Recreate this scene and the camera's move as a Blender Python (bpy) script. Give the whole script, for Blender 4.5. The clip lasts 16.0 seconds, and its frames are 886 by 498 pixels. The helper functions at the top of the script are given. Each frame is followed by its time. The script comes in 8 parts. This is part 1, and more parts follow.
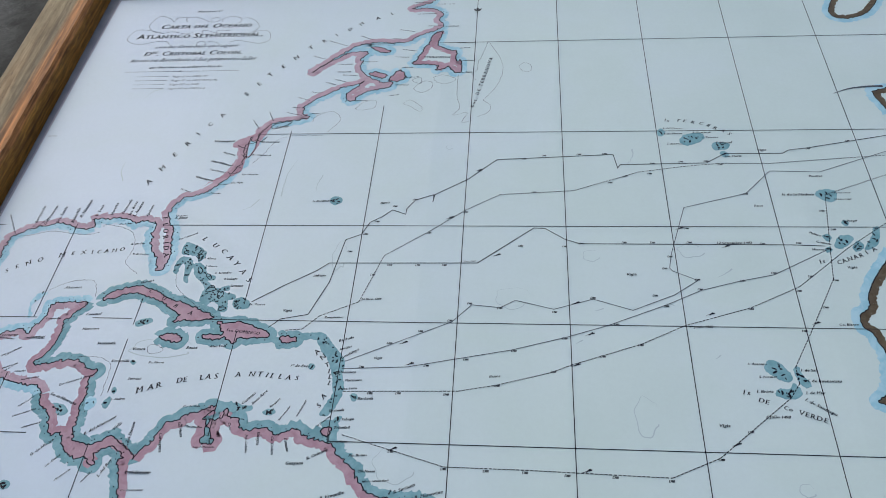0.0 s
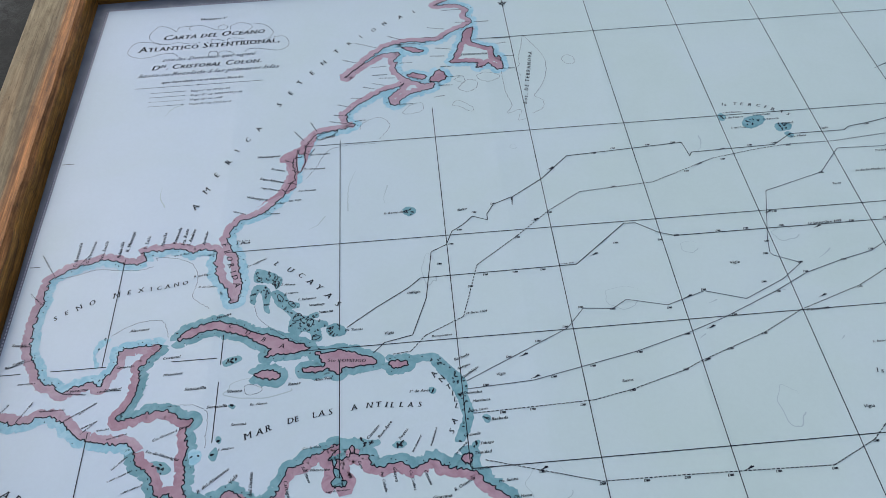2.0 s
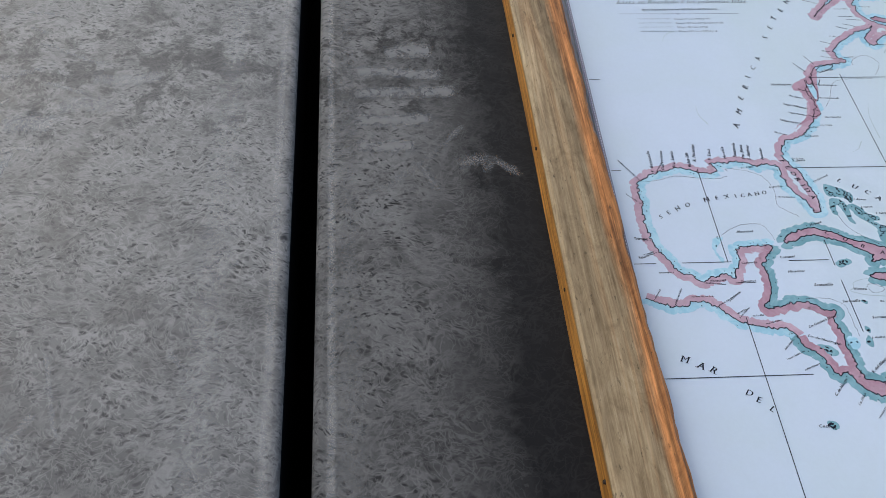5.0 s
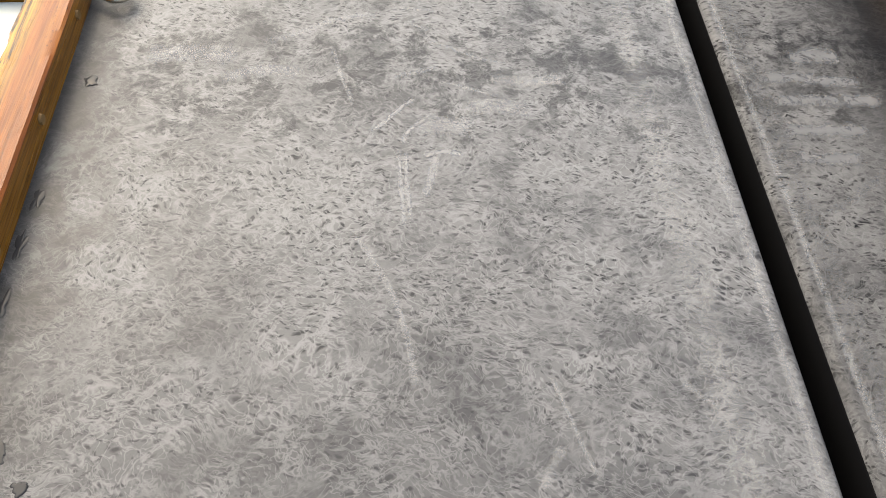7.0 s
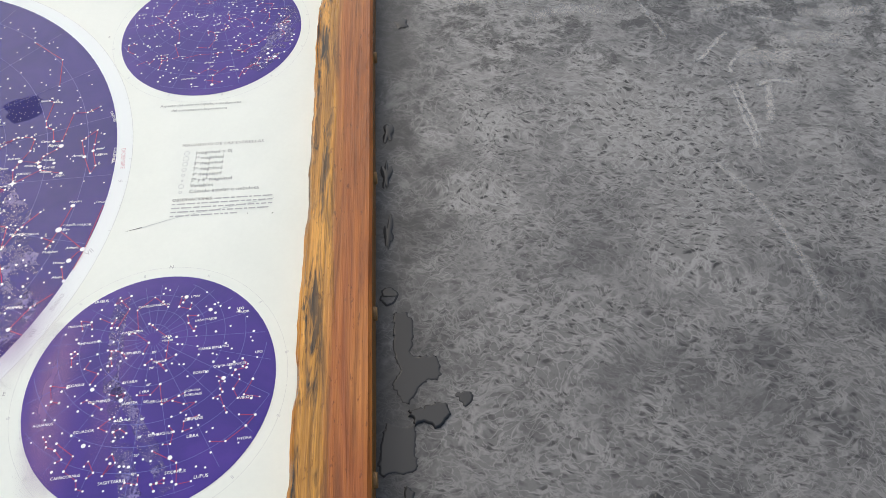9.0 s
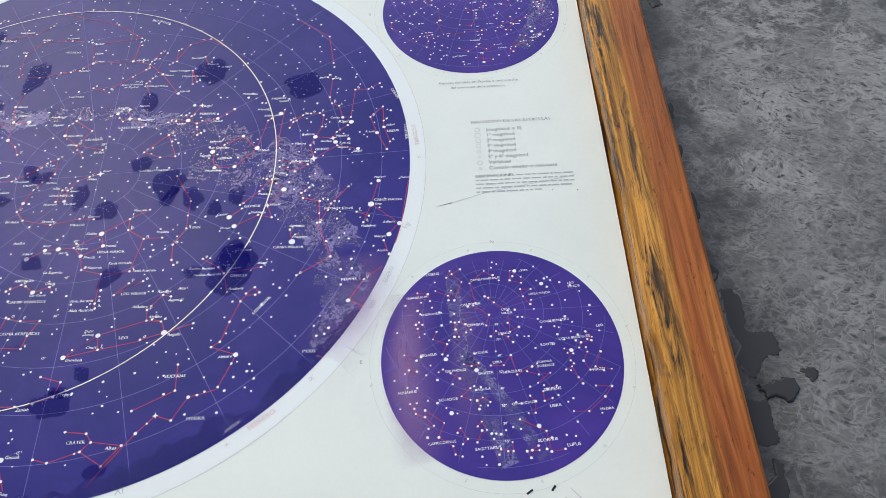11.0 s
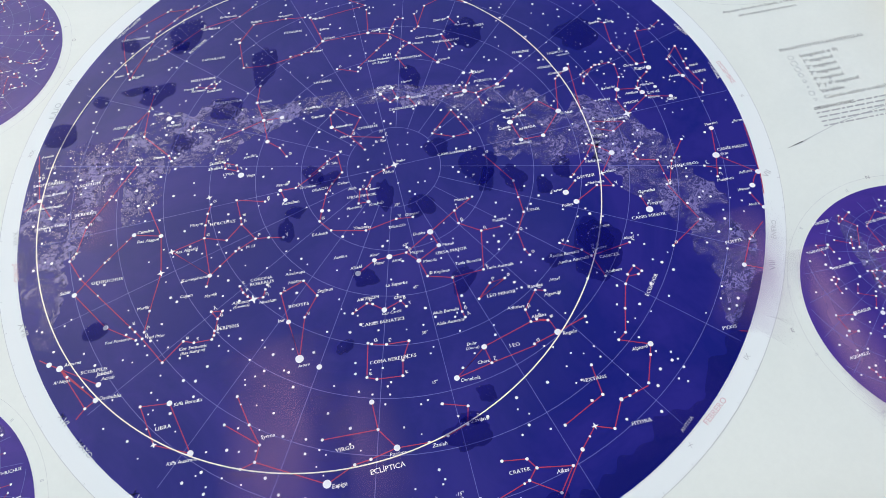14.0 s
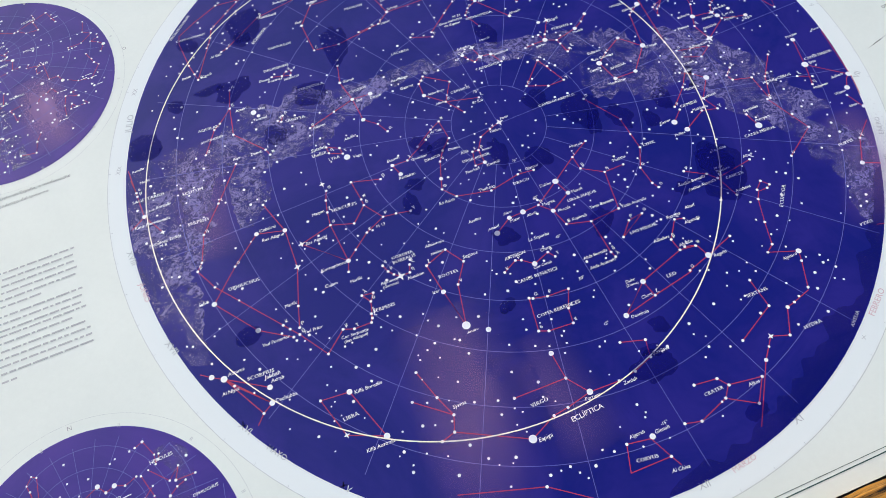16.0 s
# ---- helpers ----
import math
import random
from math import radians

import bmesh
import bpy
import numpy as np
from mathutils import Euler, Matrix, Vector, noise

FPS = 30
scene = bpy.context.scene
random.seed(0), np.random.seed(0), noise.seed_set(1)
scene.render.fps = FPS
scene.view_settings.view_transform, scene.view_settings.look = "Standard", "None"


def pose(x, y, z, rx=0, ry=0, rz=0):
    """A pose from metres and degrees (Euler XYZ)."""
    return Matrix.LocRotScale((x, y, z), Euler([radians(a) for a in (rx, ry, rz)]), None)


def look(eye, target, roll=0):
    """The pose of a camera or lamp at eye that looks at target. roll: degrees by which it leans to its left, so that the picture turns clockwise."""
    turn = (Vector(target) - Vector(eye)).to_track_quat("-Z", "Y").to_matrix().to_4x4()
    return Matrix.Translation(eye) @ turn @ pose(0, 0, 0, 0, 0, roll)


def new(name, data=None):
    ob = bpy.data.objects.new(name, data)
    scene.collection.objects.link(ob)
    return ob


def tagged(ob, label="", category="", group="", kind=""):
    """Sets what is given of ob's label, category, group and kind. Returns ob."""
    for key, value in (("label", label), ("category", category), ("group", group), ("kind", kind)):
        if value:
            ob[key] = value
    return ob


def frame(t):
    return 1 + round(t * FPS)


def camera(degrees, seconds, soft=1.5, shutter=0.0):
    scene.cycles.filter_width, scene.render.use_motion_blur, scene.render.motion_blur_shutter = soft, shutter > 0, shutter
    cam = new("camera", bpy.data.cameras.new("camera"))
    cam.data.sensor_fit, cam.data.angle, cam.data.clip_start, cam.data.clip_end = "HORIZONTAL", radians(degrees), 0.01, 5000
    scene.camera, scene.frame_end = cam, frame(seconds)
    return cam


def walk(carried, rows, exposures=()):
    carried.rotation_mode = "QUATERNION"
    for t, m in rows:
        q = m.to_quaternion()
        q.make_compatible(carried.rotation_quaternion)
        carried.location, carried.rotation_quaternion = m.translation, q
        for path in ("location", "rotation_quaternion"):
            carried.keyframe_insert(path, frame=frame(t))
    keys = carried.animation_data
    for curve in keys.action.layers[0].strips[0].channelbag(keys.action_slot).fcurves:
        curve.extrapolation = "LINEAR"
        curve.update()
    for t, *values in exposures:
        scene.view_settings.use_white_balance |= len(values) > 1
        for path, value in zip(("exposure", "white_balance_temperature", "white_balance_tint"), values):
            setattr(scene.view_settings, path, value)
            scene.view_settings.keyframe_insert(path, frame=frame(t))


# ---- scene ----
cam = camera(58.1, 16.0, soft=0.5)
PATH = [
    (0, (0.183, -0.057, 1.188), (0.022, 1.216, -0.346), -6.3),
    (0.5, (0.156, -0.04, 1.186), (0.059, 1.235, -0.352), -5.4),
    (1, (0.135, -0.03, 1.184), (0.111, 1.242, -0.359), -4.2),
    (1.5, (0.103, -0.027, 1.181), (0.138, 1.242, -0.365), -3.4),
    (2, (0.051, -0.03, 1.177), (0.14, 1.231, -0.372), -2.5),
    (2.5, (-0.003, -0.038, 1.176), (0.118, 1.216, -0.377), -2.2),
    (3, (-0.076, -0.058, 1.175), (0.062, 1.186, -0.385), -1.8),
    (3.2, (-0.1, -0.069, 1.171), (0.042, 1.184, -0.382), -1.8),
    (5.3, (-0.419, -0.044, 1.187), (-0.27, 1.142, -0.416), 4.1),
    (5.5, (-0.447, -0.035, 1.18), (-0.318, 1.159, -0.419), 3.5),
    (6, (-0.541, -0.009, 1.174), (-0.432, 1.182, -0.43), 3.5),
    (6.5, (-0.6, -0.004, 1.164), (-0.51, 1.192, -0.436), 3.0),
    (7, (-0.659, -0.005, 1.148), (-0.586, 1.198, -0.448), 2.1),
    (7.5, (-0.723, -0.009, 1.14), (-0.666, 1.202, -0.451), 1.0),
    (8, (-0.777, -0.02, 1.126), (-0.748, 1.208, -0.453), -0.6),
    (8.5, (-0.821, -0.028, 1.119), (-0.794, 1.197, -0.461), -0.9),
    (9, (-0.868, -0.038, 1.12), (-0.868, 1.17, -0.474), -1.7),
    (9.5, (-0.906, -0.047, 1.13), (-0.932, 1.157, -0.467), -2.4),
    (10, (-0.947, -0.058, 1.136), (-1.004, 1.131, -0.471), -3.2),
    (10.2, (-0.961, -0.059, 1.136), (-1.023, 1.126, -0.475), -3.3),
    (12.3, (-1.153, 0.001, 1.113), (-1.187, 1.117, -0.546), -4.0),
    (12.5, (-1.162, 0.003, 1.11), (-1.188, 1.112, -0.554), -4.2),
    (13, (-1.195, 0.005, 1.106), (-1.193, 1.09, -0.574), -4.7),
    (13.5, (-1.227, 0.015, 1.103), (-1.193, 1.067, -0.597), -5.3),
    (14, (-1.264, 0.016, 1.109), (-1.194, 1.051, -0.6), -6.1),
    (14.5, (-1.297, 0.022, 1.11), (-1.183, 1.027, -0.616), -6.2),
    (15, (-1.326, 0.033, 1.111), (-1.172, 1.005, -0.63), -6.8),
    (15.5, (-1.349, 0.037, 1.109), (-1.156, 0.994, -0.636), -7.0),
    (16, (-1.37, 0.036, 1.112), (-1.141, 0.969, -0.642), -7.1),
]
EXPOSURES = [(0, -0.19, 6080, 3), (3.2, -0.14, 5900, 2), (3.9, -0.04, 6030, 4), (5.4, 0.42, 6350, 7), (6, 0.92, 7600, 13), (6.5, 1.16, 7250, 8), (7, 1.26, 7150, 6), (7.5, 0.96, 7000, 6), (8, 0.78, 6850, 7), (9, 0.48, 6600, 6), (10.2, 0.32, 6350, 5), (12.3, 0.38, 6250, 5), (16, 0.38, 6250, 6)]
walk(cam, [(t, look(eye, target, roll)) for t, eye, target, roll in PATH], EXPOSURES)

# ---- world and light ----
world = bpy.data.worlds.new("overcast_sky")
scene.world = world
world.use_nodes = True
wn = world.node_tree.nodes
sky = wn.new("ShaderNodeTexSky")
sky.sky_type, sky.sun_disc = 'NISHITA', False
sky.sun_elevation, sky.sun_rotation = radians(46), radians(-37)
sky.air_density, sky.dust_density, sky.ozone_density = 1.0, 4.0, 1.0
world.node_tree.links.new(sky.outputs[0], wn["Background"].inputs[0])
wn["Background"].inputs[1].default_value = 0.12
sun = new("sun", bpy.data.lights.new("sun", 'SUN'))
sun.data.energy, sun.data.angle, sun.data.color = 0.9, radians(75), (1.0, 0.96, 0.92)
sun.matrix_world = look((-2.5, 3.3, 4.9), (0.0, 0.0, 0.75))


# ---- materials ----
def mat(name, colour, rough=0.5, spec=0.5, metal=0.0):
    m = bpy.data.materials.new(name)
    m.use_nodes = True
    b = m.node_tree.nodes["Principled BSDF"]
    b.inputs["Base Color"].default_value = (*colour, 1)
    b.inputs["Roughness"].default_value = rough
    b.inputs["Specular IOR Level"].default_value = spec
    b.inputs["Metallic"].default_value = metal
    return m


def node(m, kind, inputs=(), **attrs):
    n = m.node_tree.nodes.new("ShaderNode" + kind)
    for k, v in attrs.items():
        setattr(n, k, v)
    for k, v in dict(inputs).items():
        if isinstance(v, bpy.types.NodeSocket):
            m.node_tree.links.new(v, n.inputs[k])
        else:
            n.inputs[k].default_value = v
    return n


def bsdf(m):
    return m.node_tree.nodes["Principled BSDF"]


def wire(m, out, socket):
    m.node_tree.links.new(out, bsdf(m).inputs[socket])


def coords(m, scale=(1, 1, 1), turn=0.0, kind="Object"):
    t = node(m, "TexCoord")
    return node(m, "Mapping", {"Vector": t.outputs[kind], "Scale": scale, "Rotation": (0, 0, turn)}).outputs[0]


def noise_tex(m, vec, scale, detail=4.0, rough=0.55, distort=0.0):
    return node(m, "TexNoise", {"Vector": vec, "Scale": scale, "Detail": detail, "Roughness": rough, "Distortion": distort}).outputs[0]


def ramp(m, fac, stops):
    r = node(m, "ValToRGB", {"Fac": fac})
    e = r.color_ramp.elements
    while len(e) < len(stops):
        e.new(0.5)
    for el, (p, c) in zip(e, stops):
        el.position = p
        el.color = (*c, 1) if len(c) == 3 else c
    return r.outputs[0]


def mix(m, fac, a, b, blend='MIX'):
    n = node(m, "Mix", data_type='RGBA', blend_type=blend)
    for i, v in ((0, fac), (6, a), (7, b)):
        if isinstance(v, bpy.types.NodeSocket):
            m.node_tree.links.new(v, n.inputs[i])
        else:
            n.inputs[i].default_value = (*v, 1) if isinstance(v, tuple) else v
    return n.outputs[2]


def math_node(m, op, a, b=0.0, clamp=False):
    n = node(m, "Math", operation=op, use_clamp=clamp)
    for i, v in ((0, a), (1, b)):
        if isinstance(v, bpy.types.NodeSocket):
            m.node_tree.links.new(v, n.inputs[i])
        else:
            n.inputs[i].default_value = v
    return n.outputs[0]


def bump(m, height, strength, distance, socket="Normal"):
    n = node(m, "Bump", {"Height": height, "Strength": strength, "Distance": distance})
    m.node_tree.links.new(n.outputs[0], bsdf(m).inputs[socket])
    return n




def grain_space(m, vec, turn, scale):
    """Coordinates turned first and stretched after, so that grain can run any way."""
    t = node(m, "Mapping", {"Vector": vec, "Rotation": (0, 0, turn)}).outputs[0]
    return node(m, "Mapping", {"Vector": t, "Scale": scale}).outputs[0]


def table_material(name, dark, pale, thread_tone, spec, worn, dull, low, near):
    """A dark hard coating rubbed pale in a mesh of fibres, with small slanting pits; worn and dull: local x of the
    palest and the darkest tone.
    """
    m = mat(name, dark, 0.45, spec)
    v = coords(m)

    def shifted(vec, scale, amount):
        n = node(m, "TexNoise", {"Vector": vec, "Scale": scale, "Detail": 2.0}).outputs["Color"]
        n = node(m, "VectorMath", {0: n, 1: (0.5, 0.5, 0.5)}, operation='SUBTRACT').outputs[0]
        n = node(m, "VectorMath", {0: n, "Scale": amount}, operation='SCALE').outputs[0]
        return node(m, "VectorMath", {0: vec, 1: n}, operation='ADD').outputs[0]
    swirl = shifted(v, 16.0, 0.03)
    w = shifted(swirl, 130.0, 0.007)
    cloud = noise_tex(m, v, 4.6, 5, 0.62)
    patch = noise_tex(m, shifted(v, 60.0, 0.012), 19.0, 8, 0.7, 0.4)
    fibres = []
    for sc, squash, turn, wide in ((75.0, 0.30, 0.35, 0.03), (110.0, 0.34, -0.35, 0.032), (160.0, 0.4, 0.9, 0.032), (60.0, 0.25, -1.1, 0.02)):
        f = noise_tex(m, grain_space(m, w, turn, (squash, 1.0, 1.0)), sc, 2.0, 0.5, 0.7)
        fibres.append(ramp(m, math_node(m, 'ABSOLUTE', math_node(m, 'SUBTRACT', f, 0.5)), ((0.0, (1, 1, 1)), (wide, (0, 0, 0)))))
    mesh = fibres[0]
    for f in fibres[1:]:
        mesh = math_node(m, 'MAXIMUM', mesh, f)
    holes = []
    for sc, turn, lo, hi, few in ((140.0, 0.25, 0.06, 0.30, 0.40), (215.0, -0.2, 0.10, 0.34, 0.25), (310.0, 0.5, 0.12, 0.36, 0.2)):
        vor = node(m, "TexVoronoi", {"Vector": grain_space(m, w, turn, (0.5, 1.35, 1.0)), "Scale": sc, "Randomness": 1.0})
        some = node(m, "SeparateColor", {"Color": vor.outputs["Color"]}).outputs[0]
        holes.append(math_node(m, 'MULTIPLY', ramp(m, vor.outputs["Distance"], ((lo + 0.08, (1, 1, 1)), (hi + 0.06, (0, 0, 0)))), ramp(m, some, ((few, (0, 0, 0)), (few + 0.35, (1, 1, 1))))))
    pits = math_node(m, 'MAXIMUM', math_node(m, 'MAXIMUM', holes[0], holes[1]), holes[2])
    group = ramp(m, noise_tex(m, v, 34.0, 4, 0.6, 0.5), ((0.34, (0.4, 0.4, 0.4)), (0.54, (1, 1, 1))))
    pits = math_node(m, 'MULTIPLY', pits, group)
    mesh = math_node(m, 'MULTIPLY', mesh, group)
    wear = mix(m, 0.55, ramp(m, cloud, ((0.30, (0.40, 0.40, 0.40)), (0.62, (1, 1, 1)))), ramp(m, patch, ((0.37, (0.12, 0.12, 0.12)), (0.53, (1, 1, 1)))))
    sep = node(m, "SeparateXYZ", {"Vector": v})
    far = ramp(m, math_node(m, 'ADD', math_node(m, 'MULTIPLY', sep.outputs[1], 3.0), math_node(m, 'MULTIPLY', cloud, 0.8)), ((0.0, (near, near, near)), (0.45, (1, 1, 1))))
    x_tone = node(m, "MapRange", {"Value": math_node(m, 'ADD', sep.outputs[0], math_node(m, 'MULTIPLY', math_node(m, 'SUBTRACT', patch, 0.5), 0.10)), "From Min": dull, "From Max": worn, "To Min": low, "To Max": 1.0}).outputs[0]
    strip = math_node(m, 'ABSOLUTE', math_node(m, 'ADD', math_node(m, 'SUBTRACT', sep.outputs[1], 0.165), math_node(m, 'MULTIPLY', math_node(m, 'SUBTRACT', patch, 0.5), 0.30)))
    far = math_node(m, 'MULTIPLY', far, ramp(m, strip, ((0.012, (0.7, 0.7, 0.7)), (0.045, (1, 1, 1)))))
    scraps = ramp(m, noise_tex(m, shifted(v, 70.0, 0.010), 42.0, 8, 0.7, 0.3), ((0.45, (0.18, 0.18, 0.18)), (0.53, (1.35, 1.35, 1.35))))
    zone = math_node(m, 'MULTIPLY', ramp(m, strip, ((0.03, (1, 1, 1)), (0.075, (0, 0, 0)))), 0.85)
    far = math_node(m, 'MULTIPLY', far, mix(m, zone, (1.0, 1.0, 1.0), scraps))
    wear = math_node(m, 'MULTIPLY', math_node(m, 'MULTIPLY', wear, far), x_tone)
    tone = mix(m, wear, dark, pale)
    tone = mix(m, math_node(m, 'MULTIPLY', mesh, math_node(m, 'ADD', math_node(m, 'MULTIPLY', wear, 0.5), math_node(m, 'ADD', math_node(m, 'MULTIPLY', x_tone, 0.11), 0.03)), True), tone, thread_tone)
    pits = math_node(m, 'MULTIPLY', math_node(m, 'MULTIPLY', pits, math_node(m, 'SUBTRACT', 1.0, math_node(m, 'MULTIPLY', mesh, 0.5))), math_node(m, 'ADD', math_node(m, 'MULTIPLY', wear, 0.66), math_node(m, 'ADD', math_node(m, 'MULTIPLY', x_tone, 0.3), 0.14)), True)
    tone = mix(m, pits, tone, tuple(c * 1.1 for c in dark))
    grain = noise_tex(m, v, 900.0, 2, 0.6)
    tone = mix(m, 0.3, tone, ramp(m, grain, ((0.3, (0.6, 0.6, 0.6)), (0.7, (1, 1, 1)))), 'MULTIPLY')
    wire(m, tone, "Base Color")
    wire(m, ramp(m, patch, ((0.3, (0.36, 0.36, 0.36)), (0.7, (0.55, 0.55, 0.55)))), "Roughness")
    bump(m, math_node(m, 'SUBTRACT', math_node(m, 'MULTIPLY', mesh, 0.35), pits), 0.3, 0.0005)
    return m


def wood_material(name, dark, mid, light, streak, rough, streak_amount, inner=None, side=None, crack=0.0, inner_at=0.25, blotch=0.0):
    """Wood with its grain along local y; inner: the tone near the inner edge; side: the tone of the flanks."""
    m = mat(name, mid, rough, 0.22)
    fine = noise_tex(m, coords(m, (520, 10, 400)), 1.0, 4, 0.65)
    broad = noise_tex(m, coords(m, (46, 2.6, 36)), 1.0, 5, 0.6, 0.9)
    tone = ramp(m, broad, ((0.30, dark), (0.47, mid), (0.66, light)))
    st = noise_tex(m, coords(m, (70, 1.6, 50)), 1.0, 3, 0.5, 0.5)
    tone = mix(m, math_node(m, 'MULTIPLY', ramp(m, st, ((0.5, (0, 0, 0)), (0.62, (1, 1, 1)))), streak_amount), tone, streak)
    sep = node(m, "SeparateXYZ", {"Vector": node(m, "TexCoord").outputs["Object"]})
    edge = math_node(m, 'ADD', sep.outputs[0], math_node(m, 'MULTIPLY', math_node(m, 'SUBTRACT', broad, 0.5), 0.022))
    if inner:
        k = ramp(m, math_node(m, 'ADD', math_node(m, 'MULTIPLY', edge, 28.0), 0.5), ((inner_at, (1, 1, 1)), (inner_at + 0.16, (0, 0, 0))))
        tone = mix(m, math_node(m, 'MULTIPLY', k, 0.85), tone, mix(m, ramp(m, fine, ((0.35, (0, 0, 0)), (0.6, (1, 1, 1)))), tuple(c * 0.5 for c in inner), inner))
    if side:
        k = ramp(m, math_node(m, 'MULTIPLY', sep.outputs[2], 40.0), ((0.78, (1, 1, 1)), (0.9, (0, 0, 0))))
        tone = mix(m, math_node(m, 'MULTIPLY', k, 0.8), tone, mix(m, ramp(m, fine, ((0.35, (0, 0, 0)), (0.6, (1, 1, 1)))), tuple(c * 0.55 for c in side), side))
    if crack:
        c = noise_tex(m, coords(m, (190, 16, 150)), 1.0, 4, 0.7, 0.6)
        near = ramp(m, math_node(m, 'ADD', math_node(m, 'MULTIPLY', edge, 28.0), 0.5), ((0.14, (1, 1, 1)), (0.50, (0.14, 0.14, 0.14))))
        tone = mix(m, math_node(m, 'MULTIPLY', math_node(m, 'MULTIPLY', ramp(m, c, ((0.50, (0, 0, 0)), (0.60, (1, 1, 1)))), near), crack), tone, (0.018, 0.014, 0.012))
    tone = mix(m, 0.5, tone, ramp(m, fine, ((0.3, (0.42, 0.36, 0.3)), (0.6, (1, 1, 1)))), 'MULTIPLY')
    veins = noise_tex(m, coords(m, (170, 7, 120)), 1.0, 5, 0.7, 1.0)
    tone = mix(m, 0.6, tone, ramp(m, veins, ((0.34, (0.46, 0.40, 0.34)), (0.5, (1.05, 1.05, 1.05)), (0.66, (1.4, 1.45, 1.5)))), 'MULTIPLY')
    if blotch:
        b = noise_tex(m, coords(m, (95, 30, 90)), 1.0, 6, 0.72, 1.4)
        tone = mix(m, blotch, tone, ramp(m, b, ((0.36, (0.55, 0.47, 0.40)), (0.5, (1.05, 1.0, 0.95)), (0.64, (1.35, 1.35, 1.4)))), 'MULTIPLY')
    specks = noise_tex(m, coords(m, (420, 120, 400)), 1.0, 3, 0.7)
    tone = mix(m, math_node(m, 'MULTIPLY', ramp(m, specks, ((0.62, (0, 0, 0)), (0.70, (1, 1, 1)))), 0.6), tone, tuple(c * 0.3 for c in dark))
    wire(m, tone, "Base Color")
    wire(m, ramp(m, broad, ((0.3, (rough * 0.8,) * 3), (0.7, (rough * 1.2,) * 3))), "Roughness")
    bump(m, fine, 0.35, 0.0008)
    return m


# darker in a strip beside the star chart's frame
TABLE = table_material("scuffed_grey_coating", (0.030, 0.0295, 0.030), (0.235, 0.229, 0.221), (0.40, 0.39, 0.377), 0.35, 0.478, 0.440, 0.15, 0.62)
# palest beside the gap, darker towards the map frame
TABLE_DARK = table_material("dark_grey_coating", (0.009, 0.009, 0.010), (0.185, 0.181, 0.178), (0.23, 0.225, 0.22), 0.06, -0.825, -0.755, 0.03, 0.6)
STAR_WOOD = wood_material("varnished_orange_wood", (0.14, 0.036, 0.011), (0.33, 0.10, 0.021), (0.47, 0.18, 0.037), (0.24, 0.052, 0.018), 0.3, 0.5, (0.62, 0.30, 0.05), (0.44, 0.18, 0.022), 1.0, 0.31)
MAP_WOOD = wood_material("weathered_grey_brown_wood", (0.15, 0.108, 0.058), (0.315, 0.235, 0.135), (0.47, 0.37, 0.225), (0.42, 0.20, 0.07), 0.6, 0.3, (0.62, 0.25, 0.075), (0.62, 0.27, 0.04), 0.3, 0.11, 0.5)
DARK = mat("dark_shadowed_metal", (0.02, 0.022, 0.024), 0.5)


# ---- building helpers ----
def part(name, bm, material, parent=None, label="", kind=""):
    me = bpy.data.meshes.new(name)
    if isinstance(bm, tuple):
        me.from_pydata(*bm)
    else:
        bm.to_mesh(me)
        bm.free()
    me.materials.append(material)
    ob = new(name, me)
    ob.parent = parent
    return tagged(ob, label, kind=kind)


def box(x0, x1, y0, y1, z0, z1, bevel=0.0, segs=2, bm=None):
    bm = bm or bmesh.new()
    r = bmesh.ops.create_cube(bm, size=1)
    for v in r["verts"]:
        v.co = Vector((x0 + (v.co.x + .5) * (x1 - x0), y0 + (v.co.y + .5) * (y1 - y0), z0 + (v.co.z + .5) * (z1 - z0)))
    if bevel:
        ed = list({e for v in r["verts"] for e in v.link_edges})
        bmesh.ops.bevel(bm, geom=ed, offset=bevel, segments=segs, affect='EDGES', profile=0.5)
    return bm


def smooth(ob):
    for p in ob.data.polygons:
        p.use_smooth = True
    return ob


# The shade in the gap is painted: table sides take this black.
GAP_SHADE = mat("painted_gap_shade", (0.006, 0.006, 0.0065), 0.9, 0.04)


# ---- large structure ----
TOP = 0.75
ground = tagged(part("ground", box(-60, 60, -60, 60, -0.2, 0.0), mat("dark_paving", (0.05, 0.05, 0.05), 0.8)), "dark paved ground under the tables", "ground", kind="structure")
GAP_L, GAP_R = -0.4380, -0.4212


def table(name, x0, x1, label, coat):
    t = tagged(new(name), label, "table")
    t.location = ((x0 + x1) / 2, 0.3, 0)
    w = (x1 - x0) / 2
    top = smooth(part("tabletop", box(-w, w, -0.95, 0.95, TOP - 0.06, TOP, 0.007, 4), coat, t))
    top.data.materials.append(GAP_SHADE)
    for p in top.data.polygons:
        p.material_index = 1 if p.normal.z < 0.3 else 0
    # Unseen block added below the top to keep light out of the gap.
    part("apron", box(-w + 0.012, w - 0.012, -0.92, 0.92, 0.25, TOP - 0.0605), GAP_SHADE, t)
    for sx in (-1, 1):
        for sy in (-1, 1):
            part("leg", box(sx * (w - 0.07) - 0.03, sx * (w - 0.07) + 0.03, sy * 0.85 - 0.03, sy * 0.85 + 0.03, 0, TOP - 0.06, 0.003, 1), DARK, t)
    return t


left_table = table("table", -2.25, GAP_L, "scuffed dark grey table top with rounded edges, worn pale", TABLE)
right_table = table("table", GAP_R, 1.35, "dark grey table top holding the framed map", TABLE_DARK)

from collections import Counter
from mathutils.geometry import tessellate_polygon


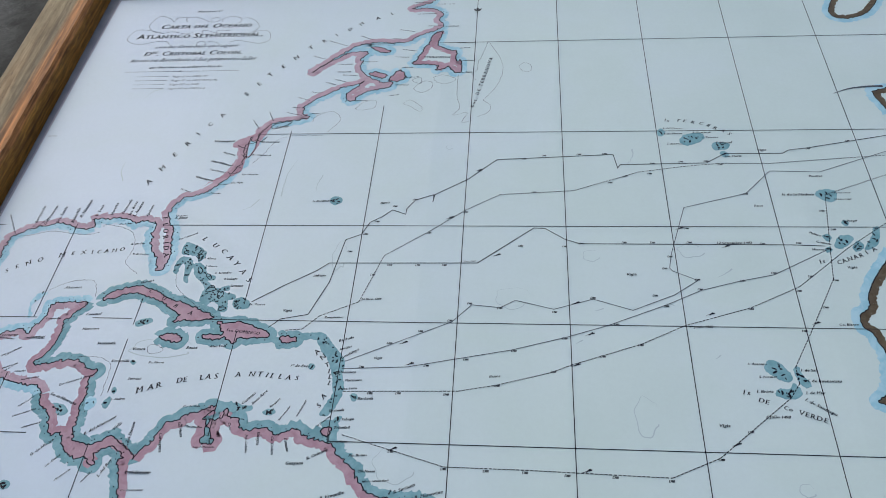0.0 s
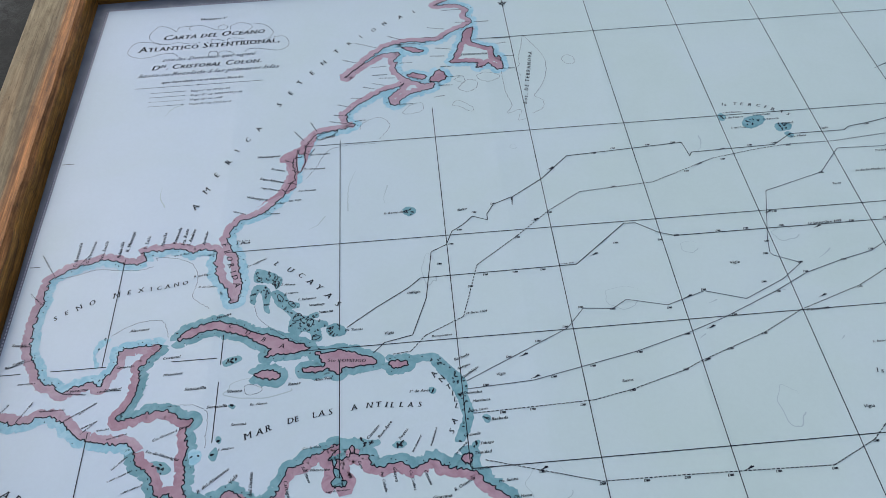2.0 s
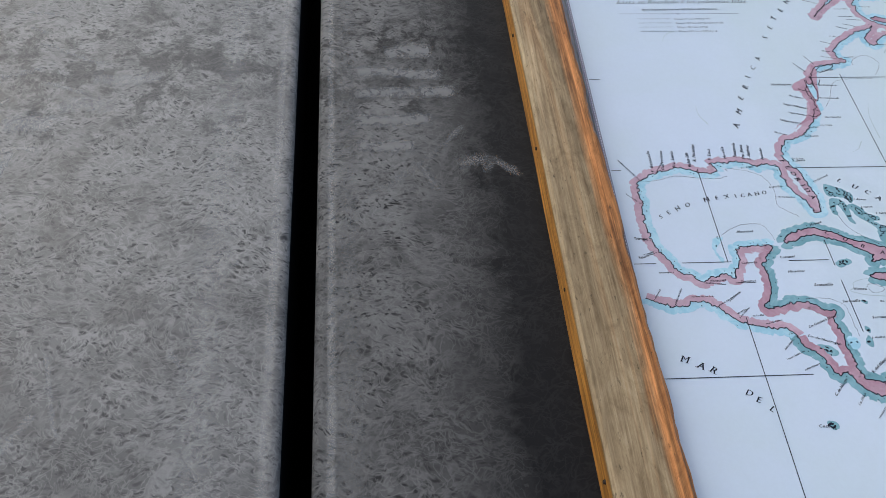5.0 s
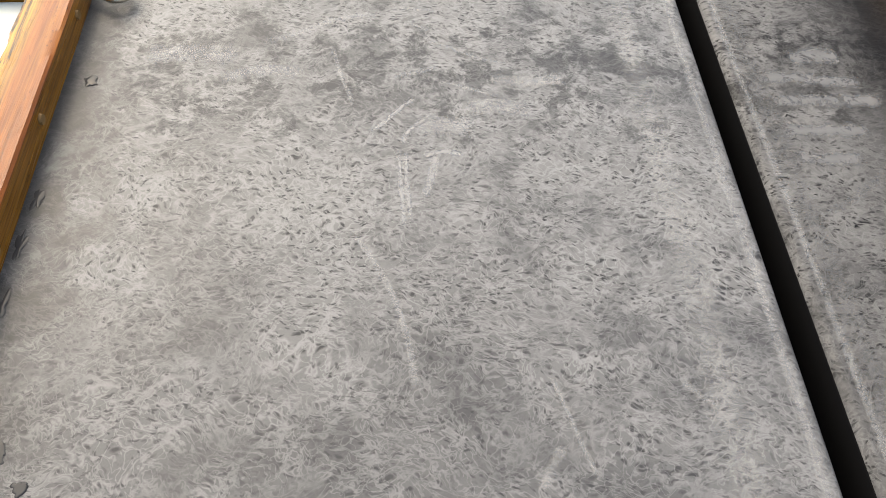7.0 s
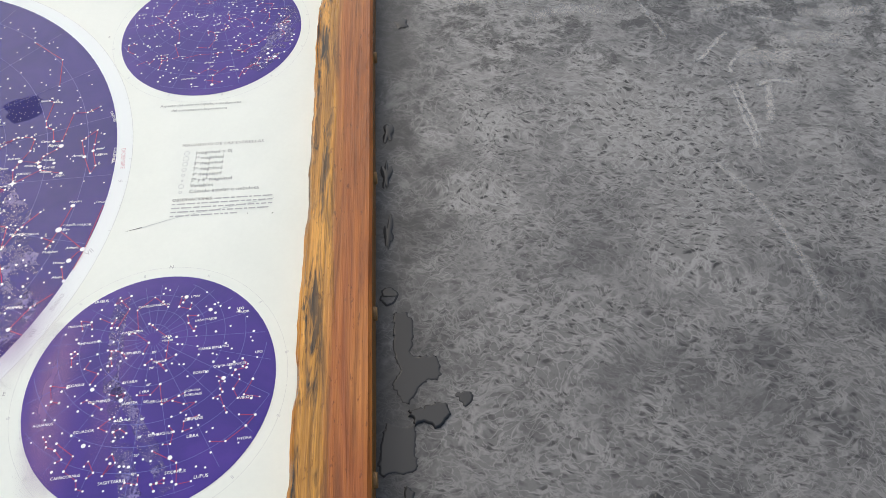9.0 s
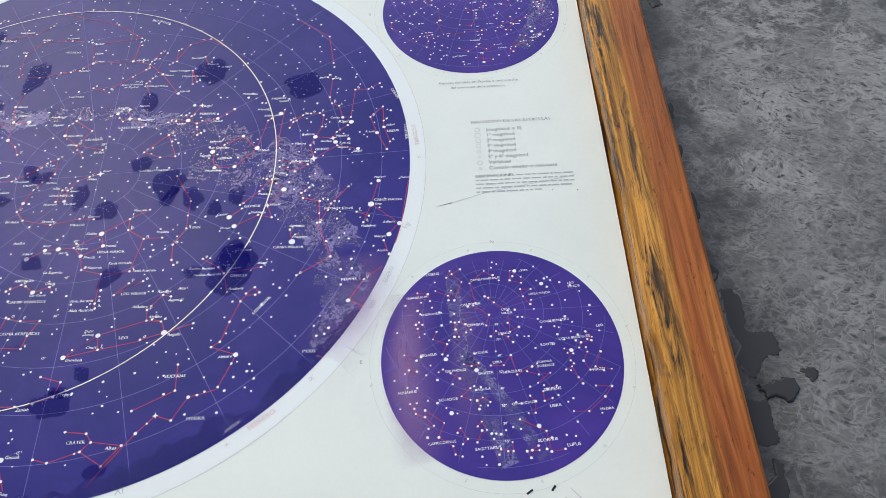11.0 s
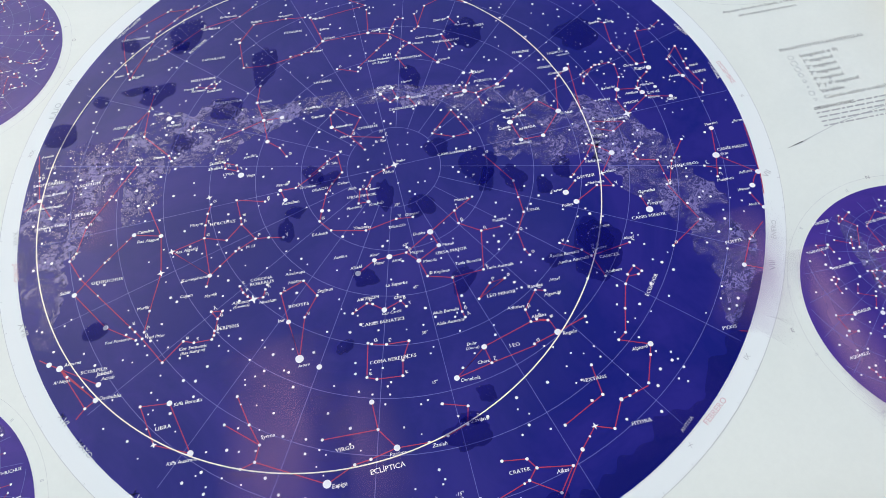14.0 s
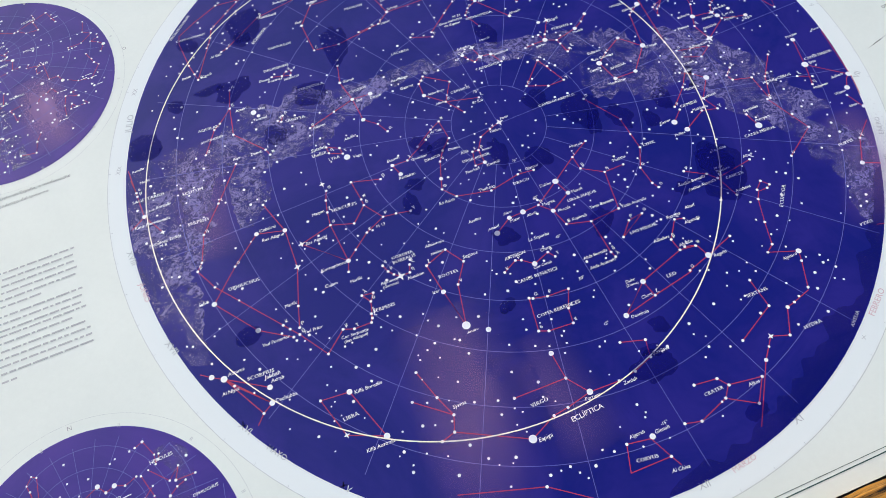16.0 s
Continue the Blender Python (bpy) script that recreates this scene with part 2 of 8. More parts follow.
# ---- printed work: strokes, dots, fills and letters laid on a sheet, in millimetres ----
SHEET_Z = 0.006
Z0 = SHEET_Z * 1000


class Ink:
    def __init__(self, z):
        self.z, self.v, self.f, self.k = (Z0 + (z - Z0) * 0.4) / 1000, [], [], 0

    def _add(self, pts, faces):
        self.k += 1
        z, n = self.z + (self.k % 9) * 2e-6, len(self.v)
        self.v += [(x / 1000, y / 1000, z) for x, y in pts]
        self.f += [[i + n for i in f] for f in faces]

    def line(self, pts, width, taper=False):
        p = np.array(pts, float)
        if len(p) < 2:
            return
        d = np.gradient(p, axis=0)
        d /= np.maximum(np.linalg.norm(d, axis=1), 1e-9)[:, None]
        w = np.full(len(p), width / 2)
        if taper:
            w *= np.linspace(0.15, 1, len(p))
        n = np.c_[-d[:, 1], d[:, 0]] * w[:, None]
        k = len(p)
        self._add(np.r_[p + n, p - n].tolist(), [(i + k, i + k + 1, i + 1, i) for i in range(k - 1)])

    def chain(self, pts, width):
        """Straight strokes from point to point, mitred at the corners into one strip."""
        p = np.array(pts, float)
        p = p[np.r_[True, np.linalg.norm(np.diff(p, axis=0), axis=1) > 1e-6]]
        d = np.diff(p, axis=0)
        d /= np.linalg.norm(d, axis=1)[:, None]
        n = np.c_[-d[:, 1], d[:, 0]]
        off = np.r_[n[:1], n[:-1] + n[1:], n[-1:]]
        size = np.linalg.norm(off, axis=1)
        off[1:-1] = np.where(size[1:-1, None] > 0.7, off[1:-1] * 2 / np.maximum(size[1:-1, None], 0.7) ** 2, n[1:])
        off *= width / 2
        k = len(p)
        self._add(np.r_[p + off, p - off].tolist(), [(i + k, i + k + 1, i + 1, i) for i in range(k - 1)])

    def dashes(self, pts, width, dash, gap):
        for a, b in zip(pts[:-1], pts[1:]):
            a, b = np.array(a, float), np.array(b, float)
            L = max(np.linalg.norm(b - a), 1e-6)
            s = 0.0
            while s < L:
                self.line([a + (b - a) * s / L, a + (b - a) * min(1, (s + dash) / L)], width)
                s += dash + gap

    def ring(self, x, y, r, width, a0=0.0, a1=360.0, n=128, tall=1.0):
        a = np.radians(np.linspace(a0, a1, n))
        self.line(np.c_[x + r * np.cos(a), y + tall * r * np.sin(a)], width)

    def dot(self, x, y, r, n=10, tall=1.0):
        self._add([(x + r * math.cos(2 * math.pi * i / n), y + tall * r * math.sin(2 * math.pi * i / n)) for i in range(n)], [tuple(range(n))])

    def spark(self, x, y, r, points=4):
        n = points * 2
        self._add([(x + (r if i % 2 == 0 else r * 0.36) * math.cos(2 * math.pi * i / n + 0.15), y + (r if i % 2 == 0 else r * 0.36) * math.sin(2 * math.pi * i / n + 0.15)) for i in range(n)], [tuple(range(n))])

    def fill(self, pts):
        tri = tessellate_polygon([[Vector((x, y, 0)) for x, y in pts]])
        self._add(pts, [t if area2([pts[i] for i in t]) > 0 else t[::-1] for t in tri])

    def word(self, text, x, y, size, angle=0.0, slant=0.0, spread=0.0, face=None):
        ca, sa = math.cos(radians(angle)), math.sin(radians(angle))
        at = 0.0
        for c in text:
            v, f, adv = (face or GLYPHS).get(c, GLYPHS[" "])
            if len(v):
                px = (v[:, 0] + at + slant * v[:, 1]) * size
                py = v[:, 1] * size
                self._add(np.c_[x + ca * px - sa * py, y + sa * px + ca * py].tolist(), f)
            at += adv + spread

    def fit(self, text, x, y, length, angle=0.0, slant=0.0, cap=9.0, face=None):
        adv = sum((face or GLYPHS).get(c, GLYPHS[" "])[2] for c in text)
        self.word(text, x, y, min(length / adv, cap), angle, slant, 0.0 if length / adv <= cap else (length / cap - adv) / max(1, len(text)), face)

    def small_caps(self, text, x, y, length, angle=0.0, slant=0.0, small=0.76, face=None):
        """Capitals of two heights, the lower ones for lower-case letters; ^ raises the next one."""
        face = face or GLYPHS
        scale = {i: 0.6 if i and text[i - 1] == "^" else 0.0 if c == "^" else small if c.islower() else 1.0 for i, c in enumerate(text)}
        size = length / sum(face.get(c.upper(), GLYPHS[" "])[2] * scale[i] for i, c in enumerate(text))
        at, ca, sa = 0.0, math.cos(radians(angle)), math.sin(radians(angle))
        for i, c in enumerate(text):
            k = size * scale[i]
            up = 0.3 * size if scale[i] == 0.6 else 0.0
            if k:
                self.word(c.upper(), x + ca * at - sa * up, y + sa * at + ca * up, k, angle, slant, 0.0, face)
            at += face.get(c.upper(), GLYPHS[" "])[2] * k

    def bar(self, x0, y0, x1, y1, h):
        self.line([(x0, y0), (x1, y1)], h)

    def put(self, name, material, parent, label="", kind=""):
        return part(name, (self.v, [], self.f), material, parent, label, kind)


def area2(p):
    return sum(p[i][0] * p[(i + 1) % len(p)][1] - p[(i + 1) % len(p)][0] * p[i][1] for i in range(len(p)))


def cut_letters(chars, weight=0.006):
    """Outlines and widths of the letters of the built-in font."""
    made, obs = {}, []

    def curve(body):
        cu = bpy.data.curves.new("letter", 'FONT')
        cu.body, cu.size, cu.resolution_u, cu.offset = body, 1.0, 2, (min(weight, 0.0) if 'M' in body or '4' in body else weight)
        ob = bpy.data.objects.new("letter", cu)
        scene.collection.objects.link(ob)
        obs.append(ob)
        return ob
    pairs = [(c, curve(c), curve("." + c + ".")) for c in chars]
    dots = curve("..")
    dep = bpy.context.evaluated_depsgraph_get()

    def read(ob):
        ev = ob.evaluated_get(dep)
        me = ev.to_mesh()
        v = np.array([q.co[:2] for q in me.vertices]).reshape(-1, 2)
        f = [tuple(q.vertices) for q in me.polygons]
        f = [q if area2([v[i] for i in q]) > 0 else q[::-1] for q in f]
        ev.to_mesh_clear()
        return v, f
    base = np.ptp(read(dots)[0][:, 0])
    for c, one, three in pairs:
        v, f = read(one)
        made[c] = (v, f, float(np.ptp(read(three)[0][:, 0]) - base))
    made[" "] = (np.zeros((0, 2)), [], 0.28)
    for ob in obs:
        cu = ob.data
        bpy.data.objects.remove(ob)
        bpy.data.curves.remove(cu)
    return made


GLYPHS = cut_letters("ABCDEFGHIJKLMNOPQRSTUVWXYZabcdefghijklmnopqrstuvwxyz0123456789.,()-°ºªáéíóúñÍÁ≤αβγδεζηθικλμνξοπρστυφχψω")


def with_serifs(glyphs, thick, thin):
    """The same letters with heavier uprights, finer cross strokes and serifs at the feet and heads of their stems."""
    made = {}
    for c, (v, f, adv) in glyphs.items():
        if len(v):
            uses = Counter(tuple(sorted((q[i], q[(i + 1) % len(q)]))) for q in f for i in range(len(q)))
            v, f = v.copy(), list(f)
            out = np.zeros_like(v)
            for q in f:
                for i in range(len(q)):
                    a, b = q[i], q[(i + 1) % len(q)]
                    if uses[tuple(sorted((a, b)))] == 1:
                        d = v[b] - v[a]
                        nrm = np.array((d[1], -d[0])) / max(1e-6, math.hypot(*d))
                        out[a] += nrm
                        out[b] += nrm
            out /= np.maximum(np.linalg.norm(out, axis=1), 1e-6)[:, None]
            bars = []
            if c.isalpha():
                lo, hi = v[:, 1].min(), v[:, 1].max()
                for (a, b), k in uses.items():
                    (x0, y0), (x1, y1) = v[a], v[b]
                    if k == 1 and abs(y0 - y1) < 0.01 and 0.05 < abs(x0 - x1) < 0.2 and min(abs(y0 - lo), abs(y0 - hi)) < 0.02:
                        y = y0 + thin if abs(y0 - lo) < 0.02 else y0 - 0.042 - thin
                        bars.append((min(x0, x1) - 0.09, max(x0, x1) + 0.09, y))
                adv += 0.07
            v = v + out * np.array((thick, -thin))
            for x0, x1, y in bars:
                n = len(v)
                v = np.r_[v, [(x0, y), (x1, y), (x1, y + 0.042), (x0, y + 0.042)]]
                f.append((n, n + 1, n + 2, n + 3))
        made[c] = (v, f, adv)
    return made


SERIF = with_serifs(cut_letters("ABCDEFGHIJKLMNOPQRSTUVWXYZabcdefghijklmnopqrstuvwxyz0123456789.,()-°ºªáéíóñÍÁ", 0.0), 0.008, 0.018)
SERIF_BOLD = with_serifs(cut_letters("ABCDEFGHIJKLMNOPQRSTUVWXYZabcdefghijklmnopqrstuvwxyz0123456789.,()-°ºªáéíóñÍÁ", 0.004), 0.02, 0.016)

SERIF_HEAVY = with_serifs(cut_letters("ABCDEFGHIJKLMNOPQRSTUVWXYZabcdefghijklmnopqrstuvwxyz0123456789.,()-°ºªáéíóñÍÁ", 0.008), 0.026, 0.008)


def smooth_path(pts, step, wobble, seed, closed=False):
    """A rounded, slightly ragged path through the corners."""
    p = [Vector((*q, 0)) for q in pts]
    out = []
    n = len(p)
    for i in range(n if closed else n - 1):
        a, b, c, d = (p[(i - 1) % n], p[i], p[(i + 1) % n], p[(i + 2) % n]) if closed else (p[max(i - 1, 0)], p[i], p[i + 1], p[min(i + 2, n - 1)])
        k = max(1, int((c - b).length / step))
        for j in range(k):
            t = j / k
            out.append(0.5 * ((2 * b) + (c - a) * t + (2 * a - 5 * b + 4 * c - d) * t * t + (3 * b - a - 3 * c + d) * t ** 3))
    out.append(out[0].copy() if closed else p[-1])
    for q in out[1:-1]:
        s = Vector((q.x * 0.55 + seed, q.y * 0.55, seed * 1.7))
        q += wobble * Vector((noise.noise(s), noise.noise(s + Vector((31.7, 11.3, 5.1))), 0))
    return [(q.x, q.y) for q in out]


def raised(k, up):
    k.z += up / 1000
    return k


def side_band(path, side, width, ragged, seed):
    """A wash of colour along one side of a path, as a strip of quads with an uneven outer edge."""
    p = np.array(path)
    d = p[np.minimum(np.arange(len(p)) + 3, len(p) - 1)] - p[np.maximum(np.arange(len(p)) - 3, 0)]
    d /= np.maximum(np.linalg.norm(d, axis=1), 1e-9)[:, None]
    n = np.c_[-d[:, 1], d[:, 0]] * side
    w = np.array([width + ragged * (noise.noise(Vector((x * 0.35, y * 0.35, seed))) + 0.35 * noise.noise(Vector((x * 1.6, y * 1.6, seed)))) for x, y in path])
    return p, p + n * w[:, None]


# ---- sheet materials ----
def paper_material(name, colour, stain, gloss, wave, ripple=0.0, spec=0.18, folds=()):
    """folds: local x of the upright folds in the sheet."""
    m = mat(name, colour, gloss, spec)
    v = coords(m)
    a = noise_tex(m, v, 9.0, 5, 0.6, 0.3)
    b = noise_tex(m, v, 420.0, 3, 0.6)
    tone = mix(m, ramp(m, a, ((0.38, (0, 0, 0)), (0.72, (1, 1, 1)))), colour, stain)
    tone = mix(m, 0.12, tone, ramp(m, b, ((0.3, (0.8, 0.8, 0.8)), (0.7, (1, 1, 1)))), 'MULTIPLY')
    wire(m, tone, "Base Color")
    if folds:
        across = node(m, "MapRange", {"Value": node(m, "SeparateXYZ", {"Vector": v}).outputs[0], "From Min": 0.05, "From Max": 0.45}).outputs[0]
        tone = mix(m, math_node(m, 'ADD', across, math_node(m, 'MULTIPLY', math_node(m, 'SUBTRACT', a, 0.5), 0.8), True), mix(m, 1.0, tone, (0.98, 0.955, 1.05), 'MULTIPLY'), mix(m, 1.0, tone, (1.06, 1.05, 0.99), 'MULTIPLY'))
        wire(m, tone, "Base Color")
    dents = math_node(m, 'MULTIPLY', noise_tex(m, coords(m), 24.0, 3, 0.5, 0.6), ripple)
    height = math_node(m, 'ADD', buckle(m), dents)
    x = node(m, "SeparateXYZ", {"Vector": v}).outputs[0]
    x = math_node(m, 'ADD', x, math_node(m, 'MULTIPLY', math_node(m, 'SUBTRACT', noise_tex(m, v, 3.0, 2), 0.5), 0.03))
    for at in folds:
        ridge = ramp(m, math_node(m, 'ABSOLUTE', math_node(m, 'MULTIPLY', math_node(m, 'SUBTRACT', x, at), 60.0)), ((0.0, (1, 1, 1)), (0.3, (0.75, 0.75, 0.75)), (0.7, (0.2, 0.2, 0.2)), (1.0, (0, 0, 0))))
        height = math_node(m, 'ADD', height, math_node(m, 'MULTIPLY', ridge, 0.22))
    bump(m, height, wave, 0.004)
    return m


def buckle(m):
    """The slow waves of a laminated sheet that has buckled along its length."""
    return noise_tex(m, coords(m, (9.0, 1.6, 1.0), 0.05), 1.0, 1.5, 0.4)


def print_material(name, colour, gloss=0.3, wave=0.35, other=None, scale=60.0, spec=0.12):
    m = mat(name, colour, gloss, spec)
    if other:
        wire(m, mix(m, ramp(m, noise_tex(m, coords(m), scale, 5, 0.65, 0.8), ((0.42, (0, 0, 0)), (0.6, (1, 1, 1)))), colour, other), "Base Color")
    if wave:
        bump(m, buckle(m), wave, 0.004)
    return m


STAR_PAPER = paper_material("laminated_cream_paper", (0.735, 0.77, 0.715), (0.675, 0.715, 0.665), 0.3, 0.3, 0.1)
DISC = print_material("printed_navy_sky", (0.0085, 0.0115, 0.165), 0.13, 0.4, (0.021, 0.0175, 0.20), 14.0, 0.11)
DISC_SMALL = print_material("printed_violet_sky", (0.040, 0.026, 0.22), 0.13, 0.4, (0.062, 0.033, 0.26), 14.0, 0.10)
MILKY = print_material("printed_milky_way", (0.030, 0.026, 0.17), 0.2, 0.4, None, 430.0, 0.2)
crumple = noise_tex(MILKY, coords(MILKY), 230.0, 6, 0.75, 0.7)
veil = ramp(MILKY, math_node(MILKY, 'ABSOLUTE', math_node(MILKY, 'SUBTRACT', crumple, 0.5)), ((0.0, (0.35, 0.31, 0.60)), (0.035, (0.12, 0.105, 0.34)), (0.10, (0.028, 0.026, 0.175))))
wire(MILKY, mix(MILKY, ramp(MILKY, noise_tex(MILKY, coords(MILKY), 520.0, 3, 0.7), ((0.46, (0, 0, 0)), (0.68, (0.7, 0.7, 0.7)))), veil, (0.24, 0.21, 0.48)), "Base Color")
gaps = ramp(MILKY, noise_tex(MILKY, coords(MILKY), 75.0, 5, 0.72, 0.8), ((0.38, (0.0, 0.0, 0.0)), (0.56, (0.75, 0.75, 0.75))))
thinner = ramp(MILKY, noise_tex(MILKY, coords(MILKY), 14.0, 3, 0.6), ((0.34, (0.25, 0.25, 0.25)), (0.54, (1, 1, 1))))
wire(MILKY, math_node(MILKY, 'MULTIPLY', gaps, thinner), "Alpha")
GRID_INK = print_material("pale_blue_grid_print", (0.13, 0.14, 0.42), 0.25)
RED_INK = print_material("red_print", (0.42, 0.045, 0.095), 0.25)
WHITE_INK = print_material("white_print", (0.82, 0.82, 0.86), 0.25)
RIM = print_material("pale_blue_rim_print", (0.735, 0.775, 0.765), 0.3)
GREY_INK = print_material("faded_grey_print", (0.32, 0.33, 0.33), 0.3)
FAINT_INK = print_material("very_faded_print", (0.47, 0.49, 0.50), 0.3)
PINK_INK = print_material("faded_red_print", (0.62, 0.44, 0.46), 0.3)
MAP_PAPER = paper_material("printed_map_paper", (0.62, 0.72, 0.77), (0.58, 0.685, 0.715), 0.27, 0.45, 0.16, 0.32, (0.135, 0.336, 0.436, 0.60))
BLACK_INK = print_material("black_engraving_print", (0.014, 0.016, 0.026), 0.45, 0)
SOFT_INK = print_material("grey_engraving_print", (0.075, 0.085, 0.11), 0.45, 0)
PALE_PINK = print_material("pale_rose_watercolour_wash", (0.48, 0.33, 0.40), 0.4, 0, (0.545, 0.40, 0.475), 90.0)
PINK_WASH = print_material("rose_watercolour_wash", (0.42, 0.25, 0.315), 0.4, 0, (0.49, 0.325, 0.39), 90.0)
BLUE_WASH = print_material("sea_blue_watercolour_wash", (0.345, 0.59, 0.71), 0.4, 0, (0.46, 0.67, 0.77), 90.0)
TEAL_WASH = print_material("teal_watercolour_wash", (0.19, 0.37, 0.425), 0.4, 0, (0.26, 0.45, 0.51), 90.0)
BROWN_WASH = print_material("dark_umber_wash", (0.10, 0.075, 0.05), 0.45, 0, (0.14, 0.11, 0.075), 160.0)
DAMP_AND_WRINKLE = print_material("damp_and_wrinkle_grey", (0.45, 0.535, 0.57), 0.4, 0)


def worn_rail(name, length, width, height, wood, parent, ragged, seed):
    """A frame rail along its own y, inner edge at -x; the inner edge is eroded by `ragged` metres."""
    prof = [(-.5, 0), (-.5, .45), (-.5, .86), (-.43, 1), (-.3, 1), (-.15, 1), (0.1, 1), (.32, 1), (.45, 1), (.5, .93), (.5, .5), (.5, 0)]
    rows = max(30, int(length / 0.004))
    bm = bmesh.new()
    ring = []
    for i in range(rows + 1):
        y = -length / 2 + length * i / rows
        row = []
        for px, pz in prof:
            k = max(0.0, min(1.0, (-.1 - px) / .4)) if pz > 0.3 else 0.0
            n1 = noise.noise(Vector((px * 3, y * 38, seed)))
            n2 = noise.noise(Vector((px * 9, y * 150, seed + 7)))
            x = px * width + k * ragged * (0.5 + n1 + 0.5 * n2) * (1.0 if px < -.4 else 0.4)
            z = pz * height - k * ragged * 0.9 * max(0, n1 + 0.6 * n2) + (0.0004 * n1 if pz == 1 else 0)
            row.append(bm.verts.new((x + 0.0006 * noise.noise(Vector((y * 9, seed, px))), y, max(z, 0))))
        ring.append(row)
    for a, b in zip(ring[:-1], ring[1:]):
        for j in range(len(prof) - 1):
            bm.faces.new((a[j], a[j + 1], b[j + 1], b[j]))
    bm.faces.new(ring[0])
    bm.faces.new(ring[-1][::-1])
    bmesh.ops.recalc_face_normals(bm, faces=bm.faces)
    ob = part(name, bm, wood, parent)
    for p in ob.data.polygons:
        p.use_smooth = len(p.vertices) == 4
    ob.data.set_sharp_from_angle(angle=radians(35))
    return ob


def picture_frame(name, x, y, turn, x0, x1, y0, y1, width, height, wood, ragged, label, seed):
    """Four rails round the opening x0..x1, y0..y1."""
    f = tagged(new(name), label, "picture frame")
    f.location, f.rotation_euler = (x, y, TOP), (0, 0, radians(turn))
    h = (y1 - y0) + 2 * width
    for i, (cx, cy, a, ln) in enumerate(((x1 + width / 2, (y0 + y1) / 2, 0, h), (x0 - width / 2, (y0 + y1) / 2, 180, h), ((x0 + x1) / 2, y1 + width / 2, 90, x1 - x0), ((x0 + x1) / 2, y0 - width / 2, -90, x1 - x0))):
        r = worn_rail("rail", ln - 0.001, width, height, wood, f, ragged, seed + i * 3.7)
        r.matrix_local = pose(cx, cy, 0, 0, 0, a)
    return f


# ---- the star chart ----
star_frame = picture_frame("picture_frame", -1.268, 0.289, 1.6, -0.337, 0.3205, -0.2405, 0.2425, 0.039, 0.024, STAR_WOOD, 0.0014, "varnished orange-brown wooden frame with an eroded inner edge", 2.0)
chart = tagged(new("star_chart"), "laminated cream star chart with five deep blue sky discs, wet", "star chart")
chart.location, chart.rotation_euler = (-1.268, 0.289, TOP), (0, 0, radians(2.4))
sheet = part("sheet", box(-.3362, .3197, -.2397, .2417, 0.001, SHEET_Z), STAR_PAPER, chart)
sheet.rotation_euler = (0, 0, radians(-0.8))


TALL = 1.06    # discs and rings are stretched in y to fit the camera's view
R_BIG, CX = 201.6, -4.9
SMALL = ((243.2, 143.3, 64.5), (243.0, -142.7, 63.6), (-256.7, 147.0, 67.0), (-254.0, -151.7, 66.0))


def disc_part(name, x, y, r, z, material):
    k = Ink(z)
    k.dot(x, y, r, 128, TALL)
    return k.put(name, material, chart)


rims, rim_lines = Ink(Z0 + 0.1), Ink(Z0 + 0.2)
rims.ring(CX, 0, R_BIG + 5.0, 10, tall=TALL)
rim_lines.ring(CX, 0, R_BIG + 10, 0.22, tall=TALL)
for sx, sy, sr in SMALL:
    rim_lines.ring(sx, sy, sr + 6, 0.12, tall=TALL)
for a in range(0, 360, 5):
    ca, sa = math.cos(radians(a)), math.sin(radians(a)) * TALL
    rim_lines.line([(CX + (R_BIG + 8.6) * ca, (R_BIG + 8.6) * sa), (CX + (R_BIG + 10) * ca, (R_BIG + 10) * sa)], 0.2)
rims.put("rim_band", RIM, chart, kind="stuff")
rim_lines.put("rim_line", FAINT_INK, chart, kind="stuff")
disc_part("sky_disc", CX, 0, R_BIG, Z0 + 0.3, DISC)
for x, y, r in SMALL:
    disc_part("small_sky_disc", x, y, r, Z0 + 0.3, DISC_SMALL)

grid = Ink(Z0 + 0.5)
for r in (26.0, 51.6, 77.0, 102.5, 128.0, 153.5, 179.0):
    grid.ring(0.0, -1.0, r, 0.3, tall=TALL)
for a in range(0, 360, 15):
    ca, sa = math.cos(radians(a + 2)), math.sin(radians(a + 2)) * TALL
    r0 = 0 if a % 90 == 0 else 26.0
    grid.line([(r0 * ca, r0 * sa - 1), (195.5 * ca, 195.5 * sa - 1)], 0.28)
grid.put("sky_grid", GRID_INK, chart, kind="stuff")

# constellation figures: red lines between stars, in mm from the pole
star_ink = Ink(Z0 + 1.1)


def names(rows):
    for text, x, y, length, angle in rows:
        k = Ink(Z0 + 1.1)
        k.fit(text, x, y, length, angle, 0.0, 9.0, SERIF_BOLD)
        k.put("constellation_name", WHITE_INK, chart)


def star_names(rows):
    for text, x, y, length, angle in rows:
        k = Ink(Z0 + 1.1)
        k.fit(text, x, y, length, angle, 0.18, 4.6)
        k.put("star_name", WHITE_INK, chart)


def months(rows):
    for text, x, y, length, angle in rows:
        k = Ink(Z0 + 0.3)
        k.fit(text, x, y, length, angle)
        k.put("month_name", PINK_INK if text in ("MARZO", "FEBRERO", "JUNIO", "DICIEMBRE") else FAINT_INK, chart)


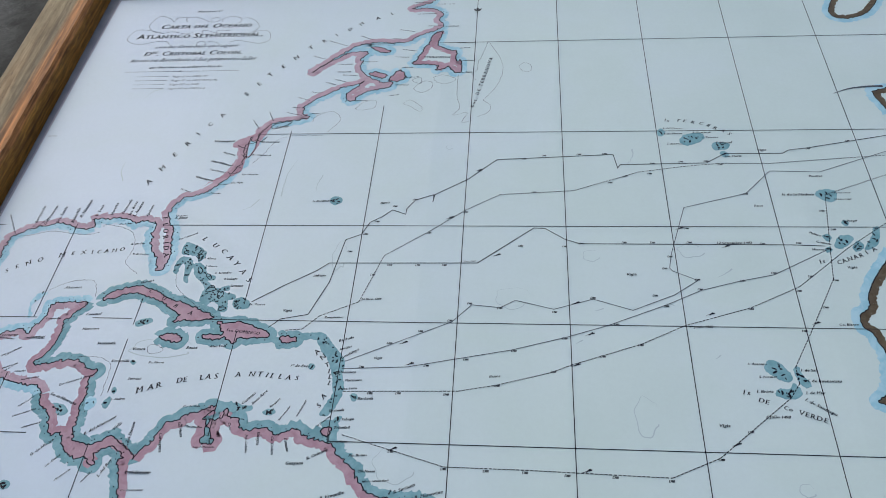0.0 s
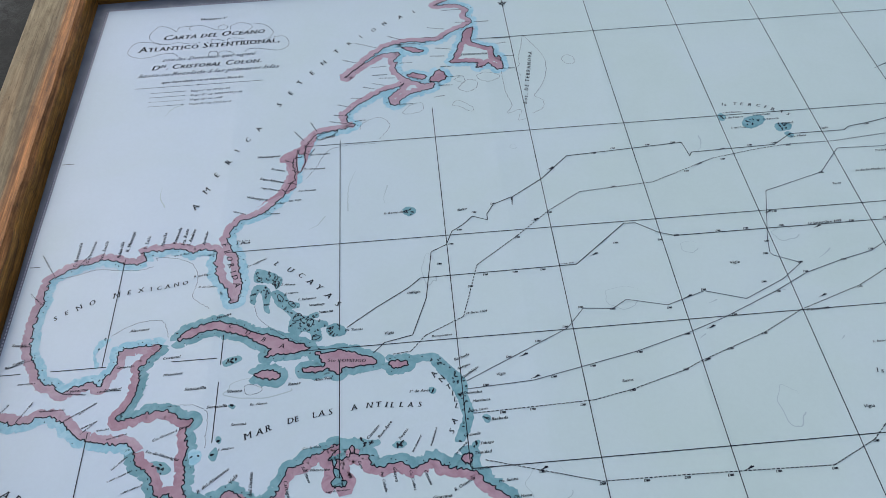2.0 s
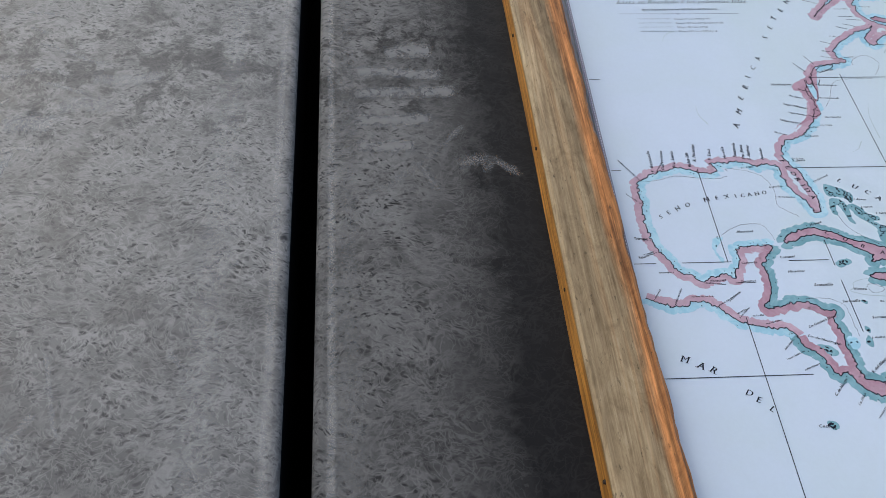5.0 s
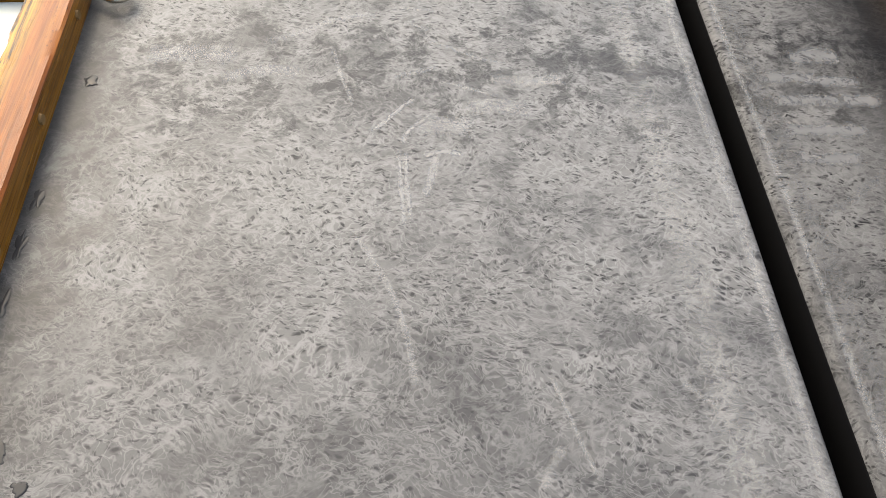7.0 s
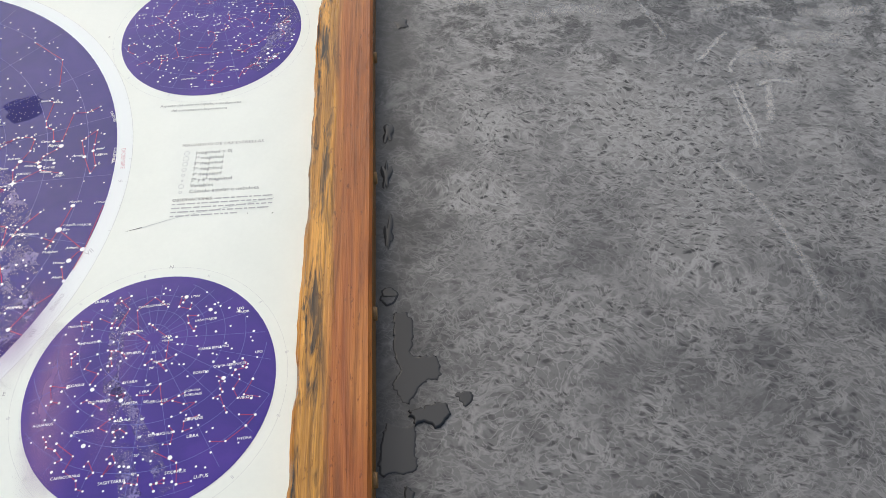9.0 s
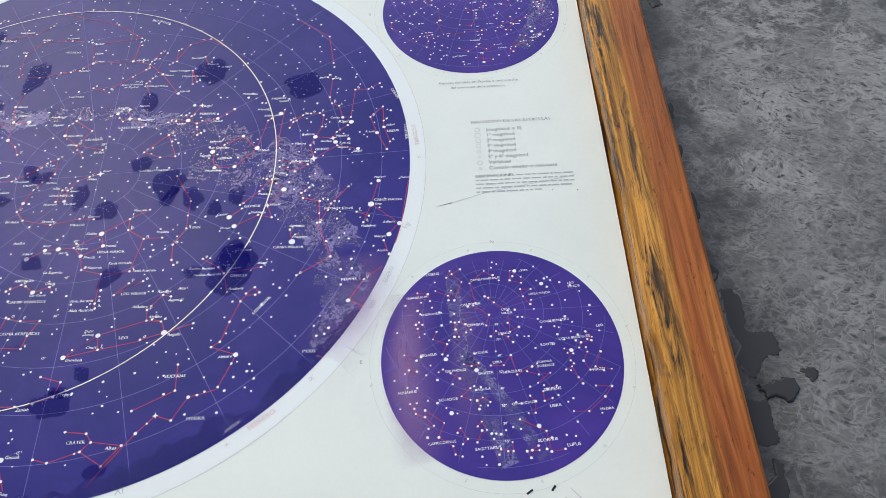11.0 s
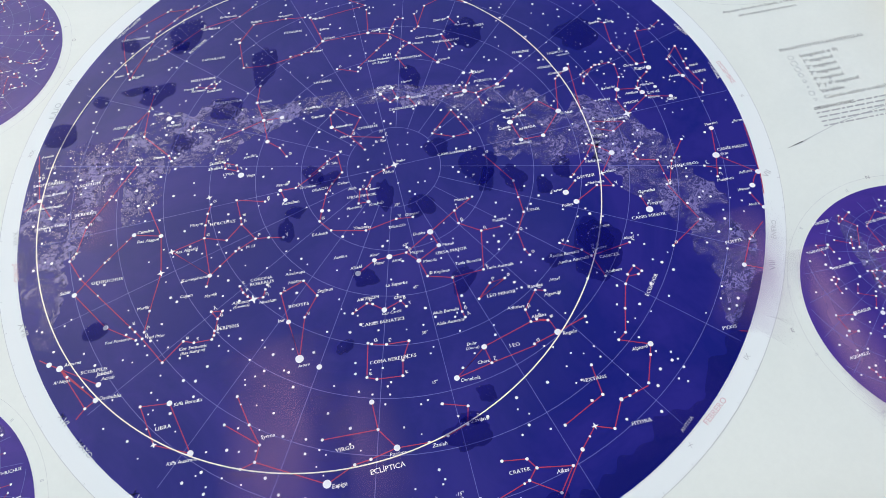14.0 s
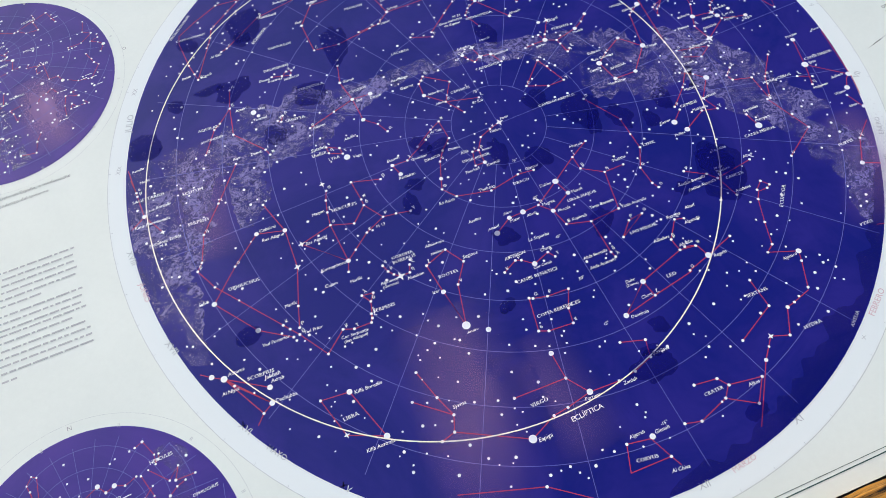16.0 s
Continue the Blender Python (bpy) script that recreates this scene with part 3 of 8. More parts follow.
FIGURES = {
    "capricornus": [[(-102.0,157.6),(-107.0,155.6),(-122.1,156.9),(-137.5,148.9),(-149.1,141.6),(-150.6,135.3),(-149.1,115.7),(-147.6,107.8),(-146.6,102.6),(-131.8,131.7),(-129.5,138.9),(-118.0,147.4),(-107.0,155.6)]],
    "aquarius": [[(-128.4,117.9),(-124.7,119.1),(-100.8,135.5),(-76.2,140.4),(-67.5,147.1)]],
    "pegasus": [[(-77.9,116.9),(-68.0,130.7),(-47.5,130.7),(-35.3,128.7)],[(-77.9,116.9),(-77.0,94.7),(-62.0,93.0),(-40.9,96.8)],[(-32.2,127.7),(-26.8,104.9),(-34.8,97.9),(-47.9,96.8)],[(-26.8,104.9),(1.7,104.9),(3.8,125.6)]],
    "delphinus": [[(-106.2,85.7),(-100.4,83.9),(-97.1,86.2),(-94.1,85.7),(-95.6,82.4),(-100.4,83.9)]],
    "aquila": [[(-131.6,86.9),(-135.0,73.7),(-138.0,54.7),(-124.1,37.0),(-122.7,32.7)],[(-135.0,73.7),(-143.0,65.6),(-147.1,62.6),(-155.9,47.5)]],
    "cygnus": [[(-68.1,77.3),(-71.1,64.4),(-68.4,49.8),(-67.6,33.4),(-61.1,27.2),(-57.9,20.1)],[(-57.7,49.3),(-68.4,49.8),(-80.9,45.9),(-96.9,40.7)]],
    "sagitta": [[(-112.2,53.4),(-110.5,51.9),(-108.6,55.8)]],
    "lyra": [[(-92.8,24.2),(-86.2,20.6),(-85.7,16.3),(-92.6,19.8),(-92.8,24.2)]],
    "andromeda": [[(1.7,104.9),(14.5,100.8),(25.2,89.7),(39.1,69.5)],[(14.5,100.8),(12.6,95.4),(4.5,88.7),(-8.3,77.6)],[(25.2,89.7),(18.8,86.2),(15.3,81.4),(19.5,69.9)],[(15.2,103.6),(20.3,112.2),(25.0,111.9)]],
    "lacerta": [[(-9.1,74.1),(-21.2,79.3)]],
    "aries": [[(52.8,105.8),(56.2,98.1)],[(32.6,114.1),(33.2,102.4),(28.4,99.4)]],
    "triangulum": [[(45.7,92.1),(47.8,78.2),(50.4,80.3),(45.7,92.1)]],
    "cassiopeia": [[(20.0,39.1),(16.7,46.8),(10.3,48.0),(5.9,45.3),(1.2,52.8)],[(10.3,48.0),(8.4,55.9)]],
    "cepheus": [[(-30.2,34.8),(-29.8,44.0),(-25.7,48.2),(-13.1,38.1),(-20.6,25.5),(-30.2,34.8)],[(-2.4,20.4),(-20.6,25.5),(-13.9,14.2)]],
    "camelopardalis": [[(39.1,30.9),(25.3,16.4),(36.5,11.3),(46.3,11.5),(39.1,30.9)]],
    "perseus": [[(36.8,42.3),(41.9,43.0),(49.8,43.1),(47.9,48.2)],[(57.4,56.7),(51.6,47.1),(49.8,43.1),(55.9,40.1),(57.8,29.5),(59.9,31.4)],[(55.9,40.1),(69.5,43.6),(75.2,47.0),(79.9,51.6)]],
    "auriga": [[(69.9,13.7),(72.9,-0.1),(85.6,-0.1),(98.4,14.8),(88.4,26.1),(76.9,19.3),(69.9,13.7)]],
    "taurus": [[(111.5,45.1),(103.5,39.3),(98.4,14.8)],[(113.8,48.6),(111.1,11.8)]],
    "lynx": [[(50.1,-5.5),(61.8,-26.5)],[(61.6,-26.6),(62.1,-47.5),(55.9,-59.1),(56.8,-70.1),(58.5,-73.8)]],
    "ursa_minor": [[(0.7,-0.4),(-5.8,-2.4),(-12.6,-5.3)],[(-12.6,-5.4),(-17.2,-12.8),(-20.6,-12.4),(-22.7,-21.5),(-17.3,-21.5),(-17.2,-12.8)]],
    "eridanus": [[(141.3,78.0),(144.7,76.2),(143.5,58.3),(145.1,52.3),(150.1,49.7),(152.8,38.6),(158.2,38.6),(160.5,64.4),(169.5,64.3),(177.0,69.4)]],
    "orion": [[(163.6,10.0),(150.1,13.7),(148.9,16.7),(147.3,20.6),(135.6,22.2),(139.6,31.2),(140.0,41.5),(137.4,43.8),(131.6,43.7),(129.3,43.8),(126.4,42.6),(118.6,38.7),(118.3,31.6),(120.3,36.6),(126.2,42.0)],[(149.4,25.7),(156.3,31.2),(158.6,34.1)],[(147.3,20.6),(149.4,25.7)],[(132.8,15.1),(135.6,3.4),(150.1,13.7)],[(135.6,22.2),(132.8,15.1)]],
    "lepus": [[(171.1,37.8),(179.3,46.8),(179.9,33.7),(180.1,28.0),(184.1,14.8),(182.1,8.3),(175.6,23.1),(171.1,37.8)]],
    "gemini": [[(113.9,3.2),(132.1,-1.3),(124.3,-6.6),(114.4,-2.2)],[(107.1,-11.7),(113.4,-15.7),(118.6,-21.0),(109.5,-33.1),(112.8,-42.3),(104.4,-40.0)],[(110.3,-12.2),(103.4,-21.5),(92.5,-31.6)],[(87.0,-40.7),(94.0,-34.4)],[(90.8,-47.7),(104.4,-40.1)]],
    "canis_major": [[(177.0,-17.8),(172.6,-36.1),(168.2,-49.7)],[(172.6,-36.1),(189.8,-51.8),(187.1,-54.0),(183.5,-59.5)],[(164.0,-41.4),(171.5,-44.9)]],
    "monoceros": [[(158.5,-21.2),(148.2,-34.0),(142.3,-48.1)],[(134.2,-20.4),(129.6,-24.5),(130.9,-28.5),(141.2,-31.6),(142.0,-48.0)],[(140.5,-48.2),(149.5,-73.3),(130.7,-85.3)]],
    "puppis": [[(195.4,-18.7),(190.4,-53.7),(187.2,-65.9)],[(179.7,-82.0),(169.3,-90.4),(160.8,-104.0),(169.3,-108.1)],[(144.8,-137.5),(148.6,-138.6)],[(180.4,-63.8),(183.5,-73.7)]],
    "sagittarius": [[(-198.4,55.4),(-197.2,36.5),(-196.3,20.6)],[(-196.3,22.2),(-204.3,16.7)],[(-196.3,22.2),(-189.2,8.7)],[(-197.2,39.0),(-198.5,48.7)]],
    "serpens": [[(-141.9,34.7),(-157.4,13.7),(-169.5,-2.0),(-174.5,-17.8),(-177.8,-22.0),(-171.8,-34.3),(-143.3,-71.8)],[(-102.0,-73.9),(-105.0,-69.2),(-99.3,-70.0),(-102.0,-73.9),(-104.3,-82.7)]],
    "ophiuchus": [[(-135.6,2.8),(-129.4,-17.2),(-129.8,-40.6),(-135.9,-61.6),(-138.8,-73.0)],[(-129.4,-17.2),(-143.8,-13.2),(-159.2,-27.1),(-174.5,-43.5),(-158.0,-66.1),(-142.9,-76.6)],[(-145.9,-68.5),(-139.8,-76.5),(-130.1,-91.7),(-119.5,-82.5),(-114.3,-84.5),(-105.5,-84.7),(-104.0,-80.3)]],
    "hercules": [[(-72.5,-8.1),(-87.8,-3.3),(-86.4,-15.9),(-86.3,-19.9),(-94.7,-28.3),(-106.5,-24.1),(-105.5,-16.0),(-103.9,-8.7),(-101.8,-2.9)],[(-86.3,-19.9),(-79.5,-30.8),(-72.6,-31.7),(-64.9,-33.4)],[(-106.5,-24.1),(-123.9,-28.7),(-104.7,-47.9),(-106.5,-24.1)],[(-79.5,-30.8),(-90.5,-36.2),(-104.7,-47.9),(-106.7,-54.0)]],
    "corona_borealis": [[(-89.7,-57.8),(-88.3,-61.9),(-86.2,-64.7),(-83.4,-67.0),(-78.5,-66.9),(-77.0,-62.7)]],
    "draco": [[(-46.6,3.3),(-35.8,11.0),(-29.6,14.3),(-28.7,1.4)],[(-61.5,-9.7),(-63.6,-2.6),(-55.0,-2.9),(-40.8,5.6)],[(-28.6,1.9),(-35.1,-4.9),(-39.1,-11.0),(-42.8,-21.5),(-44.9,-28.0),(-39.5,-35.1),(-21.5,-39.5),(-4.5,-36.0),(4.3,-36.9)]],
    "ursa_major": [[(-29.3,-64.4),(-19.9,-58.6),(-12.0,-58.3),(-3.0,-57.8),(2.5,-64.1),(14.3,-57.4),(11.5,-48.3),(-3.0,-57.8)],[(2.5,-64.1),(5.1,-74.0),(17.4,-77.7),(33.6,-76.7),(37.7,-53.7),(48.7,-53.5)],[(37.7,-53.7),(27.1,-46.4),(26.6,-38.1),(37.7,-31.6)],[(26.6,-38.1),(11.5,-48.3)],[(17.4,-77.7),(18.0,-97.6),(18.8,-100.9)]],
    "bootes": [[(-57.3,-62.2),(-69.4,-66.8),(-67.2,-83.8),(-63.9,-104.8),(-59.0,-83.0),(-51.4,-72.2),(-57.3,-62.2)]],
    "leo_minor": [[(34.9,-85.1),(42.9,-84.1),(27.7,-92.6),(34.9,-85.1)]],
    "canes_venatici": [[(-35.2,-86.4),(-27.5,-82.4),(-24.7,-83.5),(-19.5,-88.0),(-10.7,-84.8),(-8.4,-88.5)]],
    "leo": [[(60.6,-95.4),(56.0,-94.1),(48.5,-103.6),(49.5,-110.5),(57.7,-111.6)],[(24.5,-118.3),(49.5,-110.5)],[(52.5,-109.9),(58.3,-111.4),(60.6,-118.8),(75.9,-113.7)],[(48.1,-122.4),(60.6,-118.8)],[(48.9,-123.1),(26.0,-127.3),(24.3,-118.5),(8.2,-131.2),(26.0,-127.3)]],
    "coma_berenices": [[(-30.2,-104.0),(-28.5,-104.9),(-21.5,-106.7),(-10.5,-107.2),(-15.1,-116.5),(-16.5,-124.4),(-28.9,-123.4),(-33.4,-121.5),(-30.2,-104.0)]],
    "cancer": [[(75.2,-70.5),(85.0,-77.0),(88.8,-81.5),(109.9,-78.3)],[(88.8,-81.5),(92.2,-94.4)]],
    "canis_minor": [[(124.5,-52.4),(126.4,-61.4)]],
    "hydra": [[(103.0,-96.0),(107.6,-92.0),(110.5,-95.7),(108.3,-97.1),(103.2,-97.1),(100.4,-101.0),(95.9,-113.9),(92.1,-126.2),(87.7,-129.2),(101.6,-134.6),(99.8,-139.8),(94.3,-153.1)],[(93.8,-154.3),(84.0,-157.1),(79.6,-158.0),(72.6,-170.5),(64.2,-167.5),(55.7,-176.6),(36.6,-202.4)]],
    "scorpius": [[(-190.2,-76.9),(-185.4,-80.5),(-180.1,-83.7),(-160.9,-96.4)],[(-180.1,-83.7),(-176.3,-89.0),(-162.1,-104.2),(-167.1,-107.4),(-171.1,-111.9)],[(-180.1,-83.7),(-167.1,-107.4)],[(-180.1,-83.7),(-162.1,-104.2)]],
    "libra": [[(-140.9,-112.3),(-127.0,-113.6),(-118.1,-140.1),(-134.8,-132.5),(-140.9,-112.3)]],
    "virgo": [[(-95.0,-117.3),(-90.5,-132.5),(-86.5,-143.1),(-89.3,-150.6),(-96.0,-152.4)],[(-101.9,-130.0),(-86.5,-143.1)],[(-33.0,-134.1),(-32.2,-147.7),(-58.0,-147.0)],[(-32.2,-147.7),(-25.1,-158.0),(-10.4,-158.7),(-1.5,-157.5),(8.4,-154.1),(10.4,-145.7),(-1.1,-142.1)],[(-25.1,-158.0),(-37.5,-160.6),(-45.0,-161.5),(-58.3,-167.4),(-89.3,-150.6)]],
    "crater": [[(19.5,-174.0),(30.6,-175.4),(33.9,-180.2)],[(6.6,-187.9),(14.1,-189.9),(29.3,-184.9)],[(33.6,-180.0),(49.7,-182.6),(41.6,-192.9),(29.3,-185.0),(33.6,-180.0)]],
    "sextans": [[(71.3,-138.7),(72.1,-153.9),(51.3,-164.2)]],
    "corvus": [[(-21.4,-185.9),(-10.4,-187.9),(-6.2,-198.2),(-25.7,-197.8),(-21.4,-185.9)],[(-6.2,-198.2),(-4.0,-203.1)]],
    "centaurus": [[(-98.9,-176.7),(-61.7,-188.7),(-39.8,-205.2)]],
    "pisces": [[(-29.0,125.6),(3.6,129.7),(-16.8,146.3),(-60.1,162.3)],[(32.1,102.0),(40.2,119.6),(54.4,124.9),(66.0,115.8)],[(116.2,141.7),(140.5,120.6),(144.6,92.2)]],
}
BRIGHT_NORTH = [(-123.2,65.0,1.98),(-57.7,49.3,1.65),(-121.2,61.5,1.32),(-77.9,116.9,1.16),(-68.4,49.8,1.32),(-67.6,33.4,1.49),(-71.1,64.4,1.16),(49.8,43.1,1.82),(69.9,13.7,1.98),(79.9,51.6,1.32),(69.5,43.6,1.49),(52.2,57.2,1.32),(88.4,26.1,1.32),(98.4,14.8,1.82),(72.9,-0.1,1.49),(85.6,-0.1,1.49),(39.1,69.5,1.32),(25.2,89.7,1.32),(1.7,104.9,1.32),(-26.8,104.9,1.32),(-30.2,34.8,1.49),(1.2,52.8,1.32),(16.7,46.8,1.32),(111.5,45.1,1.98),(-32.2,127.7,1.16),(88.2,61.9,1.16),(158.6,34.1,1.98),(135.6,22.2,1.82),(148.9,16.7,1.82),(163.6,10.0,1.49)]
BRIGHT_EAST = [(157.4,19.0,1.32),(180.1,28.0,1.32),(175.6,23.1,1.49),(177.0,-17.8,1.65),(172.6,-36.1,2.31),(189.8,-51.8,1.82),(183.5,-59.5,1.82),(118.6,-21.0,1.98),(152.8,38.6,1.32),(98.6,15.1,1.82),(-196.3,22.2,1.49),(-143.8,-13.2,1.49),(-129.4,-17.2,1.49),(-174.5,-43.5,1.65),(-158.0,-66.1,1.65),(-104.7,-47.9,1.49),(-84.3,13.1,2.15),(11.5,-48.3,1.98),(14.3,-57.4,1.49),(2.5,-64.1,1.49),(-12.0,-58.3,1.82),(-19.9,-58.6,1.49),(-29.3,-64.4,1.82),(-42.8,-21.5,1.32),(-17.3,-21.5,1.32),(-19.5,-88.0,1.65),(-67.2,-83.8,1.49),(-63.6,-2.6,1.32),(-61.5,-9.7,1.49),(87.0,-40.7,1.98)]
BRIGHT_SOUTH = [(90.8,-47.7,1.82),(126.4,-61.4,2.31),(60.6,-118.8,1.98),(101.6,-134.6,1.65),(160.8,-104.0,1.49),(183.8,-73.8,1.32),(-180.1,-83.7,1.98),(-185.4,-80.5,1.65),(-160.9,-96.4,1.65),(-162.1,-104.2,1.65),(-127.0,-113.6,1.65),(-118.1,-140.1,1.82),(-63.9,-104.8,2.48),(-55.0,-111.1,1.65),(-33.0,-134.1,1.49),(-25.1,-158.0,1.82),(-58.3,-167.4,2.31),(24.3,-118.5,1.65),(8.2,-131.2,1.65),(-9.3,-187.3,1.65),(79.6,-158.0,1.16),(55.7,-176.6,1.16)]
SPARKS = [(57.4,56.7,1.87),(10.2,47.6,1.87),(8.5,56.2,1.7),(0.7,-0.4,2.04),(135.6,3.4,2.38),(147.2,20.3,1.87),(109.5,-33.1,1.53),(-83.4,-67.0,2.21),(-123.9,-28.7,1.7),(-129.8,-40.6,1.7),(-102.5,1.9,1.53),(-134.8,-132.5,1.36),(64.2,-167.5,1.36),(-189.2,8.7,1.36)]
# calls below: word, start in mm, length, angle
names([('MICROSCOPIUM',-154.2,139.8,21.4,45),('CAPRICORNUS',-152.0,136.9,18.4,-4),('ECUADOR',-108.8,115.1,14.4,41),('EQUULEUS',-101.9,106.7,14.3,-4),('DELPHINUS',-109.5,90.8,15.3,-3),('VULPECULA',-95.0,68.7,15.3,-3),('CYGNUS',-68.8,54.2,10.9,2),('SAGITTA',-108.3,50.3,11.4,-6),('AQUILA',-156.0,64.3,10.4,-4),('PEGASUS',-49.8,117.3,11.6,-4),('LACERTA',-36.4,70.7,11.0,-3),('CEPHEUS',-15.9,29.2,11.9,-2),('ANDROMEDA',14.1,77.5,16.8,-3),('TRIANGULUM',38.9,85.6,16.9,-3),('CASSIOPEIA',3.9,38.8,14.9,-3),('PERSEUS',56.7,48.0,11.0,-4),('CAMELOPARDALIS',25.1,-0.3,22.0,-2),('AURIGA',73.6,6.5,9.8,2),('TAURUS',103.7,58.8,10.1,-1),('ARIES',66.2,93.1,7.1,1),('ORION',135.9,10.2,9.0,1),('LEPUS',182.0,23.2,8.1,1)])
names([('COLUMBA',193.2,29.6,13.8,-87),('CAELUM',184.3,63.6,11.2,-67),('CANIS MAJOR',174.3,-33.7,17.2,-2),('MONOCEROS',144.3,-38.6,17.5,-2),('GEMINI',95.2,-33.8,10.1,-1),('SAGITTARIUS',-200.7,32.5,17.9,-3),('SCUTUM',-174.2,26.4,11.7,-2),('SERPENS',-176.0,6.5,11.7,-3),('HERCULES',-103.2,-17.1,14.0,-3),('OPHIUCHUS',-166.0,-39.4,16.6,-2),('CORONA',-84.2,-56.6,11.5,-2),('BOREALIS',-84.6,-59.2,12.5,-1),('LYRA',-94.2,14.8,6.3,-3),('SERPENS',-102.8,-80.5,11.5,-2),('DRACO',-46.6,-8.0,9.2,1),('URSA MINOR',-28.3,-17.3,15.8,-3),('DRACO',-9.4,-41.4,9.2,-2),('URSA MAJOR',11.7,-62.8,16.5,-1),('CANES BENATICI',-32.1,-94.8,21.7,-2),('BOOTES',-66.4,-76.2,10.6,-2),('LEO MINOR',31.7,-93.0,14.8,-1),('LYNX',64.1,-47.8,6.7,-3)])
names([('CANIS MINOR',115.5,-65.6,18.2,-3),('PUPPIS',156.4,-90.9,9.0,1),('CANCER',92.4,-84.1,10.4,-2),('ECUADOR',108.9,-110.3,13.9,51),('PYXIS',137.2,-135.4,7.2,-2),('SCORPIUS',-169.8,-89.2,13.4,-2),('LIBRA',-134.0,-126.0,7.7,2),('COMA BERENICES',-31.0,-115.4,22.8,-2),('VIRGO',-52.6,-154.2,8.8,0),('CRATER',21.3,-180.8,9.8,1),('LEO',36.1,-121.6,5.4,-1),('SEXTANS',65.1,-146.3,11.5,-1),('HYDRA',80.5,-171.0,9.5,1),('ANTLIA',101.4,-178.9,9.1,38),('CORVUS',-21.3,-194.9,10.3,-9)])
star_names([('(ANTINOUS)',-156.7,55.9,13.0,-1),('Dabih',-155.6,106.2,5.6,2),('Algedi',-144.9,102.3,7.0,8),('Al Bali',-135.9,115.0,7.0,3),('Sadalsud',-100.5,133.6,11.0,-5),('Sadalmelik',-89.2,141.8,11.2,-4),('Enif',-81.3,119.7,4.0,-9),('Baham',-69.9,132.2,7.2,0),('Homam',-51.1,132.5,8.1,1),('Deneb',-114.2,84.6,6.5,-3),('Rotanev',-109.6,82.2,8.9,-4),('Sualocin',-100.4,79.8,9.3,-1),('Gienah',-69.6,63.4,7.1,-2),('Sad',-67.0,46.9,3.7,0),('Deneb',-59.1,45.7,6.6,-3),('Altair',-120.5,65.6,4.6,-5),('Alsain',-132.7,69.3,6.6,-1),('Tarazed',-125.1,58.7,8.2,-4),('Albireo',-95.5,39.0,7.4,0),('Deneb',-132.9,36.3,6.7,-2),('Alya',-142.9,37.1,4.4,4),('Sulafat',-101.5,23.9,8.1,1)])
star_names([('Sheliak',-102.4,20.4,8.5,-1),('Aladfar',-82.0,23.9,7.2,5),('Ascella',-197.0,52.6,7.0,1),('PLEIADES',83.7,64.9,10.3,-5),('HYADES',95.4,49.1,8.7,-4),('Markab',-31.1,125.0,8.0,-1),('Scheat',-26.2,105.8,7.0,0),('Salm',-27.8,114.2,5.1,2),('Matar',-33.7,96.3,6.1,3),('Alpheratz',3.7,104.9,8.9,-1),('Caput Trianguli',29.3,92.0,14.6,-3),('Mirach',26.6,87.7,6.7,-3),('Almach',39.4,70.3,7.5,2),('M 31',7.4,82.4,5.4,-2),('Gran Nebulosa',-2.2,80.0,15.1,0),('de Espiral',0.1,77.6,10.0,-3),('Schedar',-0.1,57.2,7.8,2),('Caph',-1.1,54.1,5.0,1),('Ruchbad',17.8,44.9,9.1,0),('Martak',14.6,58.1,6.7,3),('Mirfak',42.7,39.1,6.3,6),('Algol',58.4,54.7,5.9,5)])
star_names([('Menkib',66.7,40.4,6.6,0),('Sadatoni',66.7,21.9,8.5,-1),('Las Cabrillas',67.5,16.4,12.6,-2),('Capella',61.9,9.5,7.4,2),('Menkalinan',67.2,-3.0,10.8,-2),('Azelfafage',-43.9,51.8,10.3,-2),('Granat',-41.1,44.1,7.9,-1),('Alderamin',-28.4,33.5,10.3,-1),('Alfirk',-26.7,25.4,5.1,-2),('Er Rai',-7.7,17.3,6.4,-1),('Al Tais',-37.0,8.3,6.7,-2),('Polar',1.9,0.7,5.1,3),('Yildun',-7.2,-5.2,6.6,-2),('Hamal',57.0,96.5,6.5,2),('Sheratan',42.9,103.9,9.2,1),('Aldebaran',100.2,42.8,10.5,1),('Hyadum I',109.1,56.1,7.9,1),('75°',-4.3,24.3,3.6,-5),('60°',-4.2,50.4,3.0,2),('Keid',145.2,75.4,4.6,4),('Beid',135.3,76.9,4.9,4),('Cursa',144.5,38.0,6.2,-2)])
star_names([('Rigel',150.0,33.8,6.6,0),('Nihal',181.7,28.5,5.3,5),('Arneb',167.6,23.6,6.8,-1),('Bellatrix',126.8,23.9,8.3,1),('Mintaka',149.0,21.1,8.3,1),('Alnilam',139.0,17.2,7.5,-3),('Alnitak',150.3,11.1,7.1,-2),('Saiph',160.4,7.2,6.0,-1),('M 42',153.2,14.4,5.4,1),('Meissa',122.6,16.2,7.1,-2),('Betelgeuse',121.3,1.0,11.4,-1),('El Nath',99.0,12.2,7.6,-3),('Propus',110.8,-8.1,7.7,-1),('Tejat',110.2,-12.6,4.7,1),('Mebsuta',102.7,-24.5,9.0,-3),('Wasat',110.8,-33.5,6.5,2),('Mekbuda',99.6,-38.6,9.3,-3),('Murzim',174.1,-15.6,7.6,2),('Furud',190.4,-16.7,5.6,-2),('Sirio',174.8,-37.0,4.5,0),('Muliphen',166.7,-53.1,9.1,-1),('Adhara',179.7,-51.1,7.4,1)])
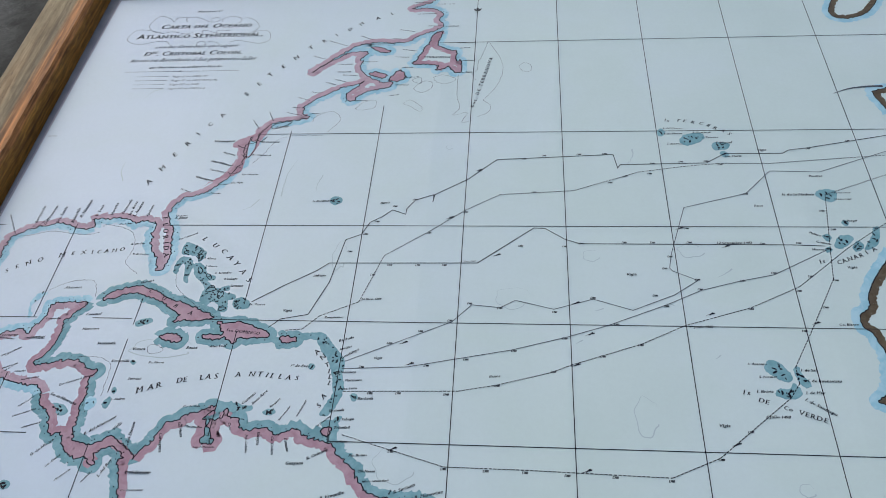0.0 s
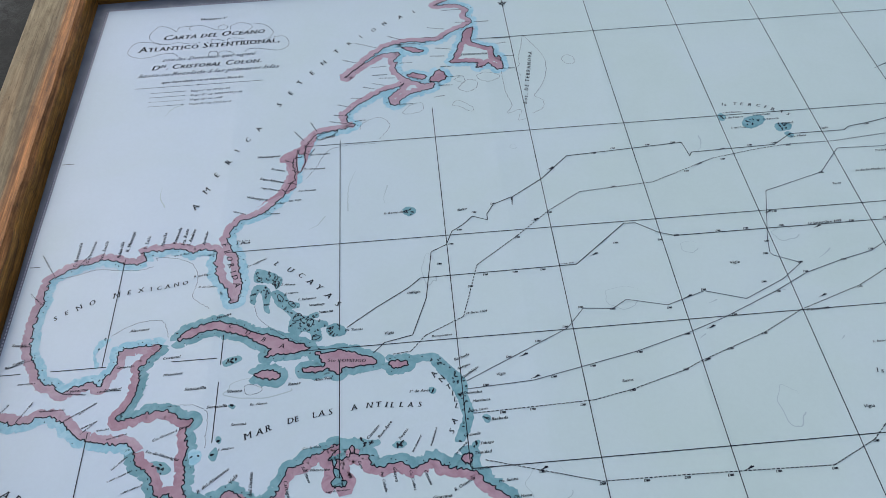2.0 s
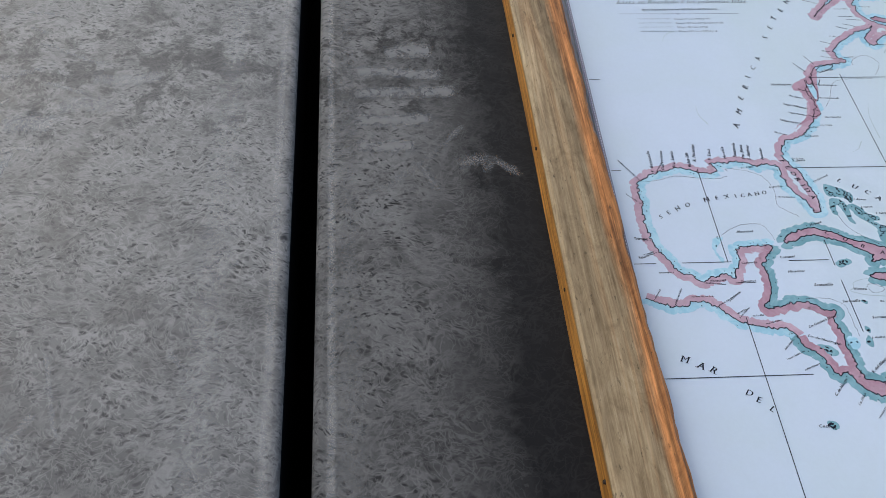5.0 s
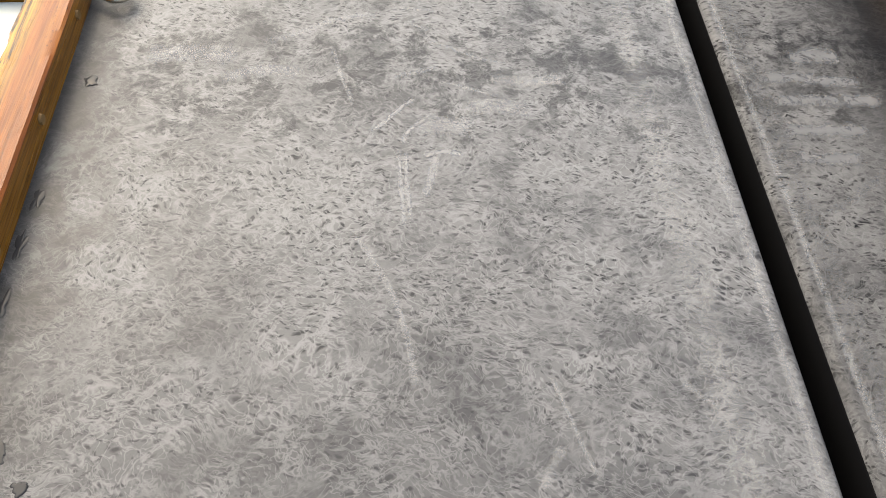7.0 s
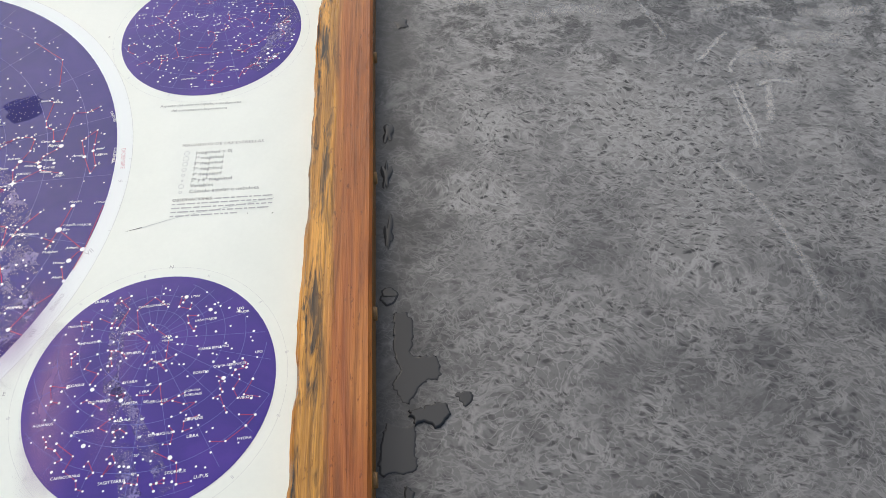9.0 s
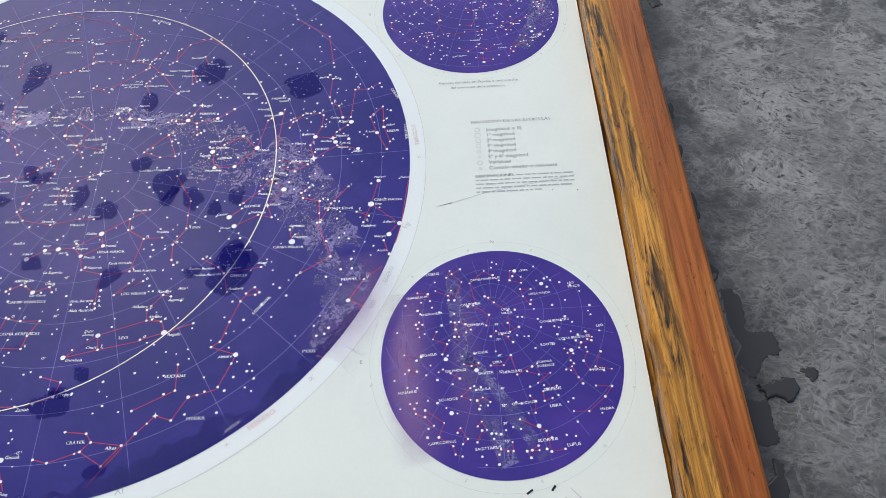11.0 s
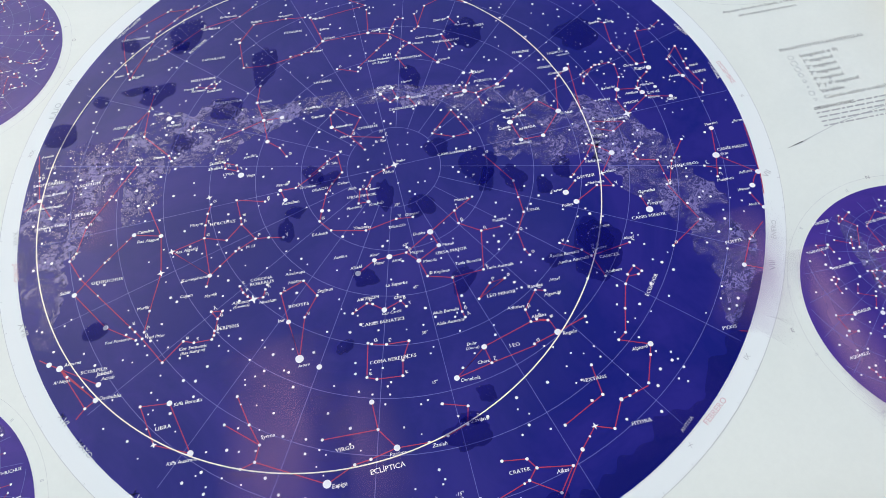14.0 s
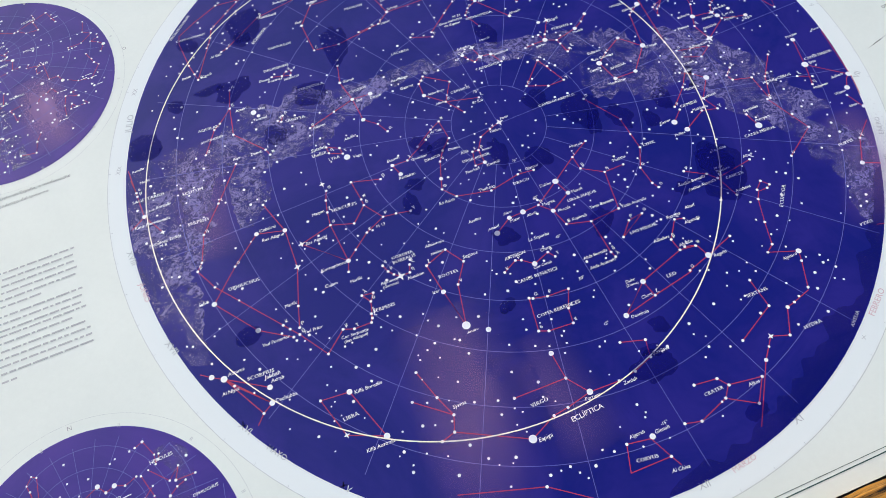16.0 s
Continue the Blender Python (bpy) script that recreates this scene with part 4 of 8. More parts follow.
star_names([('Wezen',174.6,-61.5,6.9,0),('Kaus Borealis',-195.3,24.0,14.0,1),('Kaus Meridionalis',-202.9,16.0,19.3,-2),('Nebulosa Trifida',-197.9,2.1,17.2,0),('M 8',-193.0,-0.1,4.0,0),('Nunki',-194.3,43.9,5.6,1),('Cebalrai',-142.2,-13.2,9.0,-1),('Ras Alague',-142.4,-19.1,11.9,-3),('Ras Algethi',-122.1,-30.6,11.9,1),('Masym',-113.9,-15.3,7.2,0),('M 13',-85.1,-36.0,5.1,1),('Kornephoros',-119.6,-48.8,14.6,0),('Marfik',-142.5,-60.2,6.4,1),('Cujam',-120.6,-57.9,6.7,-2),('Marfik',-108.0,-60.7,6.4,3),('Sabik',-182.1,-42.0,5.5,2),('Vega',-81.5,10.9,5.0,-1),('Alphecca',-94.4,-67.9,9.3,-2),('(Gemma)',-94.0,-70.2,8.3,-1),('Nusakan',-80.8,-70.6,8.8,0),('Etamin',-65.6,0.0,7.3,1),('ASTERION',-32.2,-80.5,11.2,-1)])
star_names([('Grumium',-53.2,-4.5,9.3,-1),('Rastaban',-63.7,-12.8,9.6,-2),('Dsiban',-32.4,-6.6,6.7,-3),('Alifa',-27.1,-11.6,4.6,-2),('Anwar',-15.8,-14.4,6.0,-1),('Kochab',-17.4,-24.7,8.0,1),('Pherkad',-29.7,-24.5,8.2,1),('Thuban',-27.9,-37.8,8.0,-2),('Ed Asich',-50.0,-36.6,8.7,-3),('Giansar',0.2,-35.7,7.9,1),('Muscida',27.7,-32.5,8.0,-1),('Dubhe',2.3,-48.6,6.5,-2),('Merak',15.9,-58.5,6.3,-1),('Megrez',-1.4,-59.4,7.2,0),('Phecda',4.4,-66.0,7.0,-2),('Alioth',-11.2,-62.0,5.4,0),('Alcor',-22.0,-56.2,5.0,1),('Mizar',-20.6,-61.6,5.5,0),('Alkaid',-32.9,-61.6,6.2,2),('Asellus',-40.4,-53.3,7.1,0),('La Superba',-16.9,-75.5,11.4,-2),('Tania Borealis',20.0,-71.2,13.7,-1)])
star_names([('Tania Australis',35.0,-77.2,14.1,-2),('El Kophrah',6.1,-73.4,10.7,-3),('Alula Borealis',3.6,-96.2,13.1,-1),('Alula Australis',4.1,-102.4,14.0,-1),('Chara',-13.9,-83.4,5.8,2),('Cor Caroli',-21.2,-90.8,9.8,-1),('Nekkar',-65.2,-62.5,6.8,0),('Alkalurops',-66.2,-57.3,10.2,-2),('Seginus',-51.2,-70.9,8.1,-1),('Izar',-72.5,-83.0,3.6,0),('Thalitha',44.2,-50.2,8.0,1),('Duhr',16.2,-116.3,5.0,0),('Rasalas',52.4,-92.6,7.9,-1),('Adhafera',39.8,-101.9,8.7,-2),('Algieba',50.2,-109.1,7.5,0),('75°',-4.0,-27.8,3.0,-2),('60°',-4.2,-53.9,3.2,2),('45°',-3.6,-79.6,3.0,0),('30°',-3.8,-105.4,3.2,2),('Castor',79.2,-39.2,6.7,2),('Pollux',82.5,-49.5,6.2,0),('Gomeisa',123.9,-50.5,9.2,-1)])
star_names([('Procyon',126.1,-58.8,8.8,-1),('Tegmine',94.6,-66.2,8.4,-2),('Altarf',107.4,-76.3,5.5,0),('M 44',89.9,-76.6,4.7,0),('Pesebre',89.8,-78.7,8.1,0),('Asellus Borealis',67.7,-78.1,15.7,-1),('Asellus Australis',71.1,-82.6,16.2,0),('Acubens',92.5,-93.0,8.7,-1),('Altarf',64.0,-91.1,5.4,-1),('Algenubi',59.4,-98.7,8.6,0),('Regulo',62.6,-121.0,7.2,0),('Alphard',92.1,-136.2,7.7,1),('Aludra',176.5,-71.6,6.0,-1),('Antares',-177.9,-83.3,8.2,1),('Jabbah',-162.0,-91.8,7.8,-1),('Acrab',-159.7,-94.6,6.5,-1),('Al Niyat',-183.0,-91.7,8.3,-1),('Dschubba',-160.5,-104.7,10.7,-2),('Kiffa Borealis',-125.2,-115.7,13.7,-1),('Kiffa Australis',-129.2,-143.7,13.9,-1),('Yed Posterior',-158.6,-75.7,13.9,-1),('Yed Prior',-138.0,-77.3,9.6,-2)])
star_names([('Cor Serpentis',-122.0,-87.4,13.8,-3),('(Ras Alangue)',-121.3,-89.9,12.3,0),('Arturo',-65.1,-109.2,5.9,0),('Chort',19.2,-126.7,5.9,1),('Denebola',9.7,-133.6,9.3,-2),('Zavijava',10.0,-153.9,8.4,-1),('Zaniah',-9.4,-161.4,6.9,-1),('Porrima',-29.0,-161.2,7.7,-2),('Espiga',-56.4,-170.0,7.0,2),('Syrma',-85.8,-140.6,6.7,0),('Algorab',-19.0,-184.5,7.5,0),('Gienah',-7.7,-186.9,7.4,0),('(Zosma)',15.5,-118.1,6.5,-4),('15°',-3.9,-131.7,3.0,4),('-15°',-3.7,-184.7,3.8,0),('Alkes',41.8,-184.6,5.6,0),('Al Chiva',-9.4,-204.7,8.4,-7)])
months([('DICIEMBRE',197.9,28.8,18.3,-82),('VI',201.4,-1.0,2.5,18),('VII',193.2,-56.7,5.0,43),('ENERO',182.1,-93.6,11.6,67),('VIII',174.6,-110.4,5.8,72),('FEBRERO',113.1,-178.2,16.2,36),('IX',142.2,-152.6,3.2,36),('X',101.2,-185.1,2.0,-37),('MAYO',-171.0,-123.6,11.0,-54),('XVI',-180.0,-108.5,6.9,-59),('XVII',-202.8,-54.0,8.8,-69),('JUNIO',-207.7,-16.5,11.8,-85),('JULIO',-191.6,81.6,13.0,71),('MARZO',14.9,-215.2,12.7,8),('XI',51.1,-207.6,4.7,10),('XII',-2.1,-215.7,5.4,-2),('XV',-145.6,-152.8,5.5,-55),('XIX',-203.4,55.2,5.7,66),('XVIII',-209.8,4.6,9.3,-83),('XX',-183.6,107.2,5.1,63)])
MILKY_WAY = [(-192,-74,7),(-192,-48,10),(-195,-21,14),(-192,7,18),(-178,30,23),(-155,41,19),(-129,45,16),(-99,49,16),(-69,51,18),(-41,56,11),(-15,54,6),(5,52,5),(24,46,4),(43,40,6),(62,24,8),(81,9,14),(101,-2,16),(119,-5,17),(132,-23,16),(139,-45,15),(152,-67,12),(154,-89,12),(156,-107,11),(151,-126,9),(149,-137,5)]
MILKY_SPUR = [(-134,21,7),(-142,12,8),(-146,0,6),(-148,-7,3)]
DROPS = [(-109.8,131.4,10.1,11.0),(-114.2,122.7,5.0,4.9),(-147.3,132.0,5.4,5.9),(-64.1,93.9,7.0,15.1),(-130.3,86.1,9.6,7.2),(-143.3,92.4,7.6,3.2),(-186.0,67.5,8.4,8.6),(-163.8,88.6,4.1,4.5),(-116.5,44.6,5.9,5.8),(-88.8,64.4,9.4,7.9),(59.1,90.0,10.4,9.8),(124.5,71.9,10.2,11.7),(21.7,62.7,4.7,8.2),(25.4,6.2,6.3,6.4),(45.2,-9.9,8.1,11.8),(48.3,-20.9,3.7,7.7),(63.0,-23.3,5.5,8.5),(76.9,-33.3,3.6,5.3),(89.5,-23.2,4.3,7.8),(92.9,-78.8,10.8,14.6),(94.1,-70.3,7.5,10.6),(10.6,-31.1,6.6,6.6),(-25.9,-67.2,6.3,4.6),(22.8,-79.5,4.6,7.3),(70.8,-79.5,4.6,4.0),(8.2,-159.2,9.7,6.4),(20.6,-141.5,4.2,3.9),(-44.8,2.8,4.4,7.7),(-36.2,-1.8,5.0,4.6),(-8.5,-19.7,4.3,9.0),(10.6,-151.6,5.2,2.7),(-41.4,-103.4,3.8,3.0),(-162.7,-66.4,5.7,4.4),(-63.3,-30.0,3.6,7.1),(-56.7,-18.9,4.3,3.7),(39.2,-195.2,4.9,3.4)]

stars, bright = Ink(Z0 + 0.84), Ink(Z0 + 0.92)
taken = []
for figure, lines in FIGURES.items():
    for pts in lines:
        k = Ink(Z0 + 0.7)
        k.chain(pts, 0.43)
        k.put("constellation_line", RED_INK, chart)
        for x, y in pts:
            if math.hypot(x - CX, y) < R_BIG - 3 and all(math.hypot(x - a, y - b) > r + 0.6 for a, b, r in (*BRIGHT_NORTH, *BRIGHT_EAST, *BRIGHT_SOUTH, *SPARKS)) and all(math.hypot(x - a, y - b) > 1.5 for a, b in taken):
                taken.append((x, y))
                stars.dot(x, y, 0.76)
for x, y, r in (*BRIGHT_NORTH, *BRIGHT_EAST, *BRIGHT_SOUTH):
    bright.dot(x, y, r * 0.84, 14)
for x, y, r in SPARKS:
    bright.spark(x, y, r * 1.25)
bright.put("bright_star", WHITE_INK, chart, kind="stuff")
rnd = random.Random(5)
n = 0
while n < 780:
    a, r = rnd.uniform(0, 2 * math.pi), (R_BIG - 4) * math.sqrt(rnd.random())
    x, y = CX + r * math.cos(a), r * math.sin(a)
    if all(math.hypot(x - p, y - q) > (2.3 if n % 3 else 3.8) for p, q in taken) and all(math.hypot(x - p, y - q) > r + 1.5 for p, q, r in (*BRIGHT_NORTH, *BRIGHT_EAST, *BRIGHT_SOUTH, *SPARKS)):
        taken.append((x, y))
        stars.dot(x, y, rnd.choice((0.42, 0.5, 0.55, 0.6, 0.7, 0.8)), 8)
        n += 1
greek = "αβγδεζηθικλμνξοπρστ"
for i, (x, y) in enumerate(taken[:260]):
    if i % 3:
        star_ink.word(greek[(i * 7) % len(greek)], x + 1.4, y + 0.7, 2.9, 8)
stars.put("star_field", WHITE_INK, chart, kind="stuff")
star_ink.put("greek_letter", WHITE_INK, chart, kind="stuff")

ecl = Ink(Z0 + 1.0)
ecl.ring(-42.4, 0.5, 153.9, 0.62, n=200, tall=TALL)
ecl.put("ecliptic_ring", print_material("warm_white_print", (0.85, 0.80, 0.70), 0.25), chart)
ecl_name = Ink(Z0 + 1.2)
ecl_name.fit("ECLÍPTICA", -38.7, -167.6, 16.0, 2)
ecl_name.fit("ECLÍPTICA", 7.5, 148.5, 15.5, -20)
ecl_name.put("ecliptic_name", WHITE_INK, chart, kind="stuff")


def milky(rows, seed, z, cx=CX, cy=0.0, limit=R_BIG):
    k = Ink(z)
    path = smooth_path([(x, y) for x, y, w in rows], 2.0, 0.0, seed)
    ws = np.interp(np.linspace(0, len(rows) - 1, len(path)), range(len(rows)), [w for x, y, w in rows])
    lo, hi = [], []
    for i, (x, y) in enumerate(path):
        x1, y1 = path[min(i + 2, len(path) - 1)]
        x0, y0 = path[max(i - 2, 0)]
        L = math.hypot(x1 - x0, y1 - y0) or 1
        nx, ny = -(y1 - y0) / L, (x1 - x0) / L
        for s, out in ((1, hi), (-1, lo)):
            w = ws[i] * (1.22 + 0.75 * noise.noise(Vector((x * 0.06, y * 0.06, seed + s))) + 0.35 * noise.noise(Vector((x * 0.35, y * 0.35, seed + s))))
            px, py = x + s * nx * w, y + s * ny * w
            d = math.hypot(px - cx, py - cy)
            if d > limit - 0.5:
                px, py = cx + (px - cx) * (limit - 0.5) / d, cy + (py - cy) * (limit - 0.5) / d
            out.append((px, py))
    m = len(path)
    k._add(hi + lo, [(i + m, i + m + 1, i + 1, i) for i in range(m - 1)])
    return k


milky(MILKY_WAY, 3.0, Z0 + 0.4).put("milky_way", MILKY, chart, "mottled lavender band of the Milky Way")
milky(MILKY_SPUR, 5.0, Z0 + 0.42).put("milky_way", MILKY, chart)

# small seasonal discs
SUMMER = (("PERSEUS", -40, 52, 9), ("CAMELOPARDALIS", -14, 47, 17), ("LYNX", 14, 52, 5), ("LEO", 40, 42, 4), ("MINOR", 40, 39.6, 7), ("URSA MAJOR", 18, 36, 12), ("TRIANGULUM", -50, 37, 12), ("CASSIOPEIA", -20, 31, 11), ("ANDROMEDA", -42, 26, 12),
          ("URSA", 2, 27, 5), ("MINOR", 2, 24.6, 6), ("CEPHEUS", -17, 18, 9), ("CANES BENATICI", 22, 18, 16), ("DRAGO", -1, 12, 7), ("COMA BERENICES", 31, 7, 17), ("LEO", 52, 14, 4), ("BOOTES", 21, 4, 8), ("CYGNUS", -15, 1, 8), ("PEGASUS", -43, 1, 9), ("LYRA", -5, -5, 5),
          ("CORONA", 18, -6, 8), ("BOREALIS", 18, -8.4, 9), ("DELPHINUS", -30, -9, 11), ("SAGITTA", -13, -11, 8), ("HERCULES", 0, -11, 10), ("VIRGO", 46, -12, 7), ("AQUILA", -14, -20, 7), ("AQUARIUS", -55, -20, 10), ("SERPENS", 20, -22, 9), ("ECUADOR", -34, -25, 10), ("OPHIUCHUS", 3, -29, 12), ("LIBRA", 22, -31, 6),
          ("HYDRA", 47, -34, 7), ("CAPRICORNUS", -40, -48, 14), ("SAGITTARIUS", -17, -52, 13), ("SCORPIUS", 14, -49, 10), ("LUPUS", 28, -52, 7))
WINTER = (("CYGNUS", -16, 58, 7), ("CEPHEUS", -22, 41, 9), ("PEGASUS", 18, 48, 9), ("CASSIOPEIA", -26, 31, 11), ("ANDROMEDA", -6, 33, 12), ("CAMELOPARDALIS", -29, 25, 16), ("PERSEUS", -26, 19, 8), ("TRIANGULUM", -6, 22, 12), ("ARIES", 0, 17, 6), ("PISCIS", 16, 23, 7), ("CETUS", 22, 8, 7),
          ("ERIDANUS", 3, -11, 9), ("AURIGA", -42, 12, 7), ("LEPUS", -12, -27, 6), ("COLUMBA", -14, -39, 10))
AUTUMN = (("URSA MAJOR", -22, 40, 12), ("HERCULES", 32, 42, 11), ("OPHIUCHUS", 47, 20, 12), ("DRACO", 10, 32, 7))
SPRING = (("CENTAURUS", -16, -52, 11), ("ANTLIA", 17, -45, 6), ("HYDRA", -2, -36, 7), ("VELA", 40, -36, 5))
for i, ((cx, cy, R_SMALL), labels, pole) in enumerate(zip(SMALL, (SPRING, SUMMER, WINTER, AUTUMN), ((2, 26), (-3, 27), (-4, 25), (0, 24)))):
    rnd = random.Random(20 + i)
    g, red, st, nm = Ink(Z0 + 0.5), Ink(Z0 + 0.7), Ink(Z0 + 0.9), Ink(Z0 + 1.1)

    def inside(p, q):
        return math.hypot(p, q) < R_SMALL - 1.0
    for r in (9, 18, 28, 38, 49, 61, 74, 88):
        arc = []
        for a in range(0, 362, 3):
            p, q = pole[0] + r * math.cos(radians(a)), pole[1] + r * math.sin(radians(a))
            if inside(p, q):
                arc.append((cx + p, cy + q))
            else:
                if len(arc) > 1:
                    g.line(arc, 0.22)
                arc = []
        if len(arc) > 1:
            g.line(arc, 0.22)
    for a in range(0, 360, 15):
        ray = [(pole[0] + r * math.cos(radians(a)), pole[1] + r * math.sin(radians(a))) for r in np.linspace(4, 100, 60)]
        ray = [(cx + p, cy + q) for p, q in ray if inside(p, q)]
        g.line(ray, 0.2)
    g.put("sky_grid", GRID_INK, chart, kind="stuff")
    if i == 1:
        milky([(cx + x, cy + y, w) for x, y, w in ((-20, -1, 2), (-12, -7, 3), (-2, -25, 3), (8, -41, 3), (17, -57, 2))], 17.0, Z0 + 0.4, cx, cy, R_SMALL).put("milky_way", MILKY, chart)
    lane = ((-24, 56, 3), (-23, 38, 3.5), (-21, 19, 3), (-20, 0, 3), (-13, -21, 3.5), (-8, -38, 4), (0, -60, 3.5)) if i == 1 else ((-30, 62, 3), (-24, 45, 5), (-19, 28, 4), (-14, 12, 5), (-13, -4, 5), (-8, -22, 6), (-2, -42, 6), (4, -62, 5)) if i == 2 else ((52, 36, 4), (55, 12, 6), (50, -8, 7), (44, -26, 6), (34, -46, 6)) if i == 0 else ((40, 50, 4), (46, 30, 5), (40, 5, 5), (30, -20, 5), (26, -50, 5))
    milky([(cx + x, cy + y, w) for x, y, w in lane], 11.0 + i, Z0 + 0.4, cx, cy, R_SMALL).put("milky_way", MILKY, chart)
    pts = []
    while len(pts) < 270:
        a, r = rnd.uniform(0, 2 * math.pi), (R_SMALL - 3) * math.sqrt(rnd.random())
        p, q = r * math.cos(a), r * math.sin(a)
        if all(math.hypot(p - u, q - v) > 2.0 for u, v in pts):
            pts.append((p, q))
    for j, (p, q) in enumerate(pts):
        st.dot(cx + p, cy + q, 1.2 if j < 7 else rnd.choice((0.5, 0.6, 0.6, 0.75)), 8)
    free = list(pts)
    while len(free) > 60:
        cur = free.pop(rnd.randrange(len(free)))
        fig = [cur]
        for step in range(rnd.randint(3, 5)):
            near = sorted(free, key=lambda u: math.hypot(u[0] - cur[0], u[1] - cur[1]))[:2]
            if not near or math.hypot(near[0][0] - cur[0], near[0][1] - cur[1]) > 12:
                break
            cur = rnd.choice(near)
            free.remove(cur)
            fig.append(cur)
        if len(fig) > 2 and rnd.random() < 0.7:
            red.chain([(cx + p, cy + q) for p, q in fig], 0.3)
    red.put("figure_set", RED_INK, chart, kind="stuff")
    for text, p, q, length in labels:
        nm.fit(text, cx + p, cy + q, length, 4)
    for j in range(8, 8 + (26 if i != 1 else 0)):
        p, q = pts[j]
        if inside(p + 8, q):
            nm.bar(cx + p + 1.5, cy + q, cx + p + rnd.uniform(3, 6), cy + q + 0.2, 0.4)
    for j, dec in enumerate((80, 70, 60, 50, 40, 30, 20, 10)):
        if inside(pole[0], pole[1] - 8 - 9.5 * j):
            nm.word(str(dec) + "°", cx + pole[0] + 0.8, cy + pole[1] - 9 - 9.5 * j, 1.9, 4)
    st.put("star_field", WHITE_INK, chart, kind="stuff")
    nm.put("name_set", WHITE_INK, chart, kind="stuff")

# captions and legend
cap, faint, para = Ink(Z0 + 0.4), Ink(Z0 + 0.4), Ink(Z0 + 0.4)
cap.fit("Aspecto del cielo en España, a medianoche", 217, 65.2, 54, 0)
cap.fit("del comienzo de la primavera", 225, 60.3, 37, 0)
cap.fit("Aspecto del cielo en España, a medianoche", 214, -221.5, 56, 0)
cap.fit("del comienzo del verano", 226, -226.5, 32, 0)
cap.fit("Aspecto del cielo en España, a medianoche", -285, 66.0, 56, 0)
cap.fit("del comienzo del invierno", -276, 61.0, 34, 0)
legend = Ink(Z0 + 0.4)
legend.fit("MAGNITUD DE LAS ESTRELLAS", 236.7, 26.8, 52.3, 0.3, 0.0, 9.0, SERIF)
for i, text in enumerate(("(magnitud ≤ 0)", "1ª magnitud", "2ª magnitud", "3ª magnitud", "4ª magnitud", "5ª y 6ª magnitud", "Variables", "Cúmulo estelar o nebulosa")):
    cap.word(text, 245.8, 19.7 - 4.7 * i, 3.9, 0.5)
for i, r in enumerate((1.6, 1.9, 1.6, 1.4, 1.0, 0.5, 1.6, 0.9)):
    faint.ring(240.5, 20.8 - 4.7 * i, r, 0.3, n=20)
remark_ink = Ink(Z0 + 0.4)
remark_ink.word("OBSERVACIONES.", 236.6, -19.4, 3.1, 0.2)
remark_ink.put("notes_heading", mat("grey_heading_print", (0.17, 0.17, 0.175), 0.35), chart)
rnd = random.Random(9)


def text_lines(ink, x0, x1, y, pitch, count, last, h):
    for j in range(count):
        x, end = x0, (x1 if j < count - 1 else x0 + (x1 - x0) * last)
        while x < end - 1.5:
            w = min(rnd.uniform(1.5, 7.5), end - x)
            ink.bar(x, y - pitch * j, x + w, y - pitch * j, h)
            x += w + 1.0


text_lines(para, 262, 297, -18.6, 3.1, 1, 1, 0.95)
text_lines(para, 236.8, 297.3, -21.7, 3.1, 4, 0.66, 0.95)
for y, n, last in ((17.5, 5, 0.98), (-2.5, 1, 0.72), (-8.0, 3, 1.0), (-19.0, 2, 0.9), (-27.5, 4, 1.0), (-44.0, 1, 0.5)):
    text_lines(para, -308, -235, y + 2, 4.0, n, last, 1.05)
for cx, cy, r_disc in SMALL:
    for c, a in (("N", 90), ("O", 0), ("E", 180)):
        x, y = cx + 74 * math.cos(radians(a)), cy + 74 * math.sin(radians(a))
        if abs(x) < 305 and abs(y) < 230:
            cap.word(c, x - 1, y - 1, 3.2)
    for k in range(0, 360, 30):
        faint.word("IVX"[k % 3] + "I", cx + 69 * math.cos(radians(k + 12)), cy + 69 * math.sin(radians(k + 12)), 2.6, k - 78)
cap.put("caption_print", GREY_INK, chart, "faded grey captions and paragraphs", kind="stuff")
para.put("paragraph_print", print_material("worn_grey_print", (0.43, 0.445, 0.445), 0.3), chart, "faded grey paragraphs", kind="stuff")
legend.put("legend_heading", mat("dark_grey_print", (0.24, 0.24, 0.245), 0.35), chart)
faint.put("faint_mark", FAINT_INK, chart, kind="stuff")
for mark in ([(211.5, -40.8), (216, -39.6), (221.5, -38.2)], [(249, -217), (252, -215)], [(261, -216), (263, -213.5)], [(297.6, -33), (298.4, -33)], [(282.7, -32), (283.3, -32)]):
    scar = Ink(Z0 + 0.5)
    scar.line(mark, 0.55 if len(mark) > 2 else 1.1 if mark[0][1] < -100 else 0.7, len(mark) > 2)
    scar.put("scratch", BLACK_INK, chart)
fold = Ink(Z0 + 0.3)
fold.line([(221.5, -38.2), (246, -30.5), (272, -26), (298, -21)], 0.3)
fold.put("crease", FAINT_INK, chart)
fold = Ink(Z0 + 0.3)
fold.line([(270, -215), (285, -232)], 0.4)
fold.put("crease", FAINT_INK, chart)
edge = Ink(Z0 + 0.5)
edge.line([(-332, -232.5), (316, -232.5)], 0.5), edge.line([(-332, -230.6), (316, -230.6)], 0.25)
edge.put("laminate_edge", mat("dark_green_laminate_edge", (0.05, 0.10, 0.09), 0.2), chart)


